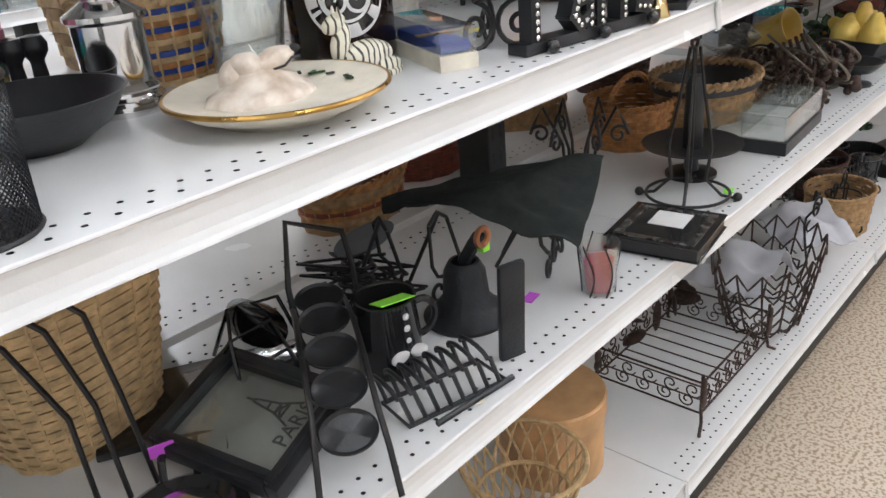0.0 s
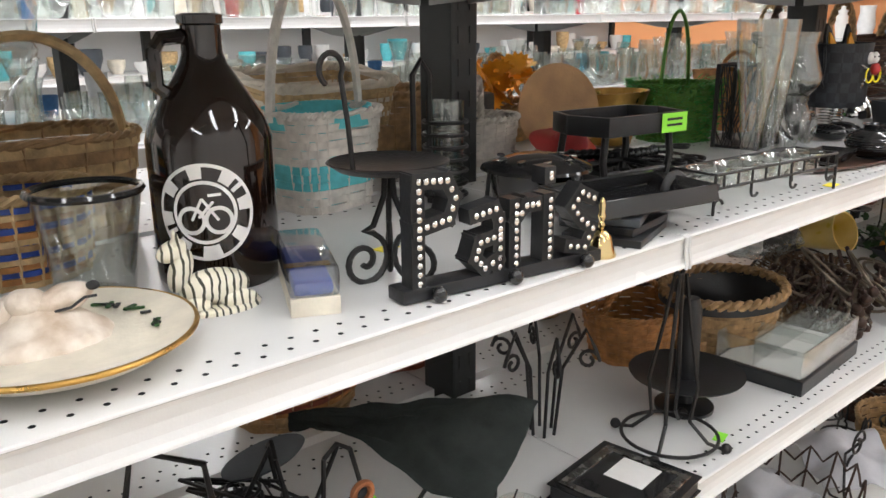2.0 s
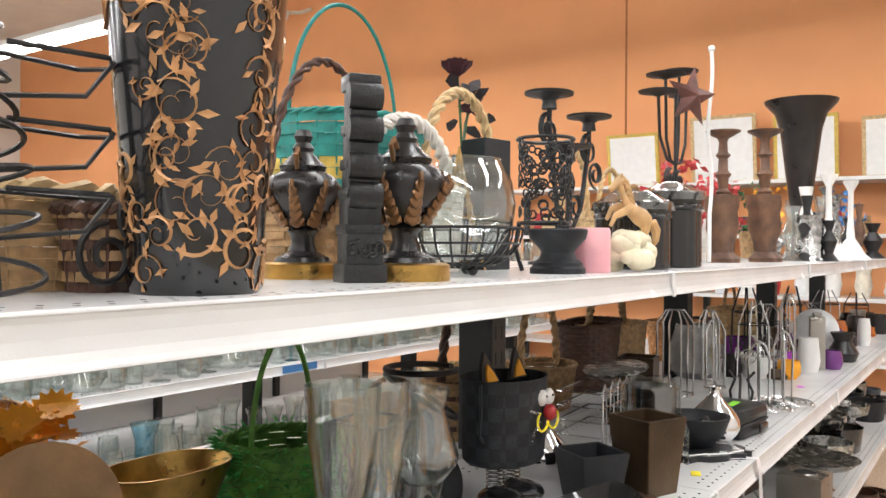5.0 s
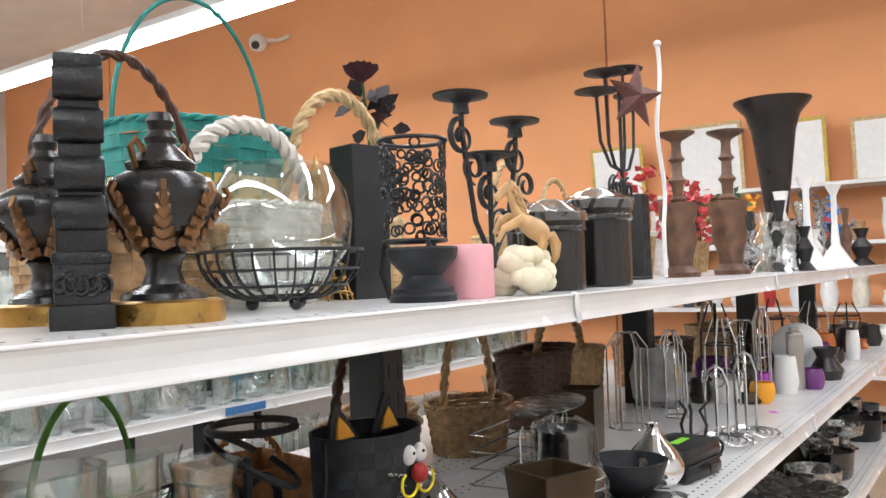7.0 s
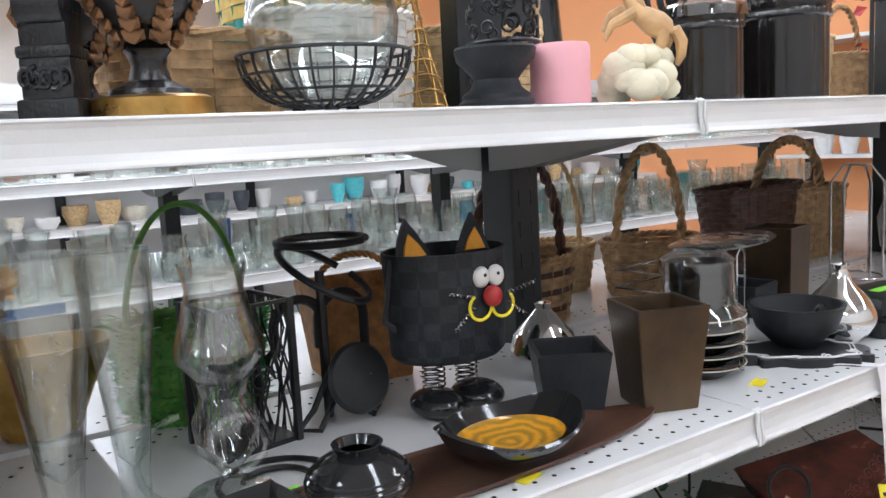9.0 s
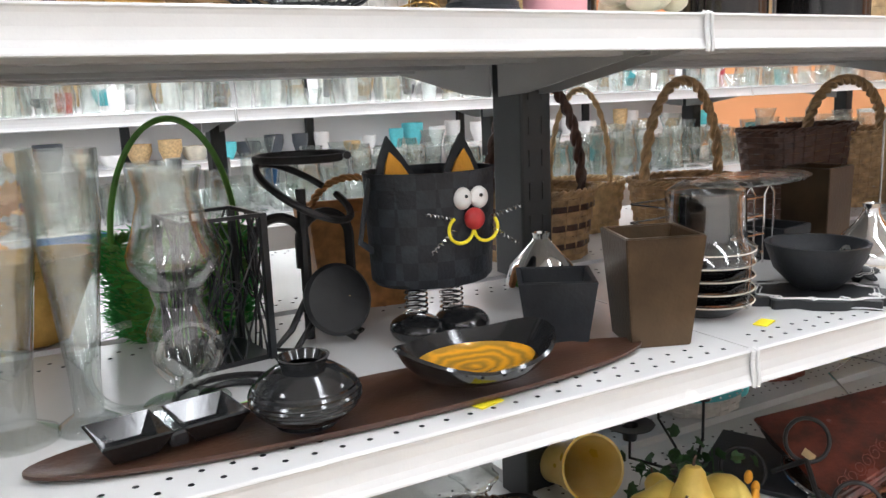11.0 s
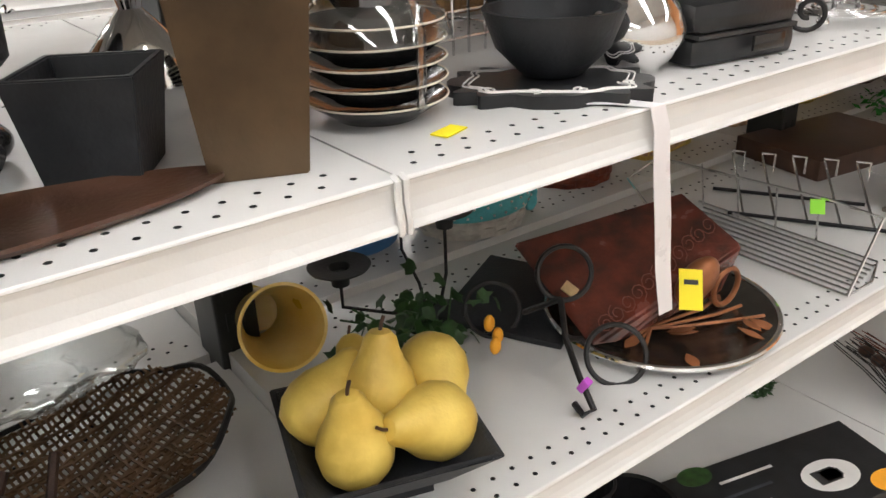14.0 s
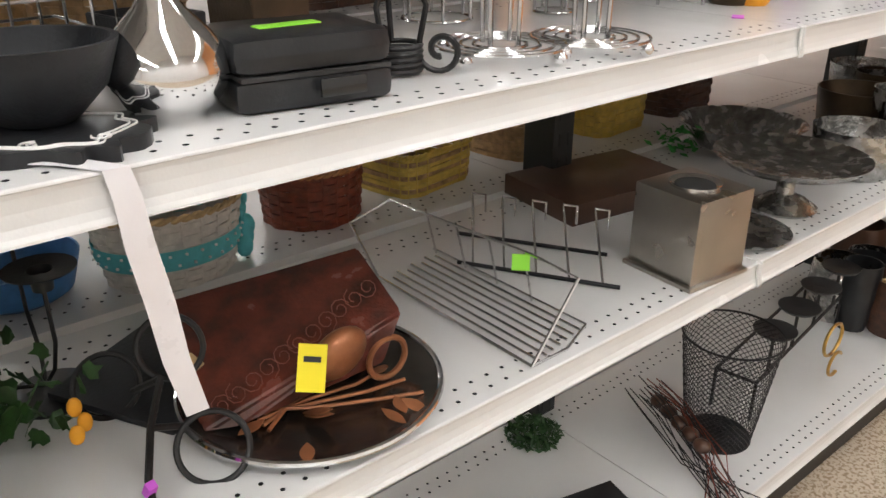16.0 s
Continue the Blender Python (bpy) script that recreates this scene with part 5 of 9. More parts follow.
bmesh.ops.create_icosphere(bm, subdivisions=4, radius=1, matrix=Matrix.Diagonal((0.13, 0.09, 0.13, 1)))
for v in bm.verts:
    v.co *= 1 + 0.25 * noise.noise(v.co * 16) + 0.1 * noise.noise(v.co * 45)
    v.co.z += 0.12
solo("plastic_bag", bm, M["film"], "crumpled clear plastic bag of goods", "bag", at(0.52, 0.62, ZB + 0.13))

ob_ = planter("wicker_planter", "orange and green woven paper planter", at(2.17, 0.49, ZB, -10), 0.12, 0.15, 0.14, "cane_orange")
bm = B()
for z in (0.075, 0.105):
    n_ = 4
    w = (0.11 + 0.03 * z / 0.13) / 2 + 0.0015
    for k in range(4):
        box(bm, (0, -w, z), (2 * w, 0.002, 0.018), 0, pose(0, 0, 0)) if k == 0 else None
    box(bm, (w, 0, z), (0.002, 2 * w, 0.018)), box(bm, (-w, 0, z), (0.002, 2 * w, 0.018))
part("green_band", bm, M["cane_green"], ob_, "green woven band", smooth=False)
bm = B()
arch(bm, 0.06, 0.05, 0.13, 0.003, 0.003)
part("handle", bm, M["cane_orange"], ob_)
basket("dark brown basket with a tall twisted hoop handle", at(2.56, 0.58, ZB2), 0.09, 0.075, 0.12, 1.2, 11, 22, ("cane", "cane_dark"), pattern=(0, 0, 1), handle=(0.1, 0.2, 0.005, 0.0065), handle_mat="cane_dark")
basket("light brown basket with a tall hoop handle", at(2.92, 0.59, ZB2), 0.095, 0.075, 0.11, 1.2, 11, 22, ("cane",), handle=(0.1, 0.2, 0.005, 0.0065))
basket("tan basket with a thin white-tan hoop", at(2.8, 0.76, ZB2), 0.08, 0.07, 0.1, 1.2, 10, 20, ("cane_light",), handle=(0.08, 0.2, 0.003, 0.004))
basket("dark brown fan-shaped willow basket", at(3.3, 0.62, ZB2, 10), 0.14, 0.06, 0.19, 1.3, 16, 26, ("cane_dark",), p=3)
basket("brown willow log basket with a thick arched handle", at(3.52, 0.66, ZB2), 0.13, 0.1, 0.17, 1.1, 15, 26, ("cane",), p=3, handle=(0.14, 0.13, 0.006, 0.008), handle_mat="cane")
# wire rack, trivet board and square vase behind the plates
wr_ = thing("wire_basket", "chrome wire letter rack", "rack", at(2.7, 0.335, ZB2, 5))
for z in (0.02, 0.05, 0.08, 0.11):
    bm = B()
    tube(bm, [(-0.1, -0.05, z), (0.1, -0.05, z), (0.1, 0.05, z), (-0.1, 0.05, z)], 0.0018, 5, closed=True)
    part("rail", bm, M["steel_wire"], wr_)
for k in range(5):
    bm = B()
    x = -0.1 + 0.05 * k
    tube(bm, [(x, -0.05, 0.002), (x, -0.05, 0.115), (x + 0.012, -0.05, 0.13), (x + 0.024, -0.05, 0.115), (x + 0.024, -0.05, 0.002)], 0.0018, 5)
    part("upright", bm, M["steel_wire"], wr_)
planter("planter_box", "black square box standing on a foot", at(2.87, 0.33, ZB2, 10), 0.085, 0.09, 0.055, "black_matt")
planter("planter_box", "tall dark bronze square vase", at(3.02, 0.36, ZB2, 10), 0.085, 0.09, 0.14, "bronze_box")
bm = B()
lathe(bm, [(0.0005, 0), (0.95, 0), (1, 0.004), (0.9, 0.008), (0.0005, 0.007)], 44, Matrix.Diagonal((0.14, 0.07, 1, 1)))
solo("platter", bm, M["pewter"], "flat grey oval platter lying on the wire rack", "platter", at(2.83, 0.34, ZB2 + 0.131, 8))

# far goods on the middle shelf
bm = B()
bmesh.ops.create_uvsphere(bm, u_segments=32, v_segments=20, radius=0.085, matrix=Matrix.Translation((0, 0, 0.098)))
lathe(bm, [(0.0005, 0), (0.05, 0), (0.05, 0.008), (0.03, 0.016), (0.0005, 0.016)], 24)
solo("globe_lamp", bm, M["frost"], "white frosted glass globe on a low base", "lamp", at(4.47, 0.2, ZB))
bm = B()
box(bm, (0, 0, 0.09), (0.05, 0.05, 0.18), 0.004)
box(bm, (0, 0, 0.185), (0.03, 0.03, 0.02), 0.003)
solo("square_bottle", bm, M["brushed"], "tall square silver bottle", "bottle", at(4.1, 0.13, ZB, 15))
for k, (x, y, h, r) in enumerate(((3.72, 0.25, 0.25, 0.05), (3.95, 0.33, 0.28, 0.05), (4.25, 0.3, 0.2, 0.06), (4.7, 0.33, 0.26, 0.05), (5.3, 0.3, 0.22, 0.07), (5.55, 0.2, 0.2, 0.06))):
    g = thing("wire_holder", "dark wire candle holder with scrolls", "candle holder", at(x, y, ZB, 20 * k), "far wire holders")
    for q in range(4):
        a = math.pi / 2 * q
        bm = B()
        tube(bm, [(r * math.cos(a), r * math.sin(a), 0.002), (r * 0.9 * math.cos(a), r * 0.9 * math.sin(a), h * 0.7), (r * 0.4 * math.cos(a), r * 0.4 * math.sin(a), h)], 0.003, 5)
        tube(bm, spiral((r * math.cos(a), r * math.sin(a), h * 0.3), 0.03, 0.008, 1.3, 16, "xz" if q % 2 else "yz"), 0.0025, 5)
        part("wire_leg", bm, M["black_iron" if k % 2 else "steel_wire"], g)
    bm = B()
    tube(bm, arc((0, 0, h * 0.7), r * 0.9, 0, 345, 24, "xy"), 0.0025, 5, closed=True)
    part("ring", bm, M["black_iron"], g)
for k, (x, y, rx, ry, h, mt) in enumerate(((4.05, 0.62, 0.1, 0.08, 0.14, "cane_orange"), (4.4, 0.66, 0.12, 0.09, 0.12, "cane_dark"), (4.75, 0.6, 0.1, 0.08, 0.15, "cane"), (5.2, 0.66, 0.12, 0.09, 0.13, "cane_light"))):
    basket("woven cane basket on the far half of the shelf", at(x, y, ZB), rx, ry, h, 1.15, 9, 18, (mt,), handle=(0.09, 0.12, 0.004, 0.005) if k % 2 == 0 else None, group="far baskets")
for k, (x, y, r, c) in enumerate(((3.8, 0.16, 0.035, "orange_bright"), (4.02, 0.2, 0.035, "tag_purple"), (4.75, 0.14, 0.05, "black_satin"), (5.75, 0.2, 0.06, "black_satin"))):
    turned("candle_cup", "small round votive cup on the shelf", "candle cup", at(x, y, ZB), [(r * 0.6, 0), (r, 0.02), (r, 0.045), (r * 0.9, 0.06)], c, 24, 0.003, "votive cups")

# ---- lower shelf ----
basket("deep tan wicker basket with a folded handle", at(0.335, 0.41, ZA, 10), 0.095, 0.085, 0.225, 1.4, 30, 26, ("cane_light",), p=3, handle=(0.1, 0.06, 0.004, 0.006), turn=60)
basket("tan wicker basket with a dark braided rim", at(0.46, 0.62, ZA, 0), 0.085, 0.07, 0.19, 1.35, 18, 26, ("cane_light", "cane_dark"), p=3, pattern=(0,) * 15 + (1, 1, 1), rim_mat="cane_dark", rim=0.009)
for k in range(3):
    bm = B()
    tube(bm, [(0.012 * k, 0, 0.001), (0.008 * k, 0.01, 0.12), (0.02 * k - 0.03, 0.03, 0.21), (0.02 * k - 0.06, 0.03, 0.25)], 0.005, 6, flat=0.5)
    solo("iron_bar", bm, M["black_iron"], "bent flat black iron bar standing on the shelf", "ironwork", at(0.27 + 0.02 * k, 0.22, ZA), "iron bars")

# tilted picture frame with a tower print
FX = Vector((0.144, 0.035, 0.032)).normalized()
FZ = Vector((-0.009, 0.18, 0.025))
FZ = (FZ - FX * FZ.dot(FX)).normalized()
fr = thing("framed_print", "black wooden frame with a Paris tower print under glass", "picture frame", Matrix.Translation((0.436, 0.172, ZA + 0.045)) @ Matrix((FX, FZ.cross(FX), FZ)).transposed().to_4x4())
FW, FH = 0.155, 0.184
for x, z, sx, sz in ((0, FH / 2 - 0.009, FW, 0.018), (0, -FH / 2 + 0.009, FW, 0.018), (-FW / 2 + 0.009, 0, 0.018, FH - 0.036), (FW / 2 - 0.009, 0, 0.018, FH - 0.036)):
    bm = B()
    box(bm, (x, 0, z), (sx, 0.024, sz), 0.003)
    box(bm, (x * 0.93, -0.012, z * 0.93), (sx * 0.95, 0.01, sz * (0.5 if sx > sz else 0.95)) if sx > sz else (sx * 0.5, 0.01, sz * 0.98), 0.002)
    part("frame_bar", bm, M["black_satin"], fr)
# the dull grey reflection of the pane is put into the print's colour
bm = B()
box(bm, (0, 0.004, 0), (FW - 0.03, 0.002, FH - 0.03))
part("print", bm, mat("print_reflection_grey", (0.36, 0.35, 0.32), 0.7, var=0.4, scale=14), fr, "tower print greyed for the reflection on its pane", smooth=False)
bm = B()
for (x0, z0), (x1, z1) in (((-0.03, -0.055), (-0.012, -0.01)), ((0.03, -0.055), (0.012, -0.01)), ((-0.012, -0.01), (-0.003, 0.05)), ((0.012, -0.01), (0.003, 0.05)), ((-0.02, -0.03), (0.02, -0.03)), ((-0.014, -0.012), (0.014, -0.012)), ((0, 0.045), (0, 0.068)), ((-0.022, -0.03), (0.012, -0.012)), ((0.022, -0.03), (-0.012, -0.012)), ((-0.008, 0.01), (0.008, 0.01))):
    ln, ang = math.hypot(x1 - x0, z1 - z0), math.degrees(math.atan2(z1 - z0, x1 - x0))
    box(bm, ((x0 + x1) / 2, 0.0022, (z0 + z1) / 2), (ln, 0.001, 0.0045), 0, pose(0, 0, 0, 0, -ang, 0))
part("tower", bm, M["ink"], fr, "printed iron tower", smooth=False, m=pose(0.024, 0, -0.012) @ Matrix.Diagonal((0.6, 1, 0.55, 1)))
fc = bpy.data.curves.new("word", "FONT")
fc.body, fc.size, fc.align_x, fc.extrude = "PARIS", 0.026, "CENTER", 0.0004
tmp = bpy.data.objects.new("word", fc)
word_me = bpy.data.meshes.new_from_object(tmp)
bpy.data.objects.remove(tmp)
word_me.materials.clear()
word_me.materials.append(M["ink"])
wd = new("word", word_me)
wd.parent, wd.matrix_basis = fr, pose(0.012, 0.0018, -0.058, 90, 0, 0)
wd["label"] = "printed word PARIS"
bm = B()
box(bm, (0, -0.002, 0), (FW - 0.03, 0.0015, FH - 0.03))
part("pane", bm, M["glass"], fr, "clear glass pane", smooth=False)

# row of oval candle cups between two arched rails, with a peaked hoop behind
lh = thing("cup_row_holder", "black iron holder with oval cups between arched rails", "candle holder", at(0.498, 0.087, ZA, -35))
for rx_, top_ in ((-0.034, 0.1), (0.036, 0.085)):
    bm = B()
    tube(bm, [(rx_ * 1.2, -0.1, 0.004), (rx_ * 1.1, -0.07, 0.05)] + [(rx_, -0.04 + 0.3 * f, 0.06 + (top_ - 0.05) * math.sin(math.pi * (0.15 + 0.85 * f))) for f in [i / 10 for i in range(11)]] + [(rx_ * 0.8, 0.28, 0.003)], 0.0046, 7, flat=0.6)
    part("rail", bm, M["black_iron"], lh)
for y_, z_, tilt_ in ((-0.045, 0.055, 34), (0.02, 0.068, 30), (0.085, 0.078, 27), (0.15, 0.085, 25), (0.21, 0.085, 22)):
    bm = B()
    lathe(bm, [(0.0005, 0), (0.85, 0.0), (1, 0.005), (0.96, 0.0065), (0.82, 0.003), (0.0005, 0.0025)], 32, pose(0.001, y_, z_, tilt_, 0, 8) @ Matrix.Diagonal((0.033, 0.026, 1, 1)))
    part("oval_cup", bm, M["black_satin"], lh)
bm = B()
tube(bm, [(-0.03, 0.16, 0.003), (-0.036, 0.19, 0.12), (-0.026, 0.215, 0.2), (0.045, 0.24, 0.165), (0.052, 0.235, 0.12), (0.056, 0.22, 0.003)], 0.0042, 7)
part("hoop", bm, M["black_iron"], lh)

tx = thing("tuxedo_mug", "black glossy mug with white buttons and a bow tie", "mug", at(0.65, 0.165, ZA, -12))
bm = B()
lathe(bm, hollow([(0.038, 0), (0.042, 0.004), (0.043, 0.05), (0.039, 0.1), (0.041, 0.106)], 0.004), 40)
part("mug_body", bm, M["black_gloss"], tx)
for z in (0.056, 0.073, 0.09):
    bm = B()
    bmesh.ops.create_icosphere(bm, subdivisions=2, radius=0.0048, matrix=Matrix.Translation((0.004, -0.041, z)) @ Matrix.Diagonal((1, 0.5, 1, 1)))
    part("button", bm, M["white"], tx, "white button")
for s in (-1, 1):
    bm = B()
    bmesh.ops.create_icosphere(bm, subdivisions=3, radius=1, matrix=Matrix.Translation((0.004 + s * 0.014, -0.041, 0.036)) @ pose(0, 0, 0, 0, s * 14, 0) @ Matrix.Diagonal((0.014, 0.005, 0.009, 1)))
    part("bow_loop", bm, M["white"], tx, "white bow tie")
bm = B()
tube(bm, arc((0.05, 0, 0.055), 0.026, -110, 110, 16), 0.005, 7)
part("handle", bm, M["black_gloss"], tx)
bm = B()
box(bm, (0.0, -0.02, 0.107), (0.05, 0.03, 0.0012), 0, pose(0, 0, 0, -14, 4, 0))
part("price_sticker", bm, M["tag_green"], tx, "green and white price sticker", smooth=False)

# toast rack of hoops
tr = thing("toast_rack", "black wire letter rack with slanting loops", "rack", at(0.565, 0.054, ZA, -14))
bm = B()
tube(bm, [(0, 0, 0.004), (0.145, 0, 0.004), (0.145, 0.06, 0.004), (0, 0.06, 0.004)], 0.0032, 6, closed=True)
part("base_frame", bm, M["black_satin"], tr)
for k in range(8):
    bm = B()
    x = 0.006 + 0.0185 * k
    tube(bm, [(x, 0.0, 0.004), (x - 0.012, 0.002, 0.045)] + [Vector((x - 0.016, 0.03, 0.045)) + Vector((-0.004 * math.sin(a), -0.028 * math.cos(a), 0.014 * math.sin(a))) for a in [math.pi * i / 8 for i in range(9)]] + [(x - 0.012, 0.058, 0.045), (x, 0.06, 0.004)], 0.003, 6)
    part("loop", bm, M["black_satin"], tr)
bm = B()
tube(bm, [(0, 0, 0.004), (0.12, 0.045, 0.004)], 0.004, 7)
solo("stick", bm, M["black_satin"], "short black stick with a paper label", "stick", at(0.588, 0.03, ZA, -27))
bm = B()
lathe(bm, [(0.0005, 0), (0.011, 0), (0.011, 0.0012), (0.0005, 0.0012)], 20)
solo("round_sticker", bm, M["cream"], "round cream paper sticker on the shelf", "sticker", at(0.655, 0.026, ZA))

bl = thing("iron_bell", "black cast iron bell with a rust-red ring", "bell", at(0.807, 0.165, ZA))
bm = B()
lathe(bm, hollow([(0.062, 0), (0.064, 0.006), (0.05, 0.016), (0.034, 0.035), (0.03, 0.075), (0.022, 0.09)], 0.004)[1:], 40)
part("bell_body", bm, M["black_matt"], bl)
bm = B()
tube(bm, [(0, 0, 0.088), (0.0, -0.02, 0.12), (-0.012, -0.04, 0.14)], 0.01, 8)
part("arm", bm, M["black_matt"], bl)
bm = B()
tube(bm, arc((-0.014, -0.048, 0.143), 0.012, 0, 345, 24, "xz"), 0.0045, 7, closed=True)
part("ring", bm, M["copper"], bl, "rust-red ring")
bm = B()
box(bm, (0.004, -0.034, 0.118), (0.014, 0.012, 0.012), 0.001)
part("price_sticker", bm, M["tag_green"], bl, "green sticker")
bm = B()
box(bm, (0, 0, 0.075), (0.038, 0.011, 0.15), 0.005)
for v in bm.verts:
    v.co.x *= 1 - 0.25 * math.sin(v.co.z / 0.15 * math.pi)
solo("shoe_sole", bm, M["black_matt"], "worn black sole-shaped plate leaning upright", "plate", at(0.757, 0.048, ZA, -22, 8, -3))

# dark cloth hat shape over wire
bm = B()
n = 26
vs = [[None] * (n + 1) for _ in range(n + 1)]
for i in range(n + 1):
    for j in range(n + 1):
        u, v = i / n, j / n
        tip, far, near = Vector((0.835, 0.35, 0.125)), Vector((1.04, 0.08, 0.185)), Vector((0.9, 0.035, 0.1))
        q = tip.lerp(far.lerp(near, v), u)
        q.z += 0.02 * math.sin(math.pi * u) + 0.006 * math.sin(9 * u + 5 * v) + 0.01 * noise.noise(Vector((u * 6, v * 6, 0)))
        vs[i][j] = bm.verts.new(q)
for i in range(n):
    for j in range(n):
        bm.faces.new((vs[i][j], vs[i + 1][j], vs[i + 1][j + 1], vs[i][j + 1]))
solid(bm, 0.002)
solo("witch_hat", bm, mat("black_gauze", (0.018, 0.024, 0.022), 0.8, var=0.4, scale=60, bump=0.5), "limp black gauze witch hat over wire stands", "hat", at(0, 0, ZA))
for k, (x, y) in enumerate(((0.84, 0.24), (0.98, 0.16), (1.05, 0.2), (0.78, 0.3))):
    g = thing("wire_easel", "black scrolled wire stand with curled feet", "easel", at(x, y, ZA, 25 * k), "wire easels")
    for s in (-1, 1):
        bm = B()
        tube(bm, [(s * 0.02, 0, 0.12), (s * 0.03, -0.01, 0.06)] + [Vector((s * q.x, q.y, q.z)) for q in spiral((0.03, -0.02, 0.024), 0.023, 0.006, 1.3, 22, "xz", 90)], 0.0032, 6)
        part("scroll_foot", bm, M["black_iron"], g)
    bm = B()
    tube(bm, [(-0.02, 0, 0.12), (0, 0, 0.135), (0.02, 0, 0.12)], 0.0032, 6)
    tube(bm, [(0, 0, 0.13), (0, 0.07, 0.003)], 0.0032, 6)
    part("back_leg", bm, M["black_iron"], g)
random.seed(15)
for k in range(9):
    bm = B()
    pts = [Vector((random.uniform(-0.1, 0.1), random.uniform(-0.06, 0.06), 0.004 + 0.008 * k)) for _ in range(3)] + spiral((random.uniform(-0.05, 0.05), 0, 0.006 + 0.008 * k), 0.03, 0.008, 1.2, 16, "xy", 60 * k)
    tube(bm, pts, 0.0028, 5)
    solo("iron_scroll", bm, M["black_iron"], "loose piece of black scrolled ironwork in a heap", "ironwork", at(0.74, 0.33, ZA, 17 * k), "ironwork heap")
bm = B()
lathe(bm, [(0.0005, 0), (0.9, 0), (1, 0.006), (0.9, 0.006), (0.0005, 0.003)], 36, Matrix.Diagonal((0.07, 0.035, 1, 1)))
solo("spoon_rest", bm, M["slate"], "grey oval dish lying on the ironwork", "dish", at(0.8, 0.36, ZA + 0.075, 15))
bm = B()
lathe(bm, [(0.0005, 0), (0.03, 0.004), (0.05, 0.03), (0.03, 0.07), (0.0005, 0.1)], 20, Matrix.Diagonal((0.6, 1, 1, 1)))
solo("black_vase", bm, M["black_gloss"], "small glossy black vase with gold marks lying aslant", "vase", at(0.58, 0.34, ZA + 0.03, 0, 20, -35))

vt = thing("votive_glass", "clear votive glass in a wire cage with a red candle", "candle holder", at(0.972, 0.047, ZA))
bm = B()
lathe(bm, hollow([(0.022, 0), (0.024, 0.003), (0.031, 0.082)], 0.002), 32)
part("cup", bm, M["glass"], vt)
bm = B()
lathe(bm, [(0.0005, 0.006), (0.019, 0.006), (0.022, 0.055), (0.0005, 0.057)], 24, wob=lambda a, z: 1 + 0.06 * math.sin(6 * a))
part("candle", bm, M["red"], vt, "red wax petals")
bm = B()
for k in range(6):
    a = math.pi / 3 * k
    tube(bm, [((0.024 + 0.008 * f) * math.cos(a + 0.3 * math.sin(4 * f)), (0.024 + 0.008 * f) * math.sin(a + 0.3 * math.sin(4 * f)), 0.085 * f) for f in [i / 8 for i in range(9)]], 0.0013, 5)
part("cage", bm, M["black_iron"], vt)

al = thing("photo_album", "thick black album with a silver-framed cover", "album", at(1.19, 0.05, ZA + 0.003, 8) @ Matrix.Diagonal((0.75, 1.0, 0.45, 1)))
bm = B()
box(bm, (0, 0, 0.025), (0.2, 0.15, 0.044), 0.002)
part("page_block", bm, M["black_satin"], al, smooth=False)
bm = B()
box(bm, (0, 0, 0.05), (0.21, 0.158, 0.005), 0.002)
box(bm, (0, 0, 0.001), (0.21, 0.158, 0.005), 0.002)
part("cover", bm, M["black_gloss"], al)
bm = B()
for x, y, sx, sy in ((0, 0.06, 0.18, 0.014), (0, -0.06, 0.18, 0.014), (-0.083, 0, 0.014, 0.106), (0.083, 0, 0.014, 0.106)):
    box(bm, (x, y, 0.0545), (sx, sy, 0.004), 0.001)
part("silver_frame", bm, M["pewter"], al, "dull silver frame")
bm = B()
box(bm, (0.03, 0.0, 0.0535), (0.08, 0.06, 0.002))
part("photo_window", bm, M["white"], al, "torn white paper")

ws = thing("basket_stand", "black wire stand with twisted bars and curled feet", "candle stand", at(1.372, 0.1, ZA))
for k in range(4):
    a = 90 * k + 20
    mm = pose(0, 0, 0, 0, 0, a)
    bm = B()
    tube(bm, [(0.008, 0, 0.28), (0.02, 0, 0.2), (0.038, 0, 0.1), (0.03, 0, 0.04), (0.06, 0, 0.01), (0.085, 0, 0.006)], 0.0032, 6, m=mm)
    part("bar", bm, M["black_iron"], ws)
    bm = B()
    bmesh.ops.create_uvsphere(bm, u_segments=14, v_segments=9, radius=0.0085, matrix=mm @ Matrix.Translation((0.088, 0, 0.0085)))
    part("ball_foot", bm, M["black_iron"], ws)
bm = B()
tube(bm, arc((0, 0, 0.012), 0.075, 0, 350, 36, "xy"), 0.003, 6, closed=True)
tube(bm, spiral((0, 0, 0.29), 0.02, 0.004, 1.5, 20), 0.003, 6)
part("ring", bm, M["black_iron"], ws)
cp = thing("candle_plate", "round black iron plate on a pedestal", "candle holder", at(1.49, 0.15, ZA))
bm = B()
lathe(bm, [(0.0005, 0), (0.05, 0), (0.05, 0.006), (0.015, 0.012), (0.012, 0.05), (0.06, 0.055), (0.095, 0.064), (0.097, 0.067), (0.06, 0.059), (0.0005, 0.058)], 44)
part("plate", bm, M["black_satin"], cp)
bm = B()
lathe(bm, [(0.0005, 0.058), (0.02, 0.058), (0.018, 0.18), (0.012, 0.2), (0.0005, 0.2)], 20)
part("post", bm, M["black_satin"], cp)

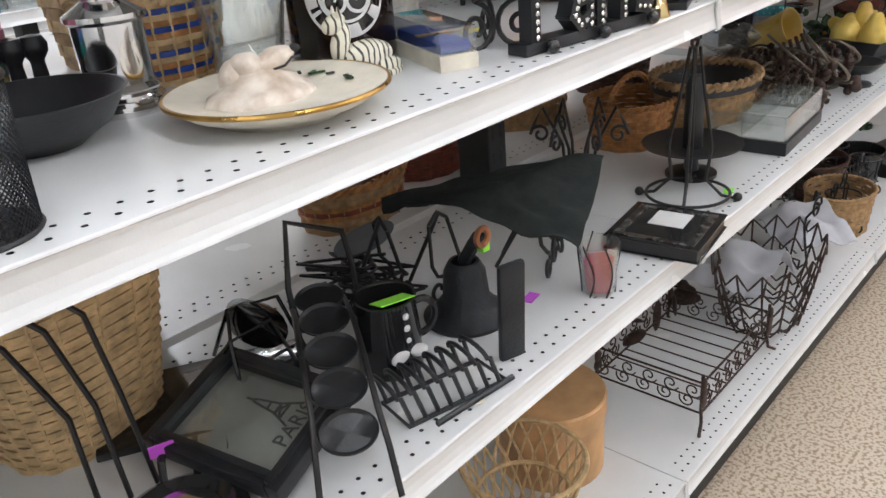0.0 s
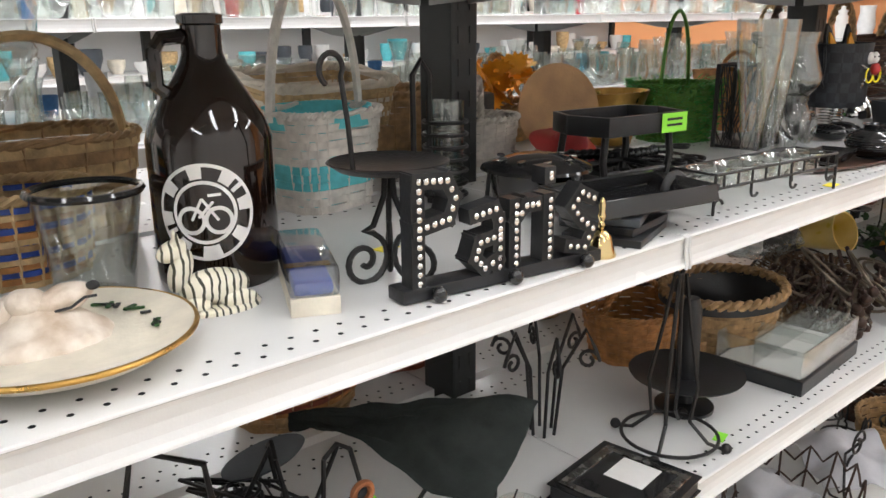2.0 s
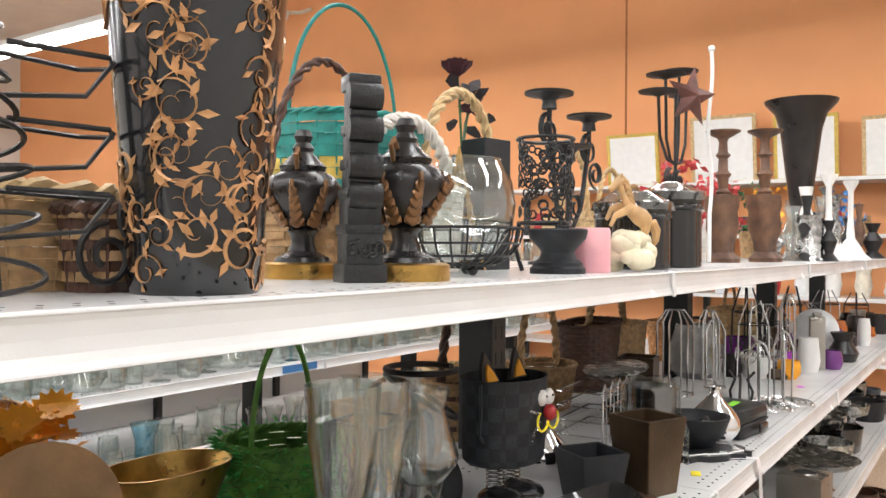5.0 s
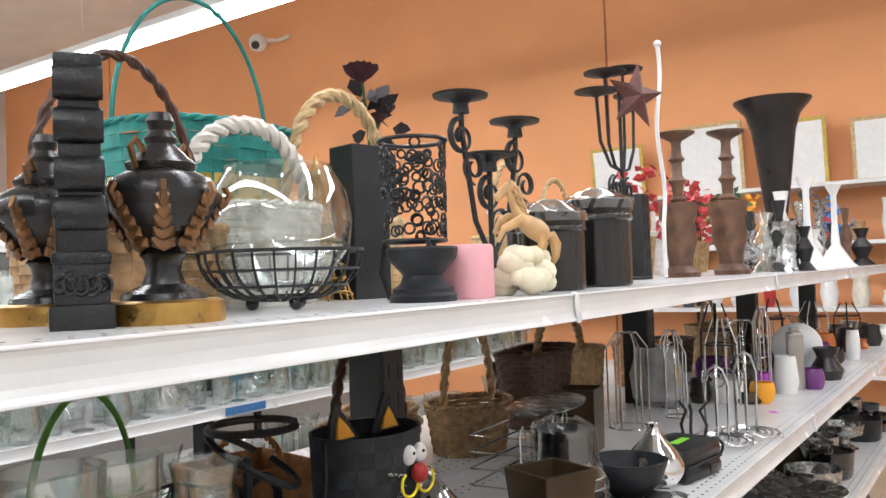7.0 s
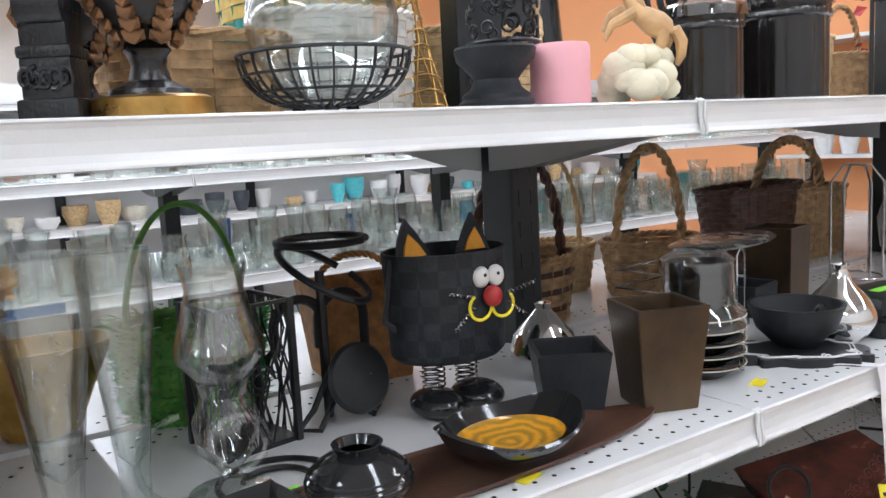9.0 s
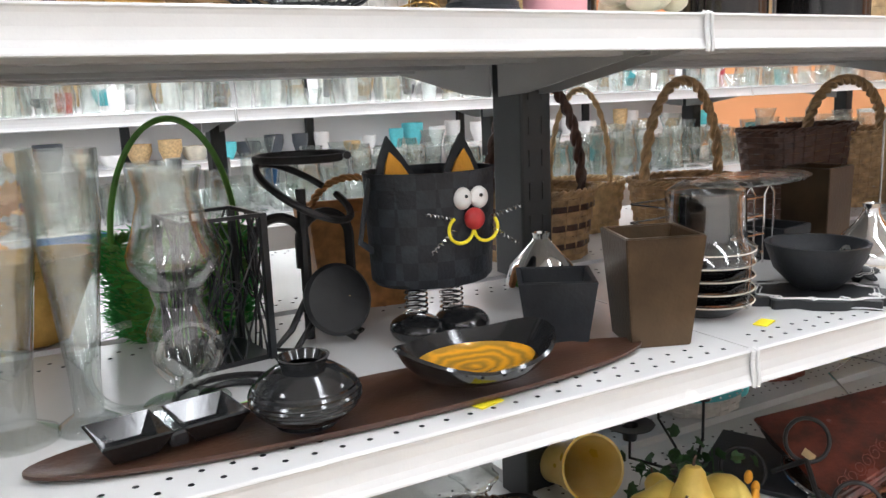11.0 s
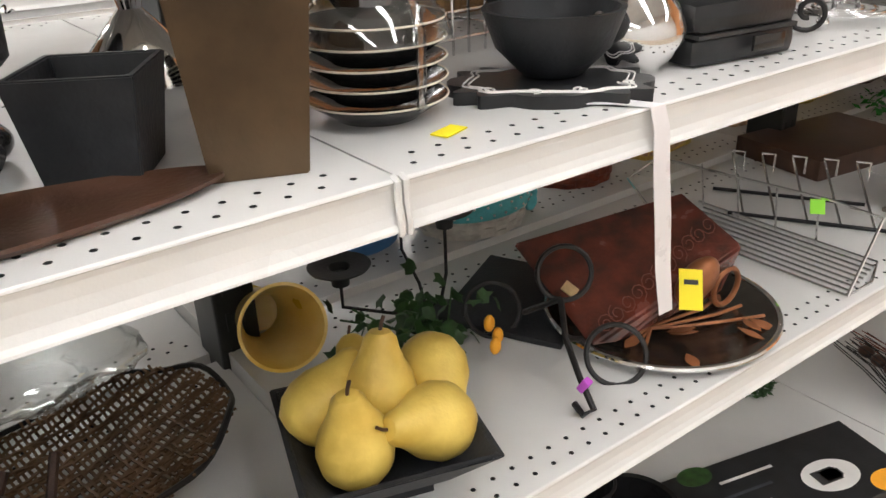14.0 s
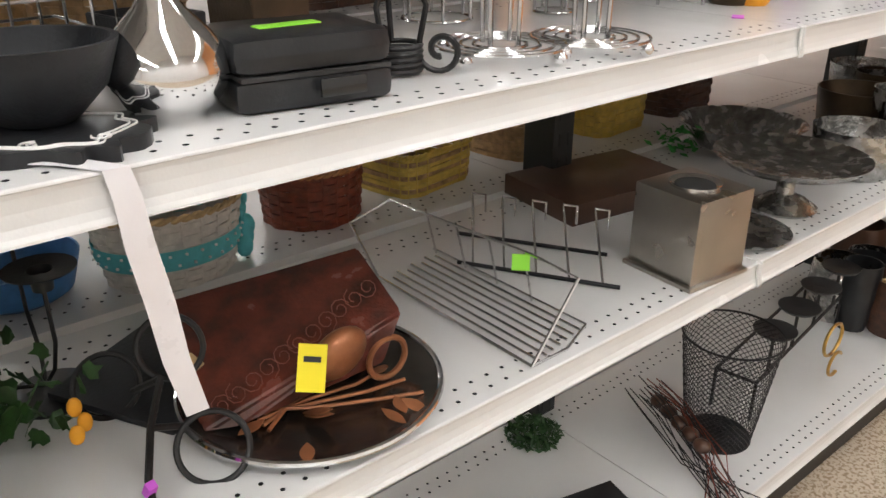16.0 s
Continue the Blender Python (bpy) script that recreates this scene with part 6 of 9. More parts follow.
og = thing("drawer_organizer", "clear acrylic organiser on a black tray", "organizer", at(1.80, 0.125, ZA, 4))
bm = B()
box(bm, (0, 0, 0.014), (0.27, 0.17, 0.028), 0.002)
part("tray", bm, M["black_satin"], og, smooth=False)
bm = B()
box(bm, (0, 0, 0.0285), (0.25, 0.15, 0.002))
part("floor_panel", bm, M["white"], og, smooth=False)
for x, y, sx, sy in ((0, -0.08, 0.26, 0.003), (0, 0.08, 0.26, 0.003), (-0.13, 0, 0.003, 0.157), (0.13, 0, 0.003, 0.157), (-0.03, 0, 0.003, 0.157), (0.05, 0, 0.003, 0.157), (0, 0.01, 0.254, 0.003)):
    bm = B()
    box(bm, (x, y, 0.056), (sx, sy, 0.05))
    part("divider", bm, M["film"], og, smooth=False)

# baskets on the far half of the lower shelf
basket("two-tone woven tray basket in brown and orange", at(0.99, 0.60, ZA, 8), 0.11, 0.08, 0.085, 1.15, 9, 22, ("cane", "cane_orange", "cane_red"), pattern=(0, 0, 0, 1, 2, 1, 0, 0, 0), rim_mat="cane_orange", rim=0.008)
basket("red-brown oval willow basket", at(1.26, 0.66, ZA), 0.1, 0.08, 0.11, 1.2, 11, 22, ("cane_red",))
basket("orange-brown round basket in clear wrap", at(1.62, 0.36, ZA), 0.085, 0.075, 0.1, 1.25, 11, 22, ("cane_orange",), handle=(0.09, 0.06, 0.003, 0.004))
basket("brown oval basket on the far shelf", at(1.66, 0.68, ZA), 0.12, 0.09, 0.12, 1.15, 10, 22, ("cane",))
basket("dark brown willow basket with a pale rim", at(2.05, 0.66, ZA), 0.12, 0.09, 0.11, 1.15, 10, 22, ("cane_dark",), rim_mat="cane")
# glossy wire and glass clutter near the post
for k in range(6):
    a = 60 * k
    bm = B()
    tube(bm, [(0, 0, 0.002), (0.01, 0, 0.12), (0.045, 0, 0.19), (0.06, 0, 0.16)] + spiral((0.05, 0, 0.14), 0.018, 0.005, 1.2, 14), 0.003, 6)
    solo("iron_branch", bm, M["black_iron"], "curled black iron branch with drooping end", "ironwork", at(1.24 + 0.02 * math.cos(k), 0.25 + 0.02 * math.sin(k), ZA, a), "iron branches")

# dark berry wreath pieces
def berry_spray(m, label, s=1.0, seed=3):
    g = thing("berry_spray", label, "garland", m)
    random.seed(seed)
    bm = B()
    tips = []
    for k in range(16):
        p = Vector((random.uniform(-0.07, 0.07), random.uniform(-0.04, 0.04), 0.002)) * s
        pts = [p]
        for q in range(4):
            p = p + Vector((random.uniform(-0.025, 0.025), random.uniform(-0.02, 0.02), random.uniform(0.015, 0.03))) * s
            pts.append(p)
            tips.append(p)
        tube(bm, pts, 0.0022 * s, 5)
    part("twigs", bm, M["rust_iron"], g)
    bm = B()
    for p in tips:
        bmesh.ops.create_icosphere(bm, subdivisions=1, radius=random.uniform(0.004, 0.008) * s, matrix=Matrix.Translation(p))
    part("berries", bm, M["rust_iron"], g, "dark rusty berries")


berry_spray(at(2.06, 0.13, ZA), "rust-brown metal berry and leaf ornament", 1.1, 3)
berry_spray(at(2.0, 0.21, ZA), "rust-brown twig ornament with berries", 1.25, 5)
basket("brown willow basket with a black lining", at(1.80, 0.27, ZA), 0.11, 0.09, 0.12, 1.25, 12, 24, ("cane",), liner="black_satin", rim=0.011)
# tangle of grey-brown wire scrolls
wl = thing("wire_candelabrum", "tangled bronze-grey wire candelabrum lying on the shelf", "candelabrum", at(2.10, 0.17, ZA))
random.seed(31)
for k in range(15):
    bm = B()
    c = Vector((random.uniform(-0.11, 0.07), random.uniform(-0.05, 0.1), random.uniform(0.03, 0.1)))
    r = random.uniform(0.03, 0.075)
    tl = pose(0, 0, 0, random.uniform(-60, 60), random.uniform(-40, 40), random.uniform(0, 180))
    tube(bm, [c + tl @ q for q in spiral((0, 0, 0), r, r * 0.4, random.uniform(0.8, 1.4), 26, "xy", random.uniform(0, 360))], 0.0036, 6)
    part("scroll", bm, mat("bronze_wire", (0.2, 0.165, 0.125), 0.4, metal=0.6, var=0.4) if k == 0 else bpy.data.materials["bronze_wire"], wl)
for k in range(4):
    bm = B()
    tube(bm, [(-0.08 + 0.05 * k, -0.02, 0.001), (-0.07 + 0.05 * k, 0.0, 0.1), (-0.02 + 0.04 * k, 0.03, 0.14)], 0.0045, 6)
    part("stem", bm, M["rust_iron"], wl)
bm = B()
box(bm, (-0.12, 0.06, 0.05), (0.03, 0.001, 0.03), 0, pose(0, 0, 0, 10, 10, 20))
part("price_tag", bm, M["tag_yellow"], wl, "yellow paper tag", smooth=False)

# leaf-shaped mesh tray, woven wire
mt = thing("mesh_tray", "dark bronze woven wire tray with a wavy rim", "tray", at(2.235, 0.31, ZA + 0.01, 12) @ Matrix.Diagonal((1.25, 1.3, 1, 1)))
def leaf_z(x, y):
    return 0.006 + 3.2 * (x * x * 0.6 + y * y) + 0.012 * math.sin(16 * x)
for d in range(2):
    bm = B()
    for k in range(44):
        t = -0.12 + 0.24 * k / 43 if d else -0.085 + 0.17 * k / 43
        half = (0.09 if d else 0.125) * math.sqrt(max(0.05, 1 - (t / (0.13 if d else 0.092)) ** 2))
        pts = []
        for i in range(25):
            s = -half + 2 * half * i / 24
            x, y = (t, s) if d else (s, t)
            pts.append((x, y + 0.006 * math.sin(40 * x + 1.4 * k), leaf_z(x, y) + 0.001 * (1 if (i + k) % 2 else -1)))
        tube(bm, pts, 0.0017, 4)
    part("wire_weave", bm, mat("bronze_weave", (0.2, 0.12, 0.065), 0.35, metal=0.6, var=0.5, scale=40), mt)
bm = B()
tube(bm, [(0.128 * math.cos(a), 0.094 * math.sin(a), leaf_z(0.128 * math.cos(a), 0.094 * math.sin(a)) + 0.006 * math.sin(7 * a)) for a in [2 * math.pi * i / 60 for i in range(60)]], 0.003, 6, closed=True)
part("rim", bm, M["black_iron"], mt)
bm = B()
bmesh.ops.create_icosphere(bm, subdivisions=4, radius=1, matrix=Matrix.Diagonal((0.13, 0.07, 0.035, 1)))
for v in bm.verts:
    v.co *= 1 + 0.3 * noise.noise(v.co * 22) + 0.12 * noise.noise(v.co * 60)
    v.co.z += 0.04
solo("plastic_bag", bm, M["film"], "crumpled clear plastic bag", "bag", at(2.20, 0.40, ZA + 0.075))

bc = thing("candle_cup", "wide black iron candle cup on a low foot", "candle holder", at(2.29, 0.082, ZA))
bm = B()
lathe(bm, [(0.0005, 0), (0.04, 0), (0.04, 0.005), (0.012, 0.01), (0.012, 0.03), (0.04, 0.036), (0.06, 0.055), (0.064, 0.062), (0.061, 0.062), (0.038, 0.041), (0.0005, 0.037)], 40)
part("cup", bm, M["black_satin"], bc)
bm = B()
bmesh.ops.create_cone(bm, segments=8, radius1=0.0014, radius2=0.0003, depth=0.016, cap_ends=True, matrix=Matrix.Translation((0, 0, 0.045)))
part("spike", bm, M["steel_wire"], bc)

# square footed dish of pears
pd = thing("footed_dish", "square black wooden dish on a square foot", "dish", at(2.472, 0.115, ZA2, -17) @ Matrix.Diagonal((0.95, 0.95, 0.95, 1)))
bm = B()
o = [[bm.verts.new((sx * w, sy * w, z)) for sx, sy in ((-1, -1), (1, -1), (1, 1), (-1, 1))] for w, z in ((0.055, 0.02), (0.1, 0.072), (0.093, 0.073), (0.05, 0.03))]
for a, b in zip(o, o[1:]):
    for i in range(4):
        bm.faces.new((a[i], a[(i + 1) % 4], b[(i + 1) % 4], b[i]))
bm.faces.new(o[0][::-1]), bm.faces.new(o[-1])
bmesh.ops.bevel(bm, geom=bm.edges[:], offset=0.0015, segments=2, affect="EDGES")
part("bowl", bm, M["black_matt"], pd, smooth=False)
bm = B()
box(bm, (0, 0, 0.01), (0.085, 0.085, 0.021), 0.001)
part("foot", bm, M["black_matt"], pd, smooth=False)


def pear(m):
    g = thing("pear", "ripe yellow artificial pear in the black dish", "fruit", m, "pears in the dish")
    bm = B()
    lathe(bm, [(0.0005, -0.036), (0.012, -0.037), (0.026, -0.031), (0.035, -0.016), (0.0365, 0.0), (0.032, 0.018), (0.023, 0.034), (0.018, 0.046), (0.0155, 0.056), (0.01, 0.063), (0.0005, 0.0645)], 28, wob=lambda a, z: 1 + 0.03 * math.sin(2 * a + z * 30))
    part("flesh", bm, M["yellow_pear"], g)
    bm = B()
    tube(bm, [(0, 0, 0.062), (0.001, 0, 0.07), (0.004, 0.001, 0.078)], 0.0018, 6)
    part("stem", bm, M["wood_dark"], g, "brown stem")


for px, py, pz, rx, ry in ((-0.034, -0.036, 0.074, 8, -4), (-0.054, 0.034, 0.08, -18, 52), (0.008, 0.02, 0.09, -8, 6), (0.074, 0.044, 0.084, 100, 0), (0.052, -0.028, 0.074, 24, -66), (0.0, 0.062, 0.066, -60, 0)):
    pear(at(2.472, 0.115, ZA2, -17) @ Matrix.Diagonal((0.95, 0.95, 0.95, 1)) @ pose(px, py, pz + 0.003, rx, ry, 0) @ Matrix.Diagonal((1.1, 1.1, 1.08, 1)))

yc = thing("toppled_cup", "yellow and cream footed cup lying on its side", "cup", at(2.485, 0.40, ZA2 + 0.052, -10, 70, 0) @ Matrix.Diagonal((0.98, 0.98, 1.4, 1)))
bm = B()
lathe(bm, hollow([(0.03, -0.06), (0.034, -0.055), (0.036, 0.0), (0.052, 0.06), (0.054, 0.064)], 0.004), 40)
part("cup_body", bm, mat("yellow_cream_glaze", (0.82, 0.66, 0.3), 0.3, var=0.3, scale=9, sub=(0.72, 0.45, 0.02)), yc)
bm = B()
lathe(bm, [(0.0005, -0.09), (0.03, -0.09), (0.034, -0.085), (0.016, -0.075), (0.016, -0.06), (0.0005, -0.058)], 28)
part("foot", bm, M["yellow_cup"], yc)
# ivy sprig with yellow buds
iv = thing("ivy_sprig", "dark green silk ivy sprig with yellow buds", "plant", at(2.618, 0.264, ZA2))
random.seed(9)
bm = B()
for k in range(90):
    c = Vector((random.gauss(0, 0.045), random.gauss(0, 0.04), random.uniform(0.006, 0.085)))
    tl = pose(0, 0, 0, random.uniform(-70, 70), random.uniform(-70, 70), random.uniform(0, 360))
    q = [(0, -0.011, 0), (0.009, -0.006, 0.002), (0.012, 0.003, 0), (0.004, 0.006, 0), (0, 0.014, -0.002), (-0.004, 0.006, 0), (-0.012, 0.003, 0), (-0.009, -0.006, 0.002)]
    bm.faces.new([bm.verts.new(c + tl @ Vector(v)) for v in q])
part("leaves", bm, M["leaf_green"], iv, smooth=False)
bm = B()
for k in range(6):
    bm = B()
    tube(bm, [(0, 0, 0.002), (random.uniform(-0.05, 0.05), random.uniform(-0.04, 0.04), 0.04), (random.uniform(-0.08, 0.08), random.uniform(-0.06, 0.06), 0.07)], 0.0014, 5)
    part("stem", bm, M["leaf_green"], iv)
for x, y, z in ((-0.085, -0.03, 0.03), (0.075, -0.05, 0.05), (0.08, -0.06, 0.035), (0.068, -0.07, 0.03), (-0.09, -0.02, 0.05)):
    bm = B()
    bmesh.ops.create_icosphere(bm, subdivisions=2, radius=1, matrix=Matrix.Translation((x, y, z)) @ Matrix.Diagonal((0.008, 0.006, 0.012, 1)))
    part("bud", bm, M["orange_bright"], iv, "yellow-orange bud")

# candle cups on tall wires
wc = thing("wire_candle_holder", "black wire candle holder with three drip cups", "candle holder", at(2.70, 0.334, ZA2, 8))
for k, (x, y, h) in enumerate(((-0.14, 0.02, 0.12), (0.01, -0.01, 0.155), (0.02, 0.09, 0.185))):
    bm = B()
    tube(bm, [(0, 0.02, 0.004), (x * 0.5, y * 0.5, 0.035), (x, y, 0.07), (x, y, h)], 0.0025, 6)
    part("wire_arm", bm, M["black_iron"], wc)
    bm = B()
    lathe(bm, [(0.0005, h - 0.018), (0.011, h - 0.018), (0.013, h), (0.038, h + 0.006), (0.039, h + 0.008), (0.014, h + 0.006), (0.012, h - 0.004), (0.0005, h - 0.006)], 30, Matrix.Translation((x, y, 0)))
    part("drip_cup", bm, M["black_satin"], wc)
bm = B()
lathe(bm, [(0.0005, 0), (0.05, 0), (0.05, 0.004), (0.0005, 0.005)], 30)
part("base", bm, M["black_satin"], wc)
bt = thing("dark_platter", "square black slate platter with a small label", "platter", at(2.818, 0.294, ZA2, 30))
bm = B()
box(bm, (0, 0, 0.007), (0.2, 0.17, 0.009), 0.002, pose(0, 0, 0, 3, 0, 0))
part("slab", bm, M["black_matt"], bt)
bm = B()
box(bm, (-0.02, -0.06, 0.0105), (0.035, 0.018, 0.002), 0, pose(0, 0, 0, 3, 0, 0))
part("label", bm, M["pewter"], bt, "small grey label")
turned("blue_bowl", "bright blue plastic bowl on the far shelf", "bowl", at(2.738, 0.624, ZA2), [(0.06, 0), (0.075, 0.01), (0.09, 0.06)], "cane_blue", 32, 0.003)

wb = basket("white wicker basket with a turquoise polka-dot sash", at(2.945, 0.57, ZA2, 0), 0.095, 0.08, 0.115, 1.2, 12, 24, ("cane_white", "cane_light"), pattern=(0,) * 12, rim_mat="cane_light")
bm = B()
lathe(bm, [(1.06, 0.035), (1.1, 0.045), (1.115, 0.06), (1.12, 0.068)], 48, Matrix.Diagonal((0.1, 0.084, 1, 1)), close=False)
for i in range(6):
    bmesh.ops.create_icosphere(bm, subdivisions=2, radius=1, matrix=Matrix.Translation((0.105 + 0.006 * (i % 3), -0.035 + 0.006 * i, 0.02 + 0.014 * i)) @ Matrix.Diagonal((0.014, 0.012, 0.02, 1)))
part("sash", bm, M["cloth_blue"], wb, "turquoise polka-dot cloth sash")
dots = B()
for i in range(60):
    a = 2 * math.pi * i / 60
    z = 0.044 if i % 2 else 0.06
    r = 1.11 if i % 2 else 1.13
    bmesh.ops.create_icosphere(dots, subdivisions=1, radius=0.0026, matrix=Matrix.Translation((0.1 * r * math.cos(a), 0.084 * r * math.sin(a), z)))
part("dots", dots, M["white"], wb)
basket("red-brown woven round cane basket", at(3.228, 0.624, ZA2, 0), 0.085, 0.08, 0.1, 1.1, 11, 22, ("cane_red",), rim_mat="cane_orange")
basket("golden straw square basket", at(3.478, 0.664, ZA2, 10), 0.1, 0.09, 0.08, 1.05, 9, 20, ("cane_yellow", "cane"), p=5, pattern=(0, 1, 0))
basket("tan straw square basket with lid", at(3.798, 0.684, ZA2, 10), 0.1, 0.09, 0.12, 1.05, 11, 20, ("cane", "cane_light"), p=5)
basket("golden square basket beside the tan one", at(4.068, 0.684, ZA2, 5), 0.1, 0.09, 0.14, 1.05, 11, 20, ("cane_yellow",), p=5)
basket("dark cane square basket", at(4.348, 0.684, ZA2, 5), 0.1, 0.09, 0.13, 1.05, 11, 20, ("cane_dark",), p=5)

# oval tray with copper leaves
rt = thing("round_tray", "round pewter tray with a rolled rim", "tray", at(2.934, 0.148, ZA2, 0))
bm = B()
lathe(bm, [(0.0005, 0.001), (0.112, 0.001), (0.126, 0.006), (0.148, 0.013), (0.148, 0.015), (0.126, 0.0095), (0.11, 0.004), (0.0005, 0.004)], 64)
part("dish", bm, mat("dark_pewter", (0.17, 0.155, 0.14), 0.16, metal=0.9, var=0.5, scale=20), rt)
bm = B()
tube(bm, arc((0, 0, 0.0145), 0.151, 0, 354, 64, "xy"), 0.0042, 8, closed=True)
part("rim", bm, M["chrome"], rt, "bright rolled rim")
lf = thing("leaf_ornament", "copper leaf spray lying on the tray", "ornament", at(2.941, 0.118, ZA2 + 0.006))
random.seed(44)
bm = B()
for k in range(5):
    bm = B()
    tube(bm, [(-0.09, 0.03 - 0.03 * k * 0.4, 0.004), (-0.03, -0.02 + 0.01 * k, 0.008), (0.03, -0.05 + 0.02 * k, 0.008), (0.08, -0.07 + 0.035 * k, 0.006)], 0.0025, 5)
    part("stem", bm, M["copper"], lf)
for k in range(16):
    a, r = random.uniform(0, 6.28), random.uniform(0.04, 0.115)
    c = Vector((r * math.cos(a), r * math.sin(a), 0.008 + 0.004 * random.random()))
    tl = pose(0, 0, 0, random.uniform(-14, 14), random.uniform(-14, 14), random.uniform(0, 360))
    bm = B()
    sheet(bm, [c + tl @ Vector((0.008 * math.sin(t) * (1 if s else -1), -0.018 + 0.036 * t / math.pi, 0)) for s, seq in ((1, [math.pi * i / 7 for i in range(8)]), (0, [math.pi * i / 7 for i in range(6, 0, -1)])) for t in seq], 0.001)
    part("leaf", bm, M["copper"], lf)
ring_ = B()
tube(ring_, arc((0.07, -0.015, 0.03), 0.026, 0, 350, 28, "xz"), 0.004, 7, closed=True)
part("curl", ring_, M["copper"], lf)

# triangular leather box lying on the tray
cl = thing("leather_box", "red-brown embossed leather box lying tilted in clear wrap", "box", at(2.924, 0.192, ZA2 + 0.006))
bm = B()
for q in ((-0.132, -0.056, 0.008), (-0.1, 0.13, 0.075), (0.128, 0.026, 0.122), (0.106, -0.096, 0.088), (-0.05, 0.13, 0.012), (0.135, 0.05, 0.03), (0.085, -0.085, 0.02), (-0.095, -0.07, 0.006)):
    bm.verts.new(q)
bmesh.ops.convex_hull(bm, input=bm.verts[:])
bmesh.ops.bevel(bm, geom=bm.edges[:], offset=0.0035, segments=2, affect="EDGES")
part("body", bm, M["leather_red"], cl, smooth=False)
for k in range(11):
    f = (k + 0.6) / 11.5
    q = Vector((-0.118, -0.055, 0.026)).lerp(Vector((0.108, -0.048, 0.112)), f)
    bm = B()
    tube(bm, [q + pose(0, 0, 0, -42, -18, 2) @ p_ for p_ in spiral((0, 0, 0), 0.013, 0.004, 1.4, 12, "xz", 90 * k)], 0.0007, 4)
    part("emboss", bm, M["cane_red"], cl, "embossed gilt scroll")
tag(cl, "tag_yellow", 0.03, 0.05, pose(-0.03, -0.118, 0.078, -34, 8, -32), 1)
bm = B()
bmesh.ops.create_icosphere(bm, subdivisions=3, radius=1, matrix=Matrix.Translation((0.02, -0.09, 0.062)) @ pose(0, 0, 0, 20, -20, 0) @ Matrix.Diagonal((0.038, 0.02, 0.034, 1)))
part("clasp", bm, M["copper"], cl, "rounded copper clasp")
bm = B()
box(bm, (-0.108, 0.008, 0.054), (0.018, 0.02, 0.002), 0, pose(0, 0, 0, 32, -12, 20))
part("old_sticker", bm, M["cane_light"], cl, "old paper sticker")

# ring handles of an iron holder
rh = thing("ring_holder", "black iron holder with round ring feet", "candle holder", at(2.745, 0.15, ZA2))
for x, y, z, r, rx in ((0.04, -0.06, 0.028, 0.036, 58), (-0.005, 0.115, 0.03, 0.036, 52), (0.045, 0.035, 0.098, 0.034, 72)):
    bm = B()
    tube(bm, [Vector((x, y, z)) + pose(0, 0, 0, rx - 90, 0, -32) @ q for q in arc((0, 0, 0), r, 0, 350, 32)], 0.0034, 7, closed=True)
    part("ring", bm, M["black_iron"], rh)
bm = B()
tube(bm, [(0.025, 0.02, 0.075), (-0.005, -0.02, 0.05), (-0.03, -0.07, 0.03), (-0.038, -0.1, 0.008), (-0.052, -0.098, 0.006), (-0.048, -0.08, 0.01)], 0.004, 7)
tube(bm, [(-0.005, -0.02, 0.05), (0.03, -0.01, 0.03), (0.045, -0.03, 0.008)], 0.004, 7)
tube(bm, [(0.025, 0.02, 0.075), (0.01, 0.07, 0.04)], 0.004, 7)
part("arm", bm, M["black_iron"], rh)
bm = B()
box(bm, (-0.033, -0.08, 0.028), (0.01, 0.009, 0.018), 0.001, pose(0, 0, 0, 30, 0, 10))
part("price_tag", bm, M["tag_purple"], rh, "purple tag")

# chrome wire dish rack
RF, RB, RD = Vector((3.164, 0.014, 0.004)), Vector((3.293, 0.04, 0.004)), Vector((0.0, 0.32, 0))
dr = thing("wire_rack", "chrome wire folding plate rack with a green tag", "rack", at(0, 0, ZA2))
for k in range(9):
    bm = B()
    q = RF.lerp(RB, k / 8)
    tube(bm, [q, q + RD * (0.97 - 0.03 * (k % 2))], 0.002, 6)
    part("bar", bm, M["steel_wire"], dr)
TOP = RF.lerp(RB, 0.72) + Vector((0.0, -0.004, 0.085))
bm = B()
tube(bm, [RF + RD, RF, RF.lerp(RB, 0.5) - Vector((0.0, 0.012, 0)), RB, RB + RD], 0.0026, 6)
tube(bm, [RF, TOP, TOP + RD * 0.25 + Vector((0, 0, 0.004)), TOP + RD * 1.25 - Vector((0, 0, 0.012)), TOP + RD * 1.3 - Vector((0.08, 0.02, 0.03)), RF + RD], 0.0026, 6)
part("frame", bm, M["chrome"], dr)
for k in range(4):
    bm = B()
    q = TOP + RD * (0.3 + 0.22 * k)
    tube(bm, [q, RF.lerp(RB, 0.95) + RD * (0.3 + 0.22 * k)], 0.0018, 6)
    part("strut", bm, M["steel_wire"], dr)
bm = B()
box(bm, TOP + RD * 0.3 + Vector((-0.01, -0.004, -0.008)), (0.026, 0.001, 0.022), 0, pose(0, 0, 0, -25, 10, -25))
part("price_tag", bm, M["tag_green"], dr, "green tag", smooth=False)

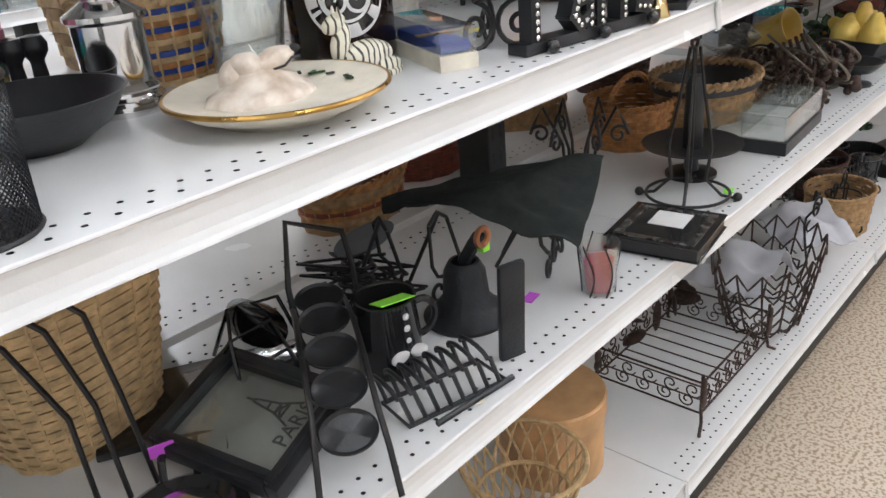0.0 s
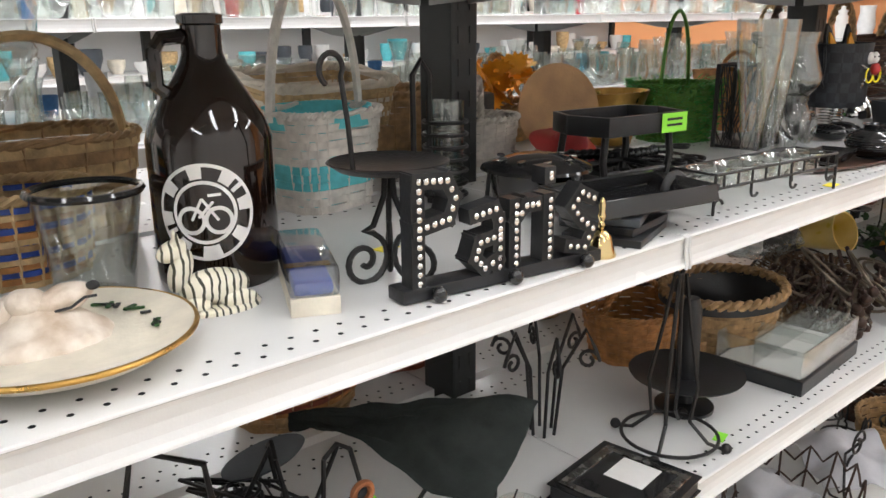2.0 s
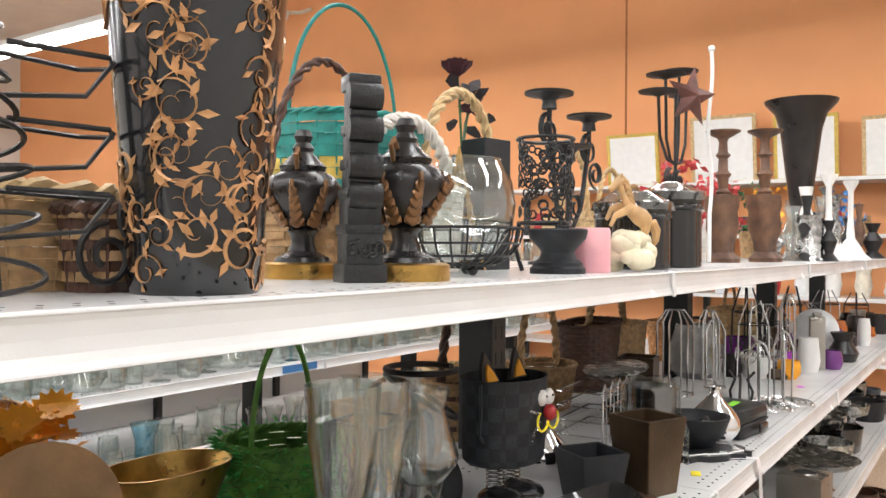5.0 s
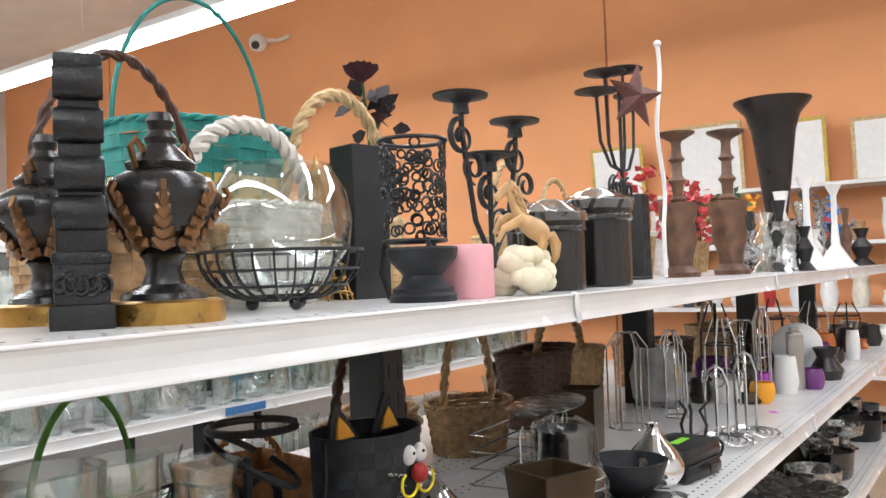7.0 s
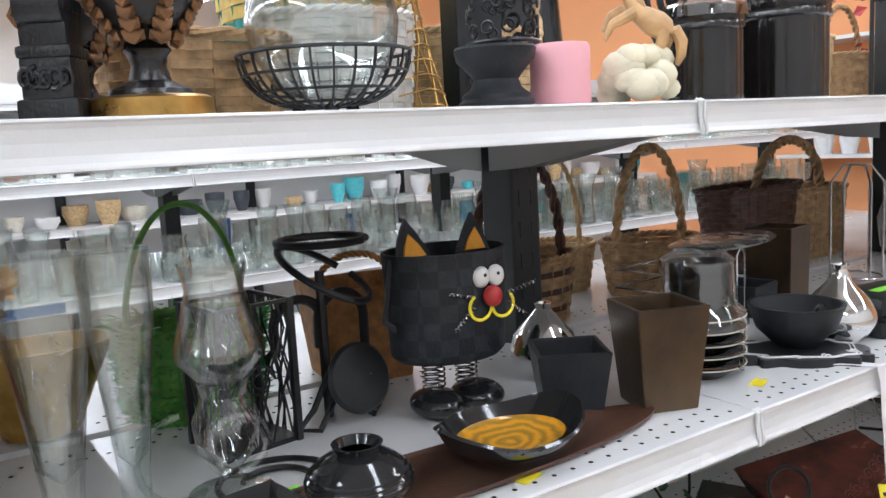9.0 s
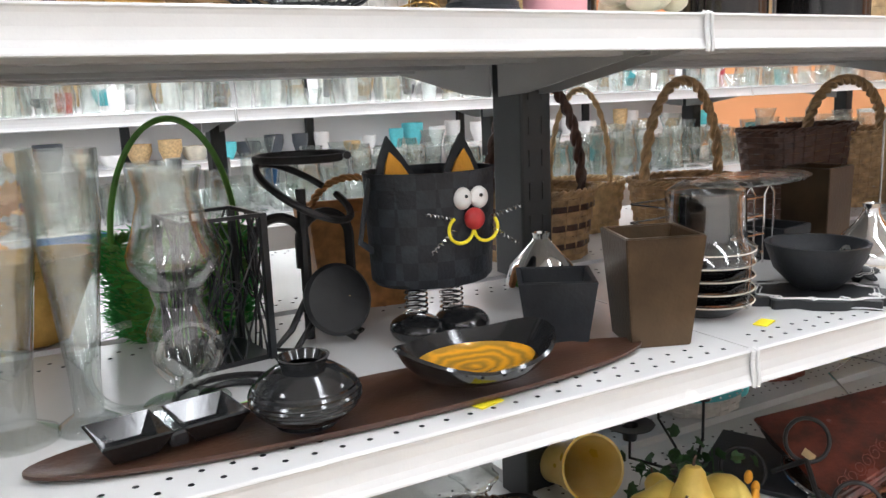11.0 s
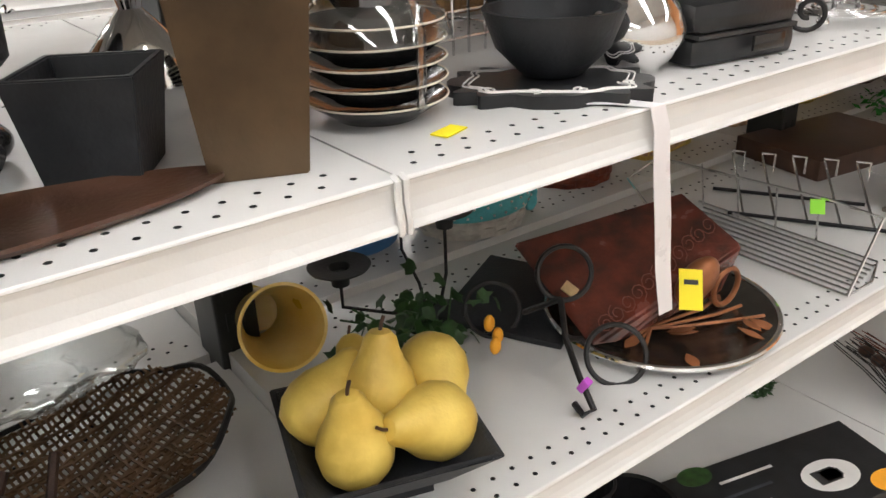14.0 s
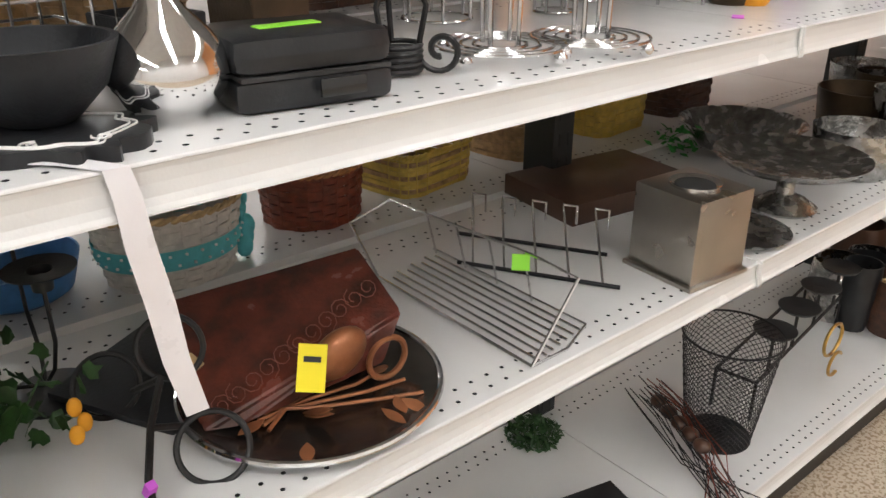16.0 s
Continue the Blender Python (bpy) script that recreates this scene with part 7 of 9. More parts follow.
EL, ER, EU = Vector((3.290, 0.298, 0.004)), Vector((3.415, 0.080, 0.004)), Vector((0.075, 0.086, 0.075))
pe = thing("plate_stand", "chrome wire plate stand with slanting hoops", "rack", at(0, 0, ZA2))
bm = B()
tube(bm, [EL, ER], 0.0036, 6)
part("foot_bar", bm, M["black_satin"], pe, "dark foot bar")
bm = B()
tube(bm, [EL + Vector((EU.x, EU.y, 0)), ER + Vector((EU.x, EU.y, 0))], 0.0036, 6)
part("rear_bar", bm, M["black_satin"], pe, "dark rear bar")
for k in range(5):
    bm = B()
    q = EL.lerp(ER, 0.1 + 0.2 * k)
    w = (ER - EL) * 0.09
    tube(bm, [q, q + EU * 0.95, q + EU, q + EU + w, q + EU + w - Vector((0, 0, 0.03))], 0.0021, 6)
    part("hoop", bm, M["steel_wire"], pe)

tb = thing("tissue_box", "brushed steel square tissue box cover", "tissue box", at(3.553, 0.066, ZA2, -5) @ Matrix.Diagonal((0.9, 0.9, 0.95, 1)))
bm = B()
box(bm, (0, 0, 0.004), (0.148, 0.148, 0.008), 0.002)
box(bm, (0, 0, 0.075), (0.134, 0.134, 0.136), 0.002)
part("cover", bm, M["brushed"], tb)
bm = B()
lathe(bm, [(0.042, 0.1435), (0.043, 0.148), (0.036, 0.1455), (0.032, 0.1432)], 40, close=False)
part("opening_ring", bm, M["chrome"], tb)
# the cover is closed on top; this dark disc paints the shade of a hole
bm = B()
lathe(bm, [(0.0005, 0.1438), (0.033, 0.1438), (0.033, 0.1442), (0.0005, 0.1442)], 36)
part("opening", bm, M["ink"], tb, "dark disc painting the shade inside the ring")
ck = thing("cake_stand", "hammered pewter footed cake stand", "cake stand", at(3.905, 0.1, ZA2) @ Matrix.Diagonal((1.05, 1.05, 0.85, 1)))
bm = B()
lathe(bm, [(0.0005, 0), (0.055, 0), (0.058, 0.006), (0.04, 0.022), (0.016, 0.035), (0.015, 0.07), (0.05, 0.083), (0.11, 0.1), (0.128, 0.12), (0.124, 0.12), (0.1, 0.106), (0.0005, 0.095)], 56)
part("stand", bm, M["pewter"], ck)
bm = B()
lathe(bm, [(0.0005, 0.001), (0.06, 0.001), (0.085, 0.008), (0.086, 0.01), (0.0005, 0.005)], 40)
solo("silver_plate", bm, M["pewter"], "small tarnished silver plate under the cake stand", "plate", at(3.735, 0.085, ZA2))
bm = B()
lathe(bm, [(0.0005, 0.001), (0.9, 0.001), (1.05, 0.012), (1.06, 0.014), (0.9, 0.006), (0.0005, 0.005)], 48, Matrix.Diagonal((0.15, 0.11, 1, 1)))
solo("silver_platter", bm, M["pewter"], "oval tarnished silver platter", "platter", at(4.218, 0.164, ZA2))
turned("silver_bowl", "round hammered silver bowl", "bowl", at(4.138, 0.334, ZA2), [(0.05, 0), (0.09, 0.02), (0.13, 0.07), (0.135, 0.072)], "pewter", 44, 0.003)
bm = B()
box(bm, (0, 0, 0.02), (0.3, 0.2, 0.04), 0.003)
solo("wire_grid_box", bm, M["wood_dark"], "low dark brown wooden box", "box", at(3.70, 0.36, ZA2, -8))
for k in range(3):
    bm = B()
    random.seed(60 + k)
    for q in range(50):
        c = Vector((random.gauss(0, 0.03), random.gauss(0, 0.03), abs(random.gauss(0.02, 0.012)) + 0.004))
        tl = pose(0, 0, 0, random.uniform(-60, 60), random.uniform(-60, 60), random.uniform(0, 360))
        bm.faces.new([bm.verts.new(c + tl @ Vector(v)) for v in ((0, -0.012, 0), (0.006, 0, 0.001), (0, 0.014, 0), (-0.006, 0, 0.001))])
    solo("greenery", bm, M["fluff_green"], "small tuft of green artificial foliage", "foliage", at((4.05, 5.0, 5.2)[k], (0.42, 0.5, 0.35)[k], ZA2 + (0.0, 0.1, 0.08)[k] * 0), "green tufts", smooth=False)
for k, (x, y, h, r) in enumerate(((4.5, 0.16, 0.12, 0.06), (4.75, 0.25, 0.16, 0.05), (5.0, 0.15, 0.1, 0.08), (5.4, 0.2, 0.14, 0.07))):
    turned("silver_cup", "tarnished silver goblet on the shelf", "goblet", at(x, y, ZA2), [(r * 0.7, 0), (r * 0.3, 0.02), (r * 0.3, h * 0.4), (r * 0.9, h * 0.6), (r, h)], "pewter", 32, 0.003, "goblets")

# ---- bottom deck ----
dm = thing("wooden_drum", "round tan wooden box with a plain lid", "box", at(1.13, 0.25, ZD))
bm = B()
lathe(bm, [(0.0005, 0), (0.105, 0), (0.106, 0.13), (0.0005, 0.13)], 52)
part("body", bm, M["wood_tan"], dm)
bm = B()
lathe(bm, [(0.108, 0.122), (0.11, 0.126), (0.11, 0.166), (0.106, 0.17), (0.0005, 0.172)], 52, close=False)
part("lid", bm, M["wood_tan"], dm)
ob2 = thing("open_basket", "openwork tan cane basket lying on the deck", "basket", at(0.93, 0.17, ZD))
bm = B()
for k in range(22):
    a = 2 * math.pi * k / 22
    for s in (1, -1):
        tube(bm, [((0.06 + 0.05 * f) * math.cos(a + s * f * 0.7), (0.06 + 0.05 * f) * math.sin(a + s * f * 0.7), 0.17 * f) for f in [i / 6 for i in range(7)]], 0.0028, 5)
for z, r in ((0.004, 0.06), (0.17, 0.11), (0.09, 0.087)):
    tube(bm, arc((0, 0, z), r, 0, 350, 40, "xy"), 0.0045, 6, closed=True)
part("lattice", bm, M["cane_light"], ob2)

# scrolled wire basket with leaf corners
sb = thing("scroll_basket", "dark bronze scrolled wire tray basket with leaf corners", "wire basket", at(1.385, 0.05, ZD))
SW, SD_, z0, z1 = 0.35, 0.25, 0.04, 0.115
for z in (z0, z1):
    bm = B()
    tube(bm, [(0, 0, z), (SW, 0, z), (SW, SD_, z), (0, SD_, z)], 0.003, 6, closed=True)
    part("rail", bm, M["rust_iron"], sb)
for k in range(7):
    bm = B()
    tube(bm, [(SW * (k + 1) / 8, 0, z0), (SW * (k + 1) / 8, SD_, z0)], 0.002, 5)
    part("floor_wire", bm, M["rust_iron"], sb)
for ax, cnt, ln in (("x", 7, SW), ("y", 5, SD_)):
    for side in (0, 1):
        for k in range(cnt):
            bm = B()
            c = ln * (k + 0.5) / cnt
            zc = (z0 + z1) / 2
            a = spiral((0, 0, zc + 0.012), 0.019, 0.004, 1.3, 16, "xz", 200)
            b = spiral((0.012, 0, zc - 0.014), 0.018, 0.004, -1.3, 16, "xz", 20)
            for pts in (a, b):
                pts = [Vector((c + q.x - 0.005, 0, q.z)) for q in pts]
                if ax == "x":
                    pts = [Vector((q.x, side * SD_, q.z)) for q in pts]
                else:
                    pts = [Vector((side * SW, q.x, q.z)) for q in pts]
                tube(bm, pts, 0.0018, 5)
            part("scroll", bm, M["rust_iron"], sb)
for x in (0, SW):
    for y in (0, SD_):
        bm = B()
        dx, dy = (-1 if x == 0 else 1), (-1 if y == 0 else 1)
        tube(bm, [(x, y, z1 + 0.02), (x, y, 0.05), (x + 0.004 * dx, y + 0.004 * dy, 0.02), (x + 0.03 * dx, y + 0.012 * dy, 0.003)], 0.0036, 6)
        for q in range(3):
            bmesh.ops.create_icosphere(bm, subdivisions=2, radius=1, matrix=Matrix.Translation((x, y - 0.004, 0.07 + 0.022 * q)) @ Matrix.Diagonal((0.016 - 0.003 * q, 0.005, 0.016, 1)))
        part("leaf_leg", bm, M["rust_iron"], sb)

# spider-web wire basket
sw = thing("web_basket", "dark wire basket woven like a spider web", "wire basket", at(1.90, 0.12, ZD, 0))
bm = B()
for k in range(14):
    a = 2 * math.pi * k / 14
    tube(bm, [((0.1 + 0.1 * f) * math.cos(a), (0.08 + 0.04 * f) * math.sin(a), 0.004 + 0.2 * f ** 1.3) for f in [i / 8 for i in range(9)]], 0.0028, 5)
part("ribs", bm, M["rust_iron"], sw)
for j in range(6):
    f = j / 5
    bm = B()
    pts = []
    for k in range(56):
        a = 2 * math.pi * k / 56
        sag = 0.018 * math.cos(14 * a)
        pts.append(((0.1 + 0.1 * f) * math.cos(a), (0.08 + 0.04 * f) * math.sin(a), max(0.004, 0.004 + 0.2 * f ** 1.3 + sag * (0.4 + 0.6 * f) - (0.015 if j else 0))))
    tube(bm, pts, 0.0028, 5, closed=True)
    part("web_ring", bm, M["rust_iron"], sw)
bm = B()
n = 18
gridv = {}
for i in range(n):
    for j in range(n):
        x, y = -0.13 + 0.26 * i / (n - 1), -0.1 + 0.2 * j / (n - 1)
        gridv[i, j] = bm.verts.new((x, y, 0.14 + 0.05 * noise.noise(Vector((x * 14, y * 14, 3))) - 2.5 * (x * x + y * y)))
for i in range(n - 1):
    for j in range(n - 1):
        bm.faces.new((gridv[i, j], gridv[i + 1, j], gridv[i + 1, j + 1], gridv[i, j + 1]))
solid(bm, 0.003)
for dx, dy, rz in ((1.92, 0.2, 0), (2.25, 0.17, 50)):
    me_ = mesh_of("cloth", bm.copy(), mat("grey_cloth", (0.5, 0.5, 0.53), 0.8, var=0.15, bump=0.3))
    tagged_ob = new("folded_cloth", me_)
    tagged_ob.matrix_world = at(dx, dy, ZD + 0.02, rz)
    tagged(tagged_ob, "crumpled grey-white cloth lying over wire goods", "cloth", "cloths")
bm.free()
for k in range(7):
    random.seed(80 + k)
    bm = B()
    p = Vector((0, 0, 0.003))
    pts = [p]
    for q in range(6):
        p = p + Vector((random.uniform(-0.05, 0.05), random.uniform(-0.03, 0.03), random.uniform(0.0, 0.05)))
        pts.append(p)
    pts += spiral(p, 0.035, 0.01, 1.3, 18, "xz", 40 * k)
    tube(bm, pts, 0.0032, 6)
    solo("wire_scroll", bm, M["black_iron"], "black scrolled wire piece among the goods", "ironwork", at(2.1 + 0.1 * k, 0.1 + 0.04 * (k % 4), ZD), "deck ironwork")
bm = B()
for k in range(8):
    bmesh.ops.create_icosphere(bm, subdivisions=2, radius=1, matrix=Matrix.Translation((0.04 * k - 0.12, 0.03 * math.sin(k), 0.03 + 0.02 * (k % 3))) @ pose(0, 0, 0, 20 * k, 30 * k, 50 * k) @ Matrix.Diagonal((0.045, 0.02, 0.006, 1)))
solo("metal_leaves", bm, M["rust_iron"], "heap of dark metal leaves", "ornament", at(1.68, 0.3, ZD + 0.02))

# black printed carton lying on the deck
pk = thing("printed_carton", "black printed cardboard carton with photo panels", "carton", at(3.30, 0.135, ZD - 0.0605, -14))
bm = B()
box(bm, (0, 0, 0.086), (0.5, 0.19, 0.05), 0.002)
part("carton", bm, M["black_satin"], pk, smooth=False)
for x, y, r, c in ((0.11, -0.02, 0.05, "white"), (0.2, -0.075, 0.035, "orange_bright"), (-0.12, 0.08, 0.03, "leaf_green")):
    bm = B()
    lathe(bm, [(0.0005, 0.1108), (1, 0.1108), (1, 0.1116), (0.0005, 0.1116)], 32, Matrix.Translation((x, y, 0)) @ Matrix.Diagonal((r * 1.2, r * 0.8, 1, 1)))
    part("photo_patch", bm, M[c], pk, "printed photo patch")
for k in range(4):
    bm = B()
    box(bm, (-0.12 + 0.03 * k, -0.06 + 0.035 * k, 0.1112), (0.12, 0.006, 0.001))
    part("print_bar", bm, M["white" if k % 2 else "slate"], pk, "line of pale print", smooth=False)
bm = B()
for k in range(3):
    box(bm, (0.11 - 0.01 + 0.01 * k, -0.02, 0.1122), (0.05 - 0.012 * k, 0.034 - 0.008 * k, 0.001))
part("photo_window", bm, M["ink"], pk, smooth=False)
turned("black_pot", "deep black metal pot standing on the deck", "pot", at(3.0, 0.22, ZD), [(0.06, 0), (0.066, 0.004), (0.08, 0.11), (0.084, 0.113)], "black_gloss", 40, 0.003)
bm = B()
random.seed(71)
for q in range(420):
    a = random.uniform(0, 6.28)
    r = 0.06 * math.sqrt(random.random())
    c = Vector((r * math.cos(a), r * math.sin(a), random.uniform(0.003, 0.045) * (1 - r / 0.08)))
    tl = pose(0, 0, 0, random.uniform(-70, 70), random.uniform(-70, 70), random.uniform(0, 360))
    bm.faces.new([bm.verts.new(c + tl @ Vector(v)) for v in ((0, -0.009, 0), (0.004, 0, 0.001), (0, 0.011, 0), (-0.004, 0, 0.001))])
solo("moss_clump", bm, M["leaf_green"], "clump of green artificial moss", "moss", at(3.60, 0.40, ZD), smooth=False)
mesh_cup("tapered black wire mesh waste basket", at(3.905, 0.15, ZD), 0.068, 0.1, 0.25, "black_satin", 0.011, 0.0009, "mesh_basket", "waste basket")
# twig bundle with dark pods
tw = thing("twig_bundle", "bundle of dark twigs with brown pods lying aslant", "dried arrangement", at(3.80, 0.165, ZD, -112))
random.seed(91)
for k in range(26):
    bm = B()
    o = Vector((0, random.gauss(0, 0.022), 0.02 + abs(random.gauss(0, 0.016))))
    tube(bm, [o + Vector((-0.14 + random.uniform(-0.02, 0.02), 0, 0.03)), o + Vector((-0.04, random.uniform(-0.02, 0.02), 0.035)), o + Vector((0.06, random.uniform(-0.01, 0.01), 0)), Vector((0.14 + random.uniform(0, 0.04), random.gauss(0, 0.03), 0.006))], 0.0012, 4)
    part("twig", bm, M["cane_red" if k % 3 == 0 else "black_iron"], tw)
for k in range(5):
    bm = B()
    bmesh.ops.create_icosphere(bm, subdivisions=2, radius=1, matrix=Matrix.Translation((-0.1 + 0.04 * k, 0, 0.058)) @ Matrix.Diagonal((0.02, 0.018, 0.014, 1)))
    part("pod", bm, M["wood_dark"], tw, "glossy brown pod")
# row candelabrum with round plates
rc = thing("row_candelabrum", "black iron ladder-shaped candelabrum with round plates", "candelabrum", at(4.0, 0.13, ZD, 8))
bm = B()
for y in (0, 0.09):
    tube(bm, [(0, y, 0.1), (0.55, y, 0.1)], 0.004, 5)
    tube(bm, [(0, y, 0.1), (0, y, 0.003)], 0.004, 5)
    tube(bm, [(0.55, y, 0.1), (0.55, y, 0.003)], 0.004, 5)
for x in (0, 0.55):
    tube(bm, [(x, 0, 0.1), (x, 0.09, 0.1)], 0.004, 5)
part("frame", bm, M["black_iron"], rc)
for k in range(4):
    x = 0.06 + 0.14 * k
    bm = B()
    tube(bm, [(x, 0.0, 0.1), (x, 0.0, 0.2)], 0.0038, 5)
    part("stem", bm, M["black_iron"], rc)
    bm = B()
    lathe(bm, [(0.0005, 0.2), (0.04, 0.2), (0.046, 0.207), (0.046, 0.209), (0.0005, 0.204)], 28, Matrix.Translation((x, 0, 0)))
    part("plate", bm, M["black_satin"], rc)
bm = B()
tube(bm, arc((0.25, -0.03, 0.13), 0.04, 0, 350, 28), 0.004, 6, closed=True)
tube(bm, arc((0.29, -0.03, 0.05), 0.03, 40, 300, 22), 0.004, 6)
solo("gold_hoops", bm, M["gold"], "gold wire hoops leaning on the candelabrum", "ornament", at(4.0, 0.12, ZD + 0.001))
for k, (x, y) in enumerate(((2.55, 0.15), (2.78, 0.3), (4.75, 0.2), (5.1, 0.2), (0.6, 0.2), (0.3, 0.3))):
    basket("brown cane basket on the bottom deck", at(x, y, ZD), 0.1, 0.085, 0.13, 1.15, 9, 18, (("cane", "cane_dark", "cane_light")[k % 3],), group="deck baskets")

# ---- top shelf ----
K("vase_black", (0.012, 0.012, 0.014), 0.14, var=0.2, bump=0.03, coat=0.4)
K("vase_gold", (0.5, 0.26, 0.11), 0.35, metal=0.3, var=0.3, scale=50, bump=0.2)
K("carved_black", (0.011, 0.011, 0.012), 0.34, var=0.4, scale=40, bump=0.5)
K("carved_wood", (0.15, 0.075, 0.04), 0.5, var=0.55, scale=22, bump=0.5, sub=(0.06, 0.03, 0.02))
K("urn_black", (0.016, 0.014, 0.014), 0.28, var=0.3, scale=20, bump=0.15)
K("rose", (0.05, 0.006, 0.012), 0.6, var=0.5, scale=60, bump=0.3)
K("horse", (0.58, 0.36, 0.16), 0.45, var=0.35, scale=30, bump=0.25)
K("rust_star", (0.13, 0.045, 0.035), 0.6, var=0.4, scale=30, bump=0.3)
K("bronze_leaf", (0.22, 0.11, 0.045), 0.35, metal=0.5, var=0.5, scale=40, bump=0.3)
K("tall_brown", (0.016, 0.012, 0.011), 0.3, var=0.4, scale=16, bump=0.3)

# grey board with a tag and an iron scroll
gbd = thing("slate_board", "blue-grey painted board with a yellow price tag", "board", at(1.175, 0.16, ZC, 8))
bm = B()
box(bm, (0, 0, 0.11), (0.09, 0.012, 0.22), 0.002)
part("board", bm, M["slate"], gbd, smooth=False)
tag(gbd, "tag_yellow", 0.03, 0.028, pose(-0.028, -0.0075, 0.045, 0, -12, 0))
bm = B()
tube(bm, [(0.07, -0.02, 0.004)] + spiral((0.045, -0.02, 0.035), 0.028, 0.008, 1.4, 26, "xz", -60), 0.0035, 6)
part("scroll", bm, M["pewter"], gbd, "grey iron scroll")
basket("yellow-tan stacked straw basket", at(1.02, 0.34, ZC), 0.11, 0.09, 0.085, 1.05, 9, 22, ("cane_light", "cane_yellow"), pattern=(0, 1), p=4)
basket("tan straw basket beside the post", at(1.34, 0.52, ZC, 10), 0.1, 0.08, 0.1, 1.1, 9, 22, ("cane_light",), p=4)

sp = thing("spiral_rack", "dark wire fruit rack winding upward in a spiral", "wire rack", at(1.30, 0.2, ZC, -10))
for k in range(4):
    a = math.pi / 2 * k + 0.5
    bm = B()
    tube(bm, [(0.06 * math.cos(a), 0.05 * math.sin(a), 0.002), (0.05 * math.cos(a), 0.042 * math.sin(a), 0.11), (0.03 * math.cos(a), 0.03 * math.sin(a), 0.215)], 0.0026, 6)
    part("upright", bm, M["black_iron"], sp)
for k in range(7):
    bm = B()
    z = 0.02 + 0.03 * k
    r = 0.075 - 0.005 * k
    tube(bm, [(r * math.cos(t), r * 0.8 * math.sin(t), z + 0.014 * math.sin(t + k)) for t in [2 * math.pi * i / 32 for i in range(32)]], 0.0022, 5, closed=True)
    part("hoop", bm, M["black_iron"], sp)
for z, sgn in ((0.05, 1), (0.1, 1), (0.155, 1)):
    bm = B()
    tube(bm, [(0.05, 0.0, z + 0.03), (0.12, -0.01, z + 0.028), (0.135, 0.02, z + 0.026), (0.12, 0.05, z + 0.028), (0.05, 0.04, z + 0.03)], 0.0022, 5)
    tube(bm, [(0.128, 0.0, z + 0.028), (0.11, 0.01, z), (0.05, 0.02, z - 0.006)], 0.0022, 5)
    part("side_shelf", bm, M["black_iron"], sp)
basket("brown open wicker basket lying with twigs", at(1.43, 0.34, ZC), 0.09, 0.07, 0.085, 1.25, 9, 22, ("cane",), p=3, rim_mat="cane_light", rim=0.01)
stk = thing("straw_tower", "stack of tan straw rings on a stick", "ornament", at(1.50, 0.62, ZC))
for k in range(12):
    bm = B()
    tube(bm, arc((0, 0, 0.01 + 0.017 * k), 0.034, 0, 350, 26, "xy"), 0.0085, 6, closed=True)
    part("straw_ring", bm, M["cane_light"], stk)
sbk = basket("small dark brown basket in an iron scroll holder", at(1.465, 0.24, ZC), 0.035, 0.03, 0.07, 1.3, 8, 16, ("cane_dark", "cane"), pattern=(0, 1))
bm = B()
tube(bm, spiral((0.0, -0.045, 0.06), 0.03, 0.008, 1.4, 24, "xz", 0), 0.003, 6)
tube(bm, spiral((-0.03, -0.04, 0.03), 0.028, 0.008, 1.4, 24, "xz", 90), 0.003, 6)
part("iron_scroll", bm, M["black_iron"], sbk)

# tall black vase with gilded scrolls
tv = thing("floor_vase", "tall black vase painted with copper-gold leaves and scrolls", "vase", at(1.495, 0.165, ZC) @ Matrix.Diagonal((0.93, 0.93, 0.93, 1)))
VP = [(0.055, 0.0), (0.058, 0.004), (0.062, 0.08), (0.071, 0.18), (0.08, 0.27), (0.083, 0.31), (0.08, 0.35), (0.066, 0.385), (0.05, 0.4), (0.05, 0.42)]
bm = B()
lathe(bm, hollow(VP, 0.004), 56)
part("vase_body", bm, M["vase_black"], tv)


def vase_r(z):
    for (r0, z0_), (r1, z1_) in zip(VP, VP[1:]):
        if z0_ <= z <= z1_:
            return r0 + (r1 - r0) * (z - z0_) / (z1_ - z0_ + 1e-9)
    return VP[-1][0]


random.seed(17)
for k in range(120):
    a0, zc = random.uniform(0, 6.283), 0.02 + 0.36 * ((k * 0.618) % 1)
    bm = B()

    def on(u, z, lift=0.0008):
        z = min(0.395, max(0.003, z))
        r = vase_r(z) + lift
        return Vector((r * math.cos(a0 + u / r), r * math.sin(a0 + u / r), z))
    s = random.choice((-1, 1))
    rot = random.uniform(0, 6.28)
    sz = random.uniform(0.014, 0.026)
    pts = []
    for i in range(22):
        f = i / 21
        t = rot + s * 2 * math.pi * 1.25 * f
        rr = sz * (1 - 0.8 * f)
        pts.append(on(rr * math.cos(t), zc + rr * math.sin(t)))
    tube(bm, pts, lambda f: 0.0022 * (1 - 0.5 * f), 4, flat=0.3)
    for q in range(4):
        t = rot + 1.5 * q
        c, tip = (0.6 * sz * math.cos(t), 0.6 * sz * math.sin(t)), (1.3 * sz * math.cos(t + 0.4), 1.3 * sz * math.sin(t + 0.4))
        nx, ny = -(tip[1] - c[1]) * 0.2, (tip[0] - c[0]) * 0.2
        mid = ((c[0] + tip[0]) / 2, (c[1] + tip[1]) / 2)
        bm.faces.new([bm.verts.new(on(u, zc + v, 0.0012)) for u, v in (c, (mid[0] + nx, mid[1] + ny), tip, (mid[0] - nx, mid[1] - ny))])
    part("painted_scroll", bm, M["vase_gold"], tv, "raised copper-gold leaf scroll", smooth=False)

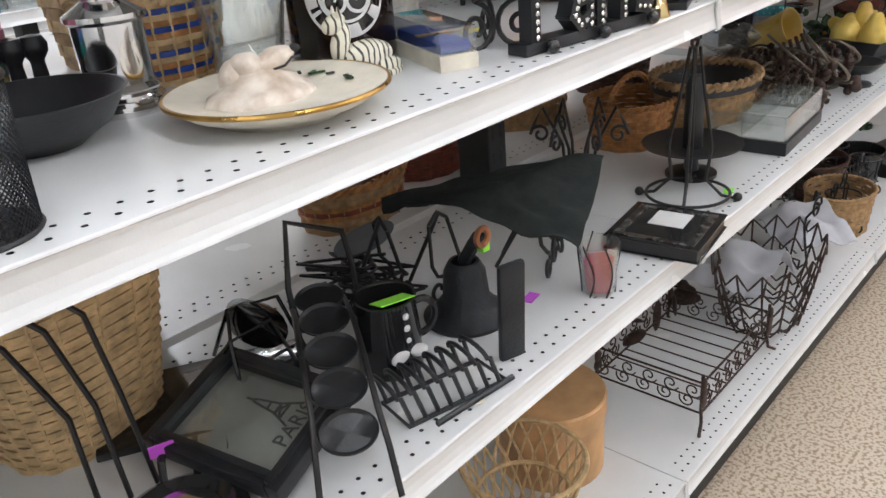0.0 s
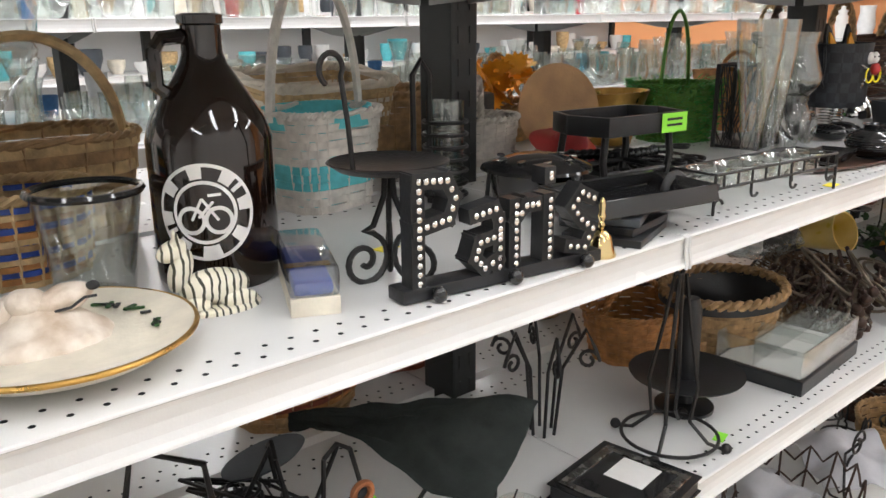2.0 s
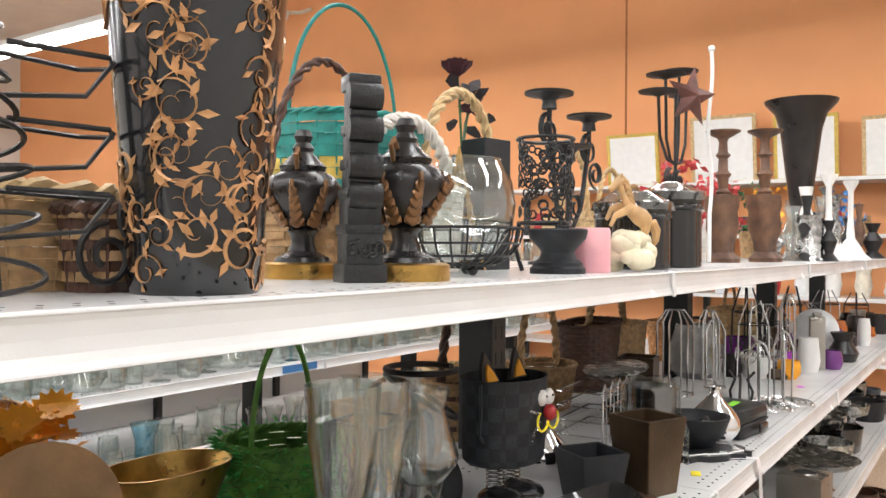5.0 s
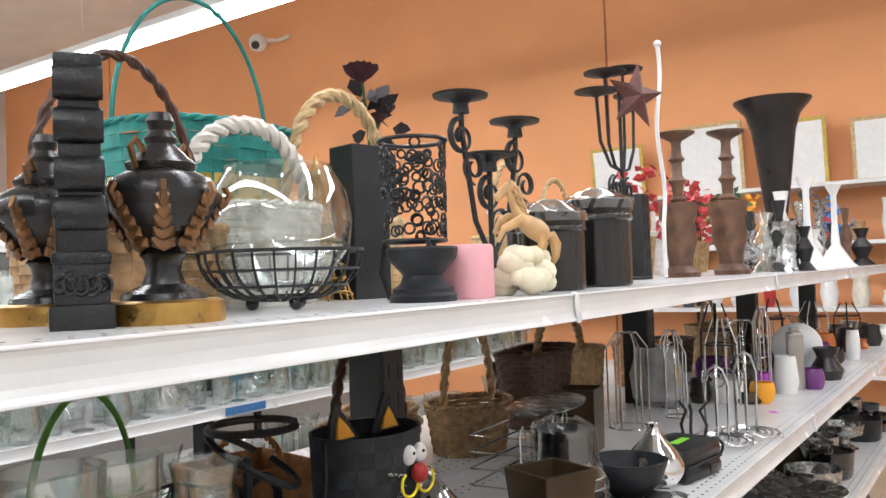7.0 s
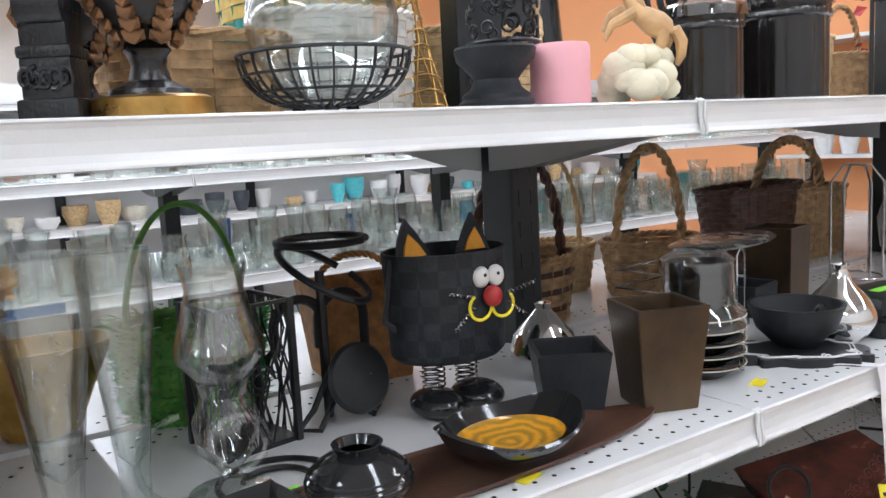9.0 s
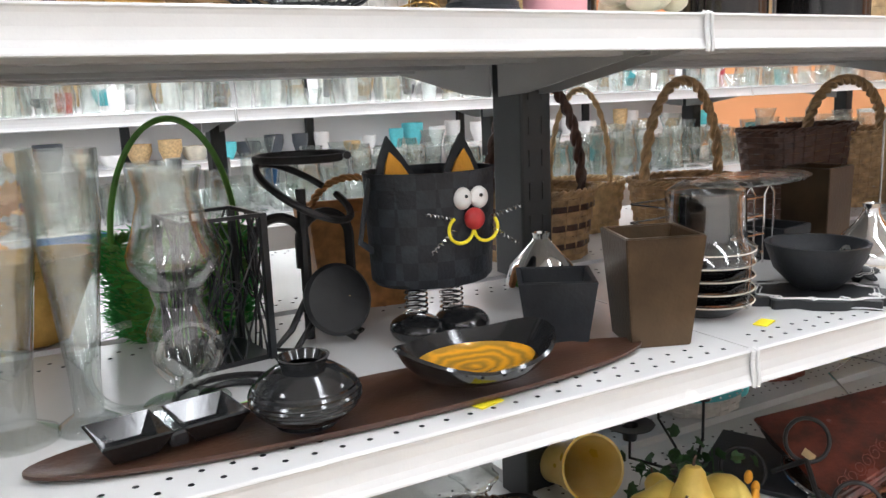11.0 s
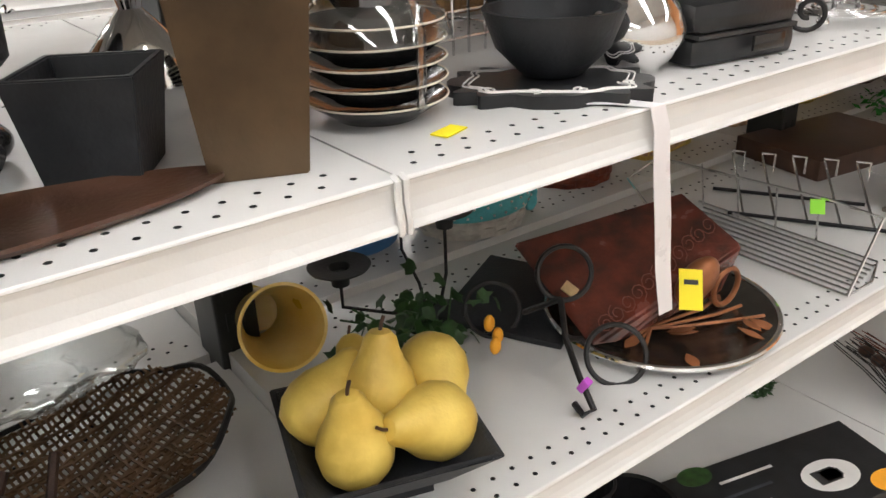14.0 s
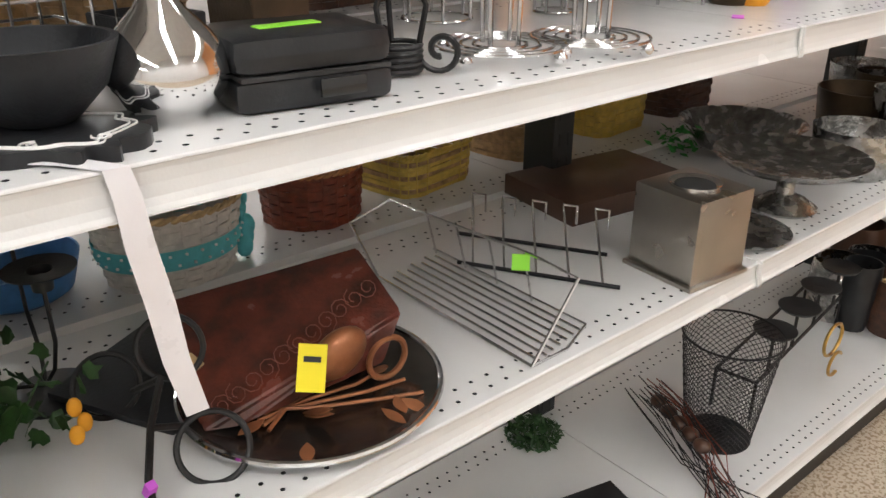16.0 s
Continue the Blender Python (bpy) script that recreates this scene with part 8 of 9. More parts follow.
# carved corbel standing upright
cb = thing("carved_corbel", "black carved wooden corbel with scrolls and ribs", "corbel", at(1.748, 0.2, ZC, -32) @ Matrix.Diagonal((0.8, 0.8, 1.1, 1)))
bm = B()
for z0_, z1_, w in ((0, 0.018, 0.064), (0.018, 0.05, 0.054), (0.05, 0.058, 0.058), (0.058, 0.085, 0.05), (0.085, 0.094, 0.054), (0.094, 0.115, 0.044), (0.115, 0.125, 0.05), (0.125, 0.15, 0.042), (0.15, 0.16, 0.048), (0.16, 0.195, 0.04), (0.195, 0.21, 0.048)):
    bm = B()
    box(bm, (0, 0, (z0_ + z1_) / 2), (w, w * 0.9, z1_ - z0_ + 0.002), 0.004)
    part("block", bm, M["carved_black"], cb)
for k, z in enumerate((0.188, 0.155, 0.118, 0.088)):
    bm = B()
    lathe(bm, [(0.0005, -0.024), (0.013, -0.024), (0.014, -0.018), (0.014, 0.018), (0.013, 0.024), (0.0005, 0.024)], 20, pose(0, -0.019, z, 0, 90, 0))
    part("roll", bm, M["carved_black"], cb)
for k in range(5):
    bm = B()
    tube(bm, spiral((-0.02 + 0.01 * k, -0.0265, 0.034), 0.009, 0.002, 1.4, 14, "xz", 80 * k), 0.0022, 5)
    part("carving", bm, M["carved_black"], cb)


def urn(m, gold_base=True):
    g = thing("urn_lamp", "black urn with bronze acanthus leaves on a gilt base", "urn", m, "black urns")
    bm = B()
    lathe(bm, [(0.0005, 0.02), (0.036, 0.02), (0.034, 0.026), (0.018, 0.034), (0.014, 0.046), (0.016, 0.055), (0.02, 0.06), (0.015, 0.066), (0.03, 0.08), (0.045, 0.1), (0.048, 0.113), (0.042, 0.126), (0.028, 0.134), (0.03, 0.14), (0.022, 0.147), (0.012, 0.158), (0.014, 0.163), (0.009, 0.17), (0.012, 0.178), (0.0085, 0.186), (0.0005, 0.187)], 36)
    part("urn_body", bm, M["urn_black"], g)
    bm = B()
    lathe(bm, [(0.0005, 0), (0.05, 0), (0.051, 0.004), (0.05, 0.018), (0.046, 0.0205), (0.0005, 0.0205)], 40)
    part("base", bm, M["gold"], g, "gilt round base")
    for k in range(8):
        mm = pose(0, 0, 0, 0, 0, 45 * k)
        bm = B()
        for q in range(5):
            z = 0.07 + 0.009 * q
            bmesh.ops.create_icosphere(bm, subdivisions=1, radius=1, matrix=mm @ Matrix.Translation((0.024 + 0.0055 * q + 0.003, 0, z)) @ Matrix.Diagonal((0.005, 0.011 - 0.0012 * q, 0.008, 1)))
        tube(bm, [(0.05, 0, 0.102), (0.056, 0, 0.112), (0.052, 0, 0.12)], 0.003, 5, m=mm)
        part("acanthus", bm, M["bronze_leaf"], g, "bronze acanthus leaf")
    for s in (-1, 1):
        bm = B()
        tube(bm, [(s * 0.028, 0, 0.135), (s * 0.034, 0, 0.152), (s * 0.028, 0, 0.16), (s * 0.02, 0, 0.15)], 0.0032, 6)
        part("ear", bm, M["bronze_leaf"], g)


urn(at(1.825, 0.195, ZC, 10) @ Matrix.Diagonal((1.08, 1.08, 1.04, 1)))
urn(at(1.79, 0.33, ZC, 30))

wbw = thing("wire_bowl", "round black wire lattice bowl on ball feet", "bowl", at(2.03, 0.255, ZC))
def bowl_pt(a, f):
    r = 0.03 + 0.065 * math.sin(f * math.pi / 2)
    return Vector((r * math.cos(a), r * math.sin(a), 0.012 + 0.056 * (1 - math.cos(f * math.pi / 2))))
for k in range(26):
    bm = B()
    tube(bm, [bowl_pt(2 * math.pi * k / 26, f / 8) for f in range(9)], 0.0016, 4)
    part("rib", bm, M["black_iron"], wbw)
for f in (0.0, 0.25, 0.5, 0.75, 1.0):
    bm = B()
    tube(bm, [bowl_pt(2 * math.pi * i / 40, f) for i in range(40)], 0.0021 if f == 1 else 0.0016, 5, closed=True)
    part("ring", bm, M["black_iron"], wbw)
for k in range(3):
    a = 2 * math.pi * k / 3 - 1.9
    bm = B()
    bmesh.ops.create_uvsphere(bm, u_segments=14, v_segments=9, radius=0.008, matrix=Matrix.Translation((0.035 * math.cos(a), 0.035 * math.sin(a), 0.008)))
    part("ball_foot", bm, M["black_gloss"], wbw)
bm = B()
lathe(bm, hollow([(0.03, 0.0), (0.055, 0.01), (0.08, 0.05), (0.084, 0.08), (0.078, 0.115), (0.062, 0.142), (0.063, 0.146)], 0.002), 48)
solo("fish_bowl", bm, M["glass"], "round clear glass bowl resting in the wire bowl", "bowl", at(2.03, 0.255, ZC + 0.022))
basket("teal and yellow woven easter basket with a tall teal hoop", at(2.2, 0.62, ZC + 0.002, 0), 0.12, 0.105, 0.27, 1.3, 14, 24, ("cane_teal", "cane_yellow"), p=2.4, pattern=(0, 0, 0, 0, 0, 0, 0, 0, 1, 1, 0, 0, 0, 0), handle=(0.15, 0.23, 0, 0.004), handle_mat="cane_teal", strand=0.47)
basket("whitewashed wicker basket with a thick twisted handle", at(2.135, 0.43, ZC), 0.1, 0.08, 0.135, 1.12, 13, 24, ("cane_white",), pattern=(0, 0, 0, 1), handle=(0.1, 0.13, 0.007, 0.007), handle_mat="cane_white", turn=-15)
basket("brown basket with a thin dark twisted hoop", at(1.93, 0.42, ZC), 0.1, 0.085, 0.1, 1.15, 10, 22, ("cane",), handle=(0.115, 0.22, 0.0035, 0.004), handle_mat="cane_dark", p=3, strand=0.47)
basket("tan wicker basket with a thick pale twisted handle", at(2.41, 0.50, ZC), 0.115, 0.08, 0.13, 1.1, 11, 22, ("cane_light",), handle=(0.14, 0.23, 0.006, 0.0075), handle_mat="cane_light")
cone = thing("wire_tree", "gold wire cone tree ornament", "ornament", at(2.22, 0.38, ZC))
for k in range(9):
    bm = B()
    a = 2 * math.pi * k / 9
    tube(bm, [(0.05 * math.cos(a), 0.05 * math.sin(a), 0.002), (0.024 * math.cos(a + 0.5), 0.024 * math.sin(a + 0.5), 0.1), (0.002, 0, 0.215)], 0.0014, 4)
    tube(bm, [(0.05 * (1 - k / 10) * math.cos(t), 0.05 * (1 - k / 10) * math.sin(t), 0.012 + 0.02 * k + 0.004 * math.sin(3 * t)) for t in [2 * math.pi * i / 20 for i in range(20)]], 0.0012, 4, closed=True)
    part("wire", bm, M["gold"], cone)

# black stoneware box with silk roses
bb = thing("square_vase", "tall black square box with a plain front", "vase", at(2.335, 0.395, ZC, -12))
bm = B()
box(bm, (0, 0, 0.12), (0.07, 0.06, 0.24), 0.002)
part("box_body", bm, M["black_satin"], bb, smooth=False)
rv = thing("rose_stems", "dark red silk roses on stems in a slim vase", "flowers", at(2.78, 0.74, ZC) @ Matrix.Diagonal((1.4, 1.4, 1.38, 1)))
bm = B()
lathe(bm, hollow([(0.025, 0), (0.028, 0.1), (0.02, 0.2)], 0.002), 24)
part("slim_vase", bm, M["black_gloss"], rv)
for k, (x, y, z, r) in enumerate(((-0.02, 0.0, 0.36, 0.036), (0.05, 0.01, 0.31, 0.024), (0.02, 0.0, 0.29, 0.02))):
    bm = B()
    tube(bm, [(0, 0, 0.2), (x * 0.5, y, z * 0.85), (x, y, z)], 0.0025, 5)
    part("stem", bm, M["leaf_green"], rv)
    bm = B()
    random.seed(100 + k)
    for q in range(26):
        a, f = 2.4 * q, q / 26
        rr = r * (0.25 + 0.75 * f)
        d, e = Vector((math.cos(a), math.sin(a), 0)), Vector((-math.sin(a), math.cos(a), 0))
        c = Vector((x, y, z)) + d * rr * 0.35
        h = r * (0.9 - 0.5 * f)
        bm.faces.new([bm.verts.new(c + v) for v in (-e * rr * 0.35 - Vector((0, 0, h * 0.6)), e * rr * 0.35 - Vector((0, 0, h * 0.6)), e * rr * 0.6 + d * rr * 0.35 + Vector((0, 0, h * 0.3)), d * rr * 0.6 + Vector((0, 0, h * 0.55)), -e * rr * 0.6 + d * rr * 0.35 + Vector((0, 0, h * 0.3)))])
    part("rose", bm, M["rose"], rv, "dark red silk rose")
bm = B()
for q in range(14):
    random.seed(130 + q)
    c = Vector((random.uniform(-0.05, 0.08), random.uniform(-0.03, 0.03), random.uniform(0.25, 0.33)))
    tl = pose(0, 0, 0, random.uniform(-60, 60), random.uniform(-60, 60), random.uniform(0, 360))
    bm.faces.new([bm.verts.new(c + tl @ Vector(v)) for v in ((0, -0.02, 0), (0.012, -0.004, 0.003), (0.008, 0.012, 0), (0, 0.024, 0), (-0.008, 0.012, 0), (-0.012, -0.004, 0.003))])
part("leaves", bm, mat("dark_silk_leaf", (0.02, 0.012, 0.015), 0.6), rv, smooth=False)

lc = thing("lattice_cup", "black pierced lattice metal cup", "candle holder", at(2.265, 0.235, ZC))
bm = B()
random.seed(77)
for k in range(120):
    a, z = random.uniform(0, 6.283), random.uniform(0.09, 0.215)
    r = 0.043 + 0.02 * (z - 0.08)
    rr = random.uniform(0.006, 0.009)
    tube(bm, [(r * math.cos(a + rr * math.cos(t) / r), r * math.sin(a + rr * math.cos(t) / r), z + rr * math.sin(t)) for t in [2 * math.pi * i / 9 for i in range(9)]], 0.0017, 4, closed=True)
part("pierced_wall", bm, M["black_satin"], lc)
bm = B()
tube(bm, arc((0, 0, 0.222), 0.047, 0, 350, 36, "xy"), 0.0032, 6, closed=True)
tube(bm, arc((0, 0, 0.082), 0.043, 0, 350, 36, "xy"), 0.0032, 6, closed=True)
part("rim", bm, M["black_satin"], lc)
bm = B()
for k in range(3):
    tube(bm, [(0.043, 0, 0.085), (0.05, 0, 0.04), (0.038, 0, 0.002)], 0.004, 6, m=pose(0, 0, 0, 0, 0, 120 * k))
part("legs", bm, M["black_satin"], lc)
turned("pedestal_cup", "matt black turned wooden pedestal cup", "candle holder", at(2.212, 0.185, ZC), [(0.0005, 0), (0.044, 0), (0.044, 0.008), (0.04, 0.012), (0.04, 0.017), (0.03, 0.024), (0.026, 0.034), (0.03, 0.04), (0.045, 0.056), (0.0475, 0.068), (0.046, 0.071), (0.04, 0.068), (0.0005, 0.058)], "black_matt", 40)
bm = B()
lathe(bm, [(0.0005, 0), (0.039, 0), (0.041, 0.003), (0.041, 0.073), (0.038, 0.078), (0.03, 0.0775), (0.0005, 0.074)], 40)
solo("pillar_candle", bm, M["pink_wax"], "thick pale pink pillar candle", "candle", at(2.3, 0.172, ZC) @ Matrix.Diagonal((0.88, 0.88, 0.95, 1)))

# rearing horse on a cloud, one plain mesh
bm = B()
random.seed(3)
for k in range(24):
    a, f = random.uniform(0, 6.28), random.random()
    bmesh.ops.create_icosphere(bm, subdivisions=2, radius=random.uniform(0.014, 0.022), matrix=Matrix.Translation((0.038 * math.cos(a) * (1 - 0.5 * f), 0.028 * math.sin(a) * (1 - 0.5 * f), 0.014 + 0.05 * f)))
solo("cloud_base", bm, M["ivory"], "cream cloud-shaped pottery base", "figurine base", at(2.40, 0.14, ZC) @ Matrix.Diagonal((1.12, 1.08, 0.92, 1)))
bm = B()
tube(bm, [(0.048, 0, 0.084), (0.044, 0, 0.09), (0.034, 0, 0.096), (0.018, 0, 0.102), (0.0, 0, 0.112), (-0.012, 0, 0.124), (-0.019, 0, 0.138), (-0.024, 0, 0.15), (-0.027, 0, 0.16), (-0.028, 0, 0.166)],
     lambda f: 0.004 + 0.016 * math.sin(math.pi * min(1, f * 1.5 + 0.12)) ** 0.7 * (1 if f < 0.4 else 1 - 0.85 * (f - 0.4)) + (0.004 if f > 0.55 else 0), 14, flat=0.8)
tube(bm, [(-0.021, 0, 0.163), (-0.03, 0, 0.163), (-0.04, 0, 0.156), (-0.05, 0, 0.148), (-0.054, 0, 0.145)], lambda f: 0.0105 - 0.005 * f, 12, flat=0.75)
for side_ in (-1, 1):
    y_ = 0.009 * side_
    k_ = 0.006 * side_
    tube(bm, [(-0.006, y_, 0.114), (-0.026, y_, 0.112 + k_), (-0.044, y_, 0.106 + k_), (-0.05, y_, 0.096 + k_), (-0.056, y_, 0.088 + k_)], lambda f: 0.0085 - 0.0045 * f, 8)
    tube(bm, [(0.036, y_, 0.09), (0.042 + k_, y_, 0.076), (0.034 + k_, y_, 0.064), (0.038 + k_, y_, 0.052), (0.033 + k_, y_, 0.047)], lambda f: 0.0115 - 0.007 * f, 8)
    tube(bm, [(-0.026, 0.006 * side_, 0.168), (-0.026, 0.007 * side_, 0.177)], lambda f: 0.003 - 0.002 * f, 6)
tube(bm, [(0.05, 0, 0.088), (0.06, 0, 0.088), (0.068, 0, 0.074), (0.067, 0, 0.058), (0.06, 0, 0.046)], lambda f: 0.004 + 0.007 * math.sin(math.pi * min(1, f + 0.05)), 8)
for q_ in range(9):
    f_ = q_ / 8
    tube(bm, [(-0.024 + 0.022 * f_, 0.002 * (-1) ** q_, 0.172 - 0.05 * f_), (-0.012 + 0.022 * f_, 0.004 * (-1) ** q_, 0.168 - 0.05 * f_), (-0.006 + 0.022 * f_, 0.005 * (-1) ** q_, 0.156 - 0.05 * f_)], lambda f: 0.0045 - 0.003 * f, 6)
solo("horse_figurine", bm, M["horse"], "tan rearing horse figurine on a cream cloud", "figurine", at(2.402, 0.14, ZC, -38) @ Matrix.Diagonal((0.76, 0.8, 0.97, 1)))

# black jars with plastic over the lids
for k, (x, y, r, h) in enumerate(((2.585, 0.19, 0.056, 0.128), (2.80, 0.205, 0.066, 0.162), (2.69, 0.28, 0.05, 0.135))):
    g = thing("canister", "dark ribbed canister with plastic wrap over its lid", "canister", at(x, y, ZC), "dark canisters")
    bm = B()
    lathe(bm, [(0.0005, 0), (r * 0.95, 0), (r, 0.004), (r * 0.97, 0.012), (r * 0.97, h * 0.76), (r * 1.03, h * 0.78), (r * 1.03, h * 0.82), (r, h * 0.84), (r * 1.05, h * 0.87), (r * 1.05, h), (r * 0.98, h + 0.003), (0.0005, h + 0.003)], 96, wob=lambda a, z: 1 + (0.035 * abs(math.cos(8 * a)) if 0.006 < z < h * 0.85 else 0))
    part("jar", bm, mat("dark_ceramic", (0.012, 0.01, 0.009), 0.2, var=0.4, coat=0.3) if k == 0 else bpy.data.materials["dark_ceramic"], g)
    bm = B()
    lathe(bm, [(r * 1.1, h * 0.9), (r * 1.09, h + 0.003), (r * 0.8, h + 0.009), (r * 0.5, h + 0.02), (r * 0.25, h + 0.026), (0.0005, h + 0.018)], 40, close=False, wob=lambda a, z: 1 + 0.05 * math.sin(7 * a + z * 300) + 0.03 * math.sin(17 * a - z * 500))
    part("wrap", bm, M["film"], g, "crinkled clear wrap")

# iron candelabra behind
cd = thing("candelabrum", "black iron candelabrum with scrolls and drip plates", "candelabrum", at(2.90, 0.50, ZC) @ Matrix.Diagonal((1.42, 1.3, 1.22, 1)))
for k, (x, h) in enumerate(((-0.075, 0.335), (0.0, 0.24), (0.085, 0.315))):
    bm = B()
    tube(bm, [(0, 0, 0.05), (x * 0.6, 0, 0.12), (x, 0, h - 0.06), (x, 0, h - 0.02)], 0.005, 6)
    tube(bm, spiral((x, 0, h - 0.07), 0.034, 0.01, 1.4, 26, "xz", 90), 0.005, 6, flat=0.5)
    tube(bm, spiral((x + 0.03, 0, h - 0.12), 0.03, 0.01, -1.4, 26, "xz", -90), 0.005, 6, flat=0.5)
    part("scroll_arm", bm, M["black_iron"], cd)
    bm = B()
    lathe(bm, [(0.0005, h - 0.03), (0.014, h - 0.028), (0.012, h - 0.012), (0.02, h - 0.004), (0.044, h), (0.045, h + 0.004), (0.0005, h)], 28, Matrix.Translation((x, 0, 0)))
    part("drip_plate", bm, M["black_iron"], cd)
bm = B()
lathe(bm, [(0.0005, 0), (0.075, 0), (0.075, 0.006), (0.015, 0.014), (0.01, 0.06), (0.0005, 0.06)], 30)
part("foot", bm, M["black_iron"], cd)
basket("tan basket with a pale bent hoop", at(3.15, 0.60, ZC), 0.09, 0.08, 0.12, 1.1, 9, 20, ("cane_light",), handle=(0.085, 0.2, 0.004, 0.006), handle_mat="cane_light")


def candlestick(m, s, label):
    g = thing("candlestick", label, "candlestick", m, "carved candlesticks")
    bm = B()
    lathe(bm, [(0.0005, 0.2), (0.018, 0.2), (0.022, 0.21), (0.014, 0.22), (0.016, 0.25), (0.024, 0.262), (0.014, 0.275), (0.013, 0.31), (0.022, 0.32), (0.014, 0.33), (0.012, 0.36), (0.016, 0.37), (0.048, 0.388), (0.05, 0.393), (0.02, 0.39), (0.0005, 0.39)], 28, Matrix.Diagonal((s, s, s, 1)))
    part("stem", bm, M["carved_wood"], g)
    bm = B()
    lathe(bm, [(0.0005, 0), (0.045, 0), (0.046, 0.012), (0.03, 0.03), (0.032, 0.06), (0.044, 0.1), (0.042, 0.15), (0.048, 0.165), (0.048, 0.2), (0.0005, 0.204)], 28, Matrix.Diagonal((s, s, s, 1)), wob=lambda a, z: 1 + 0.1 * math.cos(5 * a + 20 * z))
    part("carved_base", bm, M["carved_wood"], g)


candlestick(at(3.62, 0.32, ZC) @ Matrix.Diagonal((1.14, 1.14, 1.12, 1)), 0.93, "brown carved wooden candlestick with a drip plate")
candlestick(at(3.90, 0.26, ZC) @ Matrix.Diagonal((1.12, 1.12, 1.1, 1)), 1.02, "tall brown carved wooden candlestick")
sc = thing("star_candelabrum", "dark iron candelabrum with a rust-red star", "candelabrum", at(3.44, 0.41, ZC) @ Matrix.Diagonal((1.0, 1.0, 0.98, 1)))
bm = B()
tube(bm, [(0, 0, 0.004), (0, 0, 0.55)], 0.005, 6)
lathe(bm, [(0.0005, 0), (0.07, 0), (0.07, 0.006), (0.0005, 0.01)], 28)
part("stem", bm, M["black_iron"], sc)
for k, (x, h) in enumerate(((-0.15, 0.49), (-0.09, 0.55), (0.1, 0.52), (0.03, 0.58))):
    bm = B()
    tube(bm, [(0, 0, 0.3), (x * 0.5, 0, 0.31), (x * 0.9, 0, 0.37), (x, 0, h)], 0.0045, 6)
    tube(bm, spiral((x * 0.4, 0, 0.25), 0.035, 0.01, 1.3, 20, "xz", 90), 0.004, 6)
    part("arm", bm, M["black_iron"], sc)
    bm = B()
    lathe(bm, [(0.0005, h - 0.01), (0.02, h), (0.055, h + 0.006), (0.056, h + 0.01), (0.0005, h + 0.005)], 24, Matrix.Translation((x, 0, 0)))
    part("drip_plate", bm, M["black_iron"], sc)
bm = B()
pts = [(0.095 * (1 if i % 2 == 0 else 0.42) * math.sin(math.pi * i / 5), 0.095 * (1 if i % 2 == 0 else 0.42) * math.cos(math.pi * i / 5)) for i in range(10)]
front, back = bm.verts.new((0, -0.03, 0)), bm.verts.new((0, 0.03, 0))
ring = [bm.verts.new((u, 0, v)) for u, v in pts]
for i in range(10):
    bm.faces.new((front, ring[i], ring[(i + 1) % 10])), bm.faces.new((back, ring[(i + 1) % 10], ring[i]))
part("star", bm, M["rust_star"], sc, "rust-red metal star", smooth=False, m=pose(-0.01, -0.05, 0.5, 0, 8, -30))
bm = B()
tube(bm, [(0.05 + 0.02 * math.sin(9 * f), -0.05, 0.15 + 0.5 * f) for f in [i / 24 for i in range(25)]], 0.006, 6)
bmesh.ops.create_uvsphere(bm, u_segments=12, v_segments=8, radius=0.011, matrix=Matrix.Translation((0.06, -0.05, 0.655)))
tube(bm, [(0.05, -0.05, 0.15), (0.05, -0.05, 0.002)], 0.006, 6)
solo("wavy_rod", bm, M["white"], "wavy pale rod with a ball tip", "rod", at(3.50, 0.39, ZC) @ Matrix.Diagonal((1.0, 1.0, 1.0, 1)))
tr_ = thing("trumpet_vase", "tall dark brown trumpet-shaped metal vase", "vase", at(4.80, 0.32, ZC) @ Matrix.Diagonal((1.0, 1.0, 1.12, 1)))
bm = B()
lathe(bm, hollow([(0.07, 0), (0.035, 0.03), (0.032, 0.14), (0.05, 0.25), (0.068, 0.38), (0.085, 0.5), (0.105, 0.56), (0.145, 0.6), (0.15, 0.61)], 0.004), 40)
part("trumpet", bm, M["tall_brown"], tr_)
turned("tin_beaker", "grey embossed pewter beaker", "beaker", at(4.3, 0.19, ZC), [(0.055, 0), (0.052, 0.01), (0.045, 0.02), (0.047, 0.15), (0.052, 0.17)], "pewter", 28, 0.003)
for k, (x, y, s) in enumerate(((4.75, 0.2, 1.1), (5.0, 0.25, 1.0), (5.35, 0.2, 1.15), (5.6, 0.3, 1.0))):
    turned("candlestick", "slender white candlestick with a flared foot", "candlestick", at(x, y, ZC), [(0.0005, 0), (0.08 * s, 0), (0.06 * s, 0.02), (0.02, 0.1), (0.012, 0.2), (0.012, 0.28 * s), (0.035, 0.32 * s), (0.036, 0.325 * s), (0.0005, 0.32 * s)], "white" if k % 2 == 0 else "pewter", 24, None, "slender candlesticks")
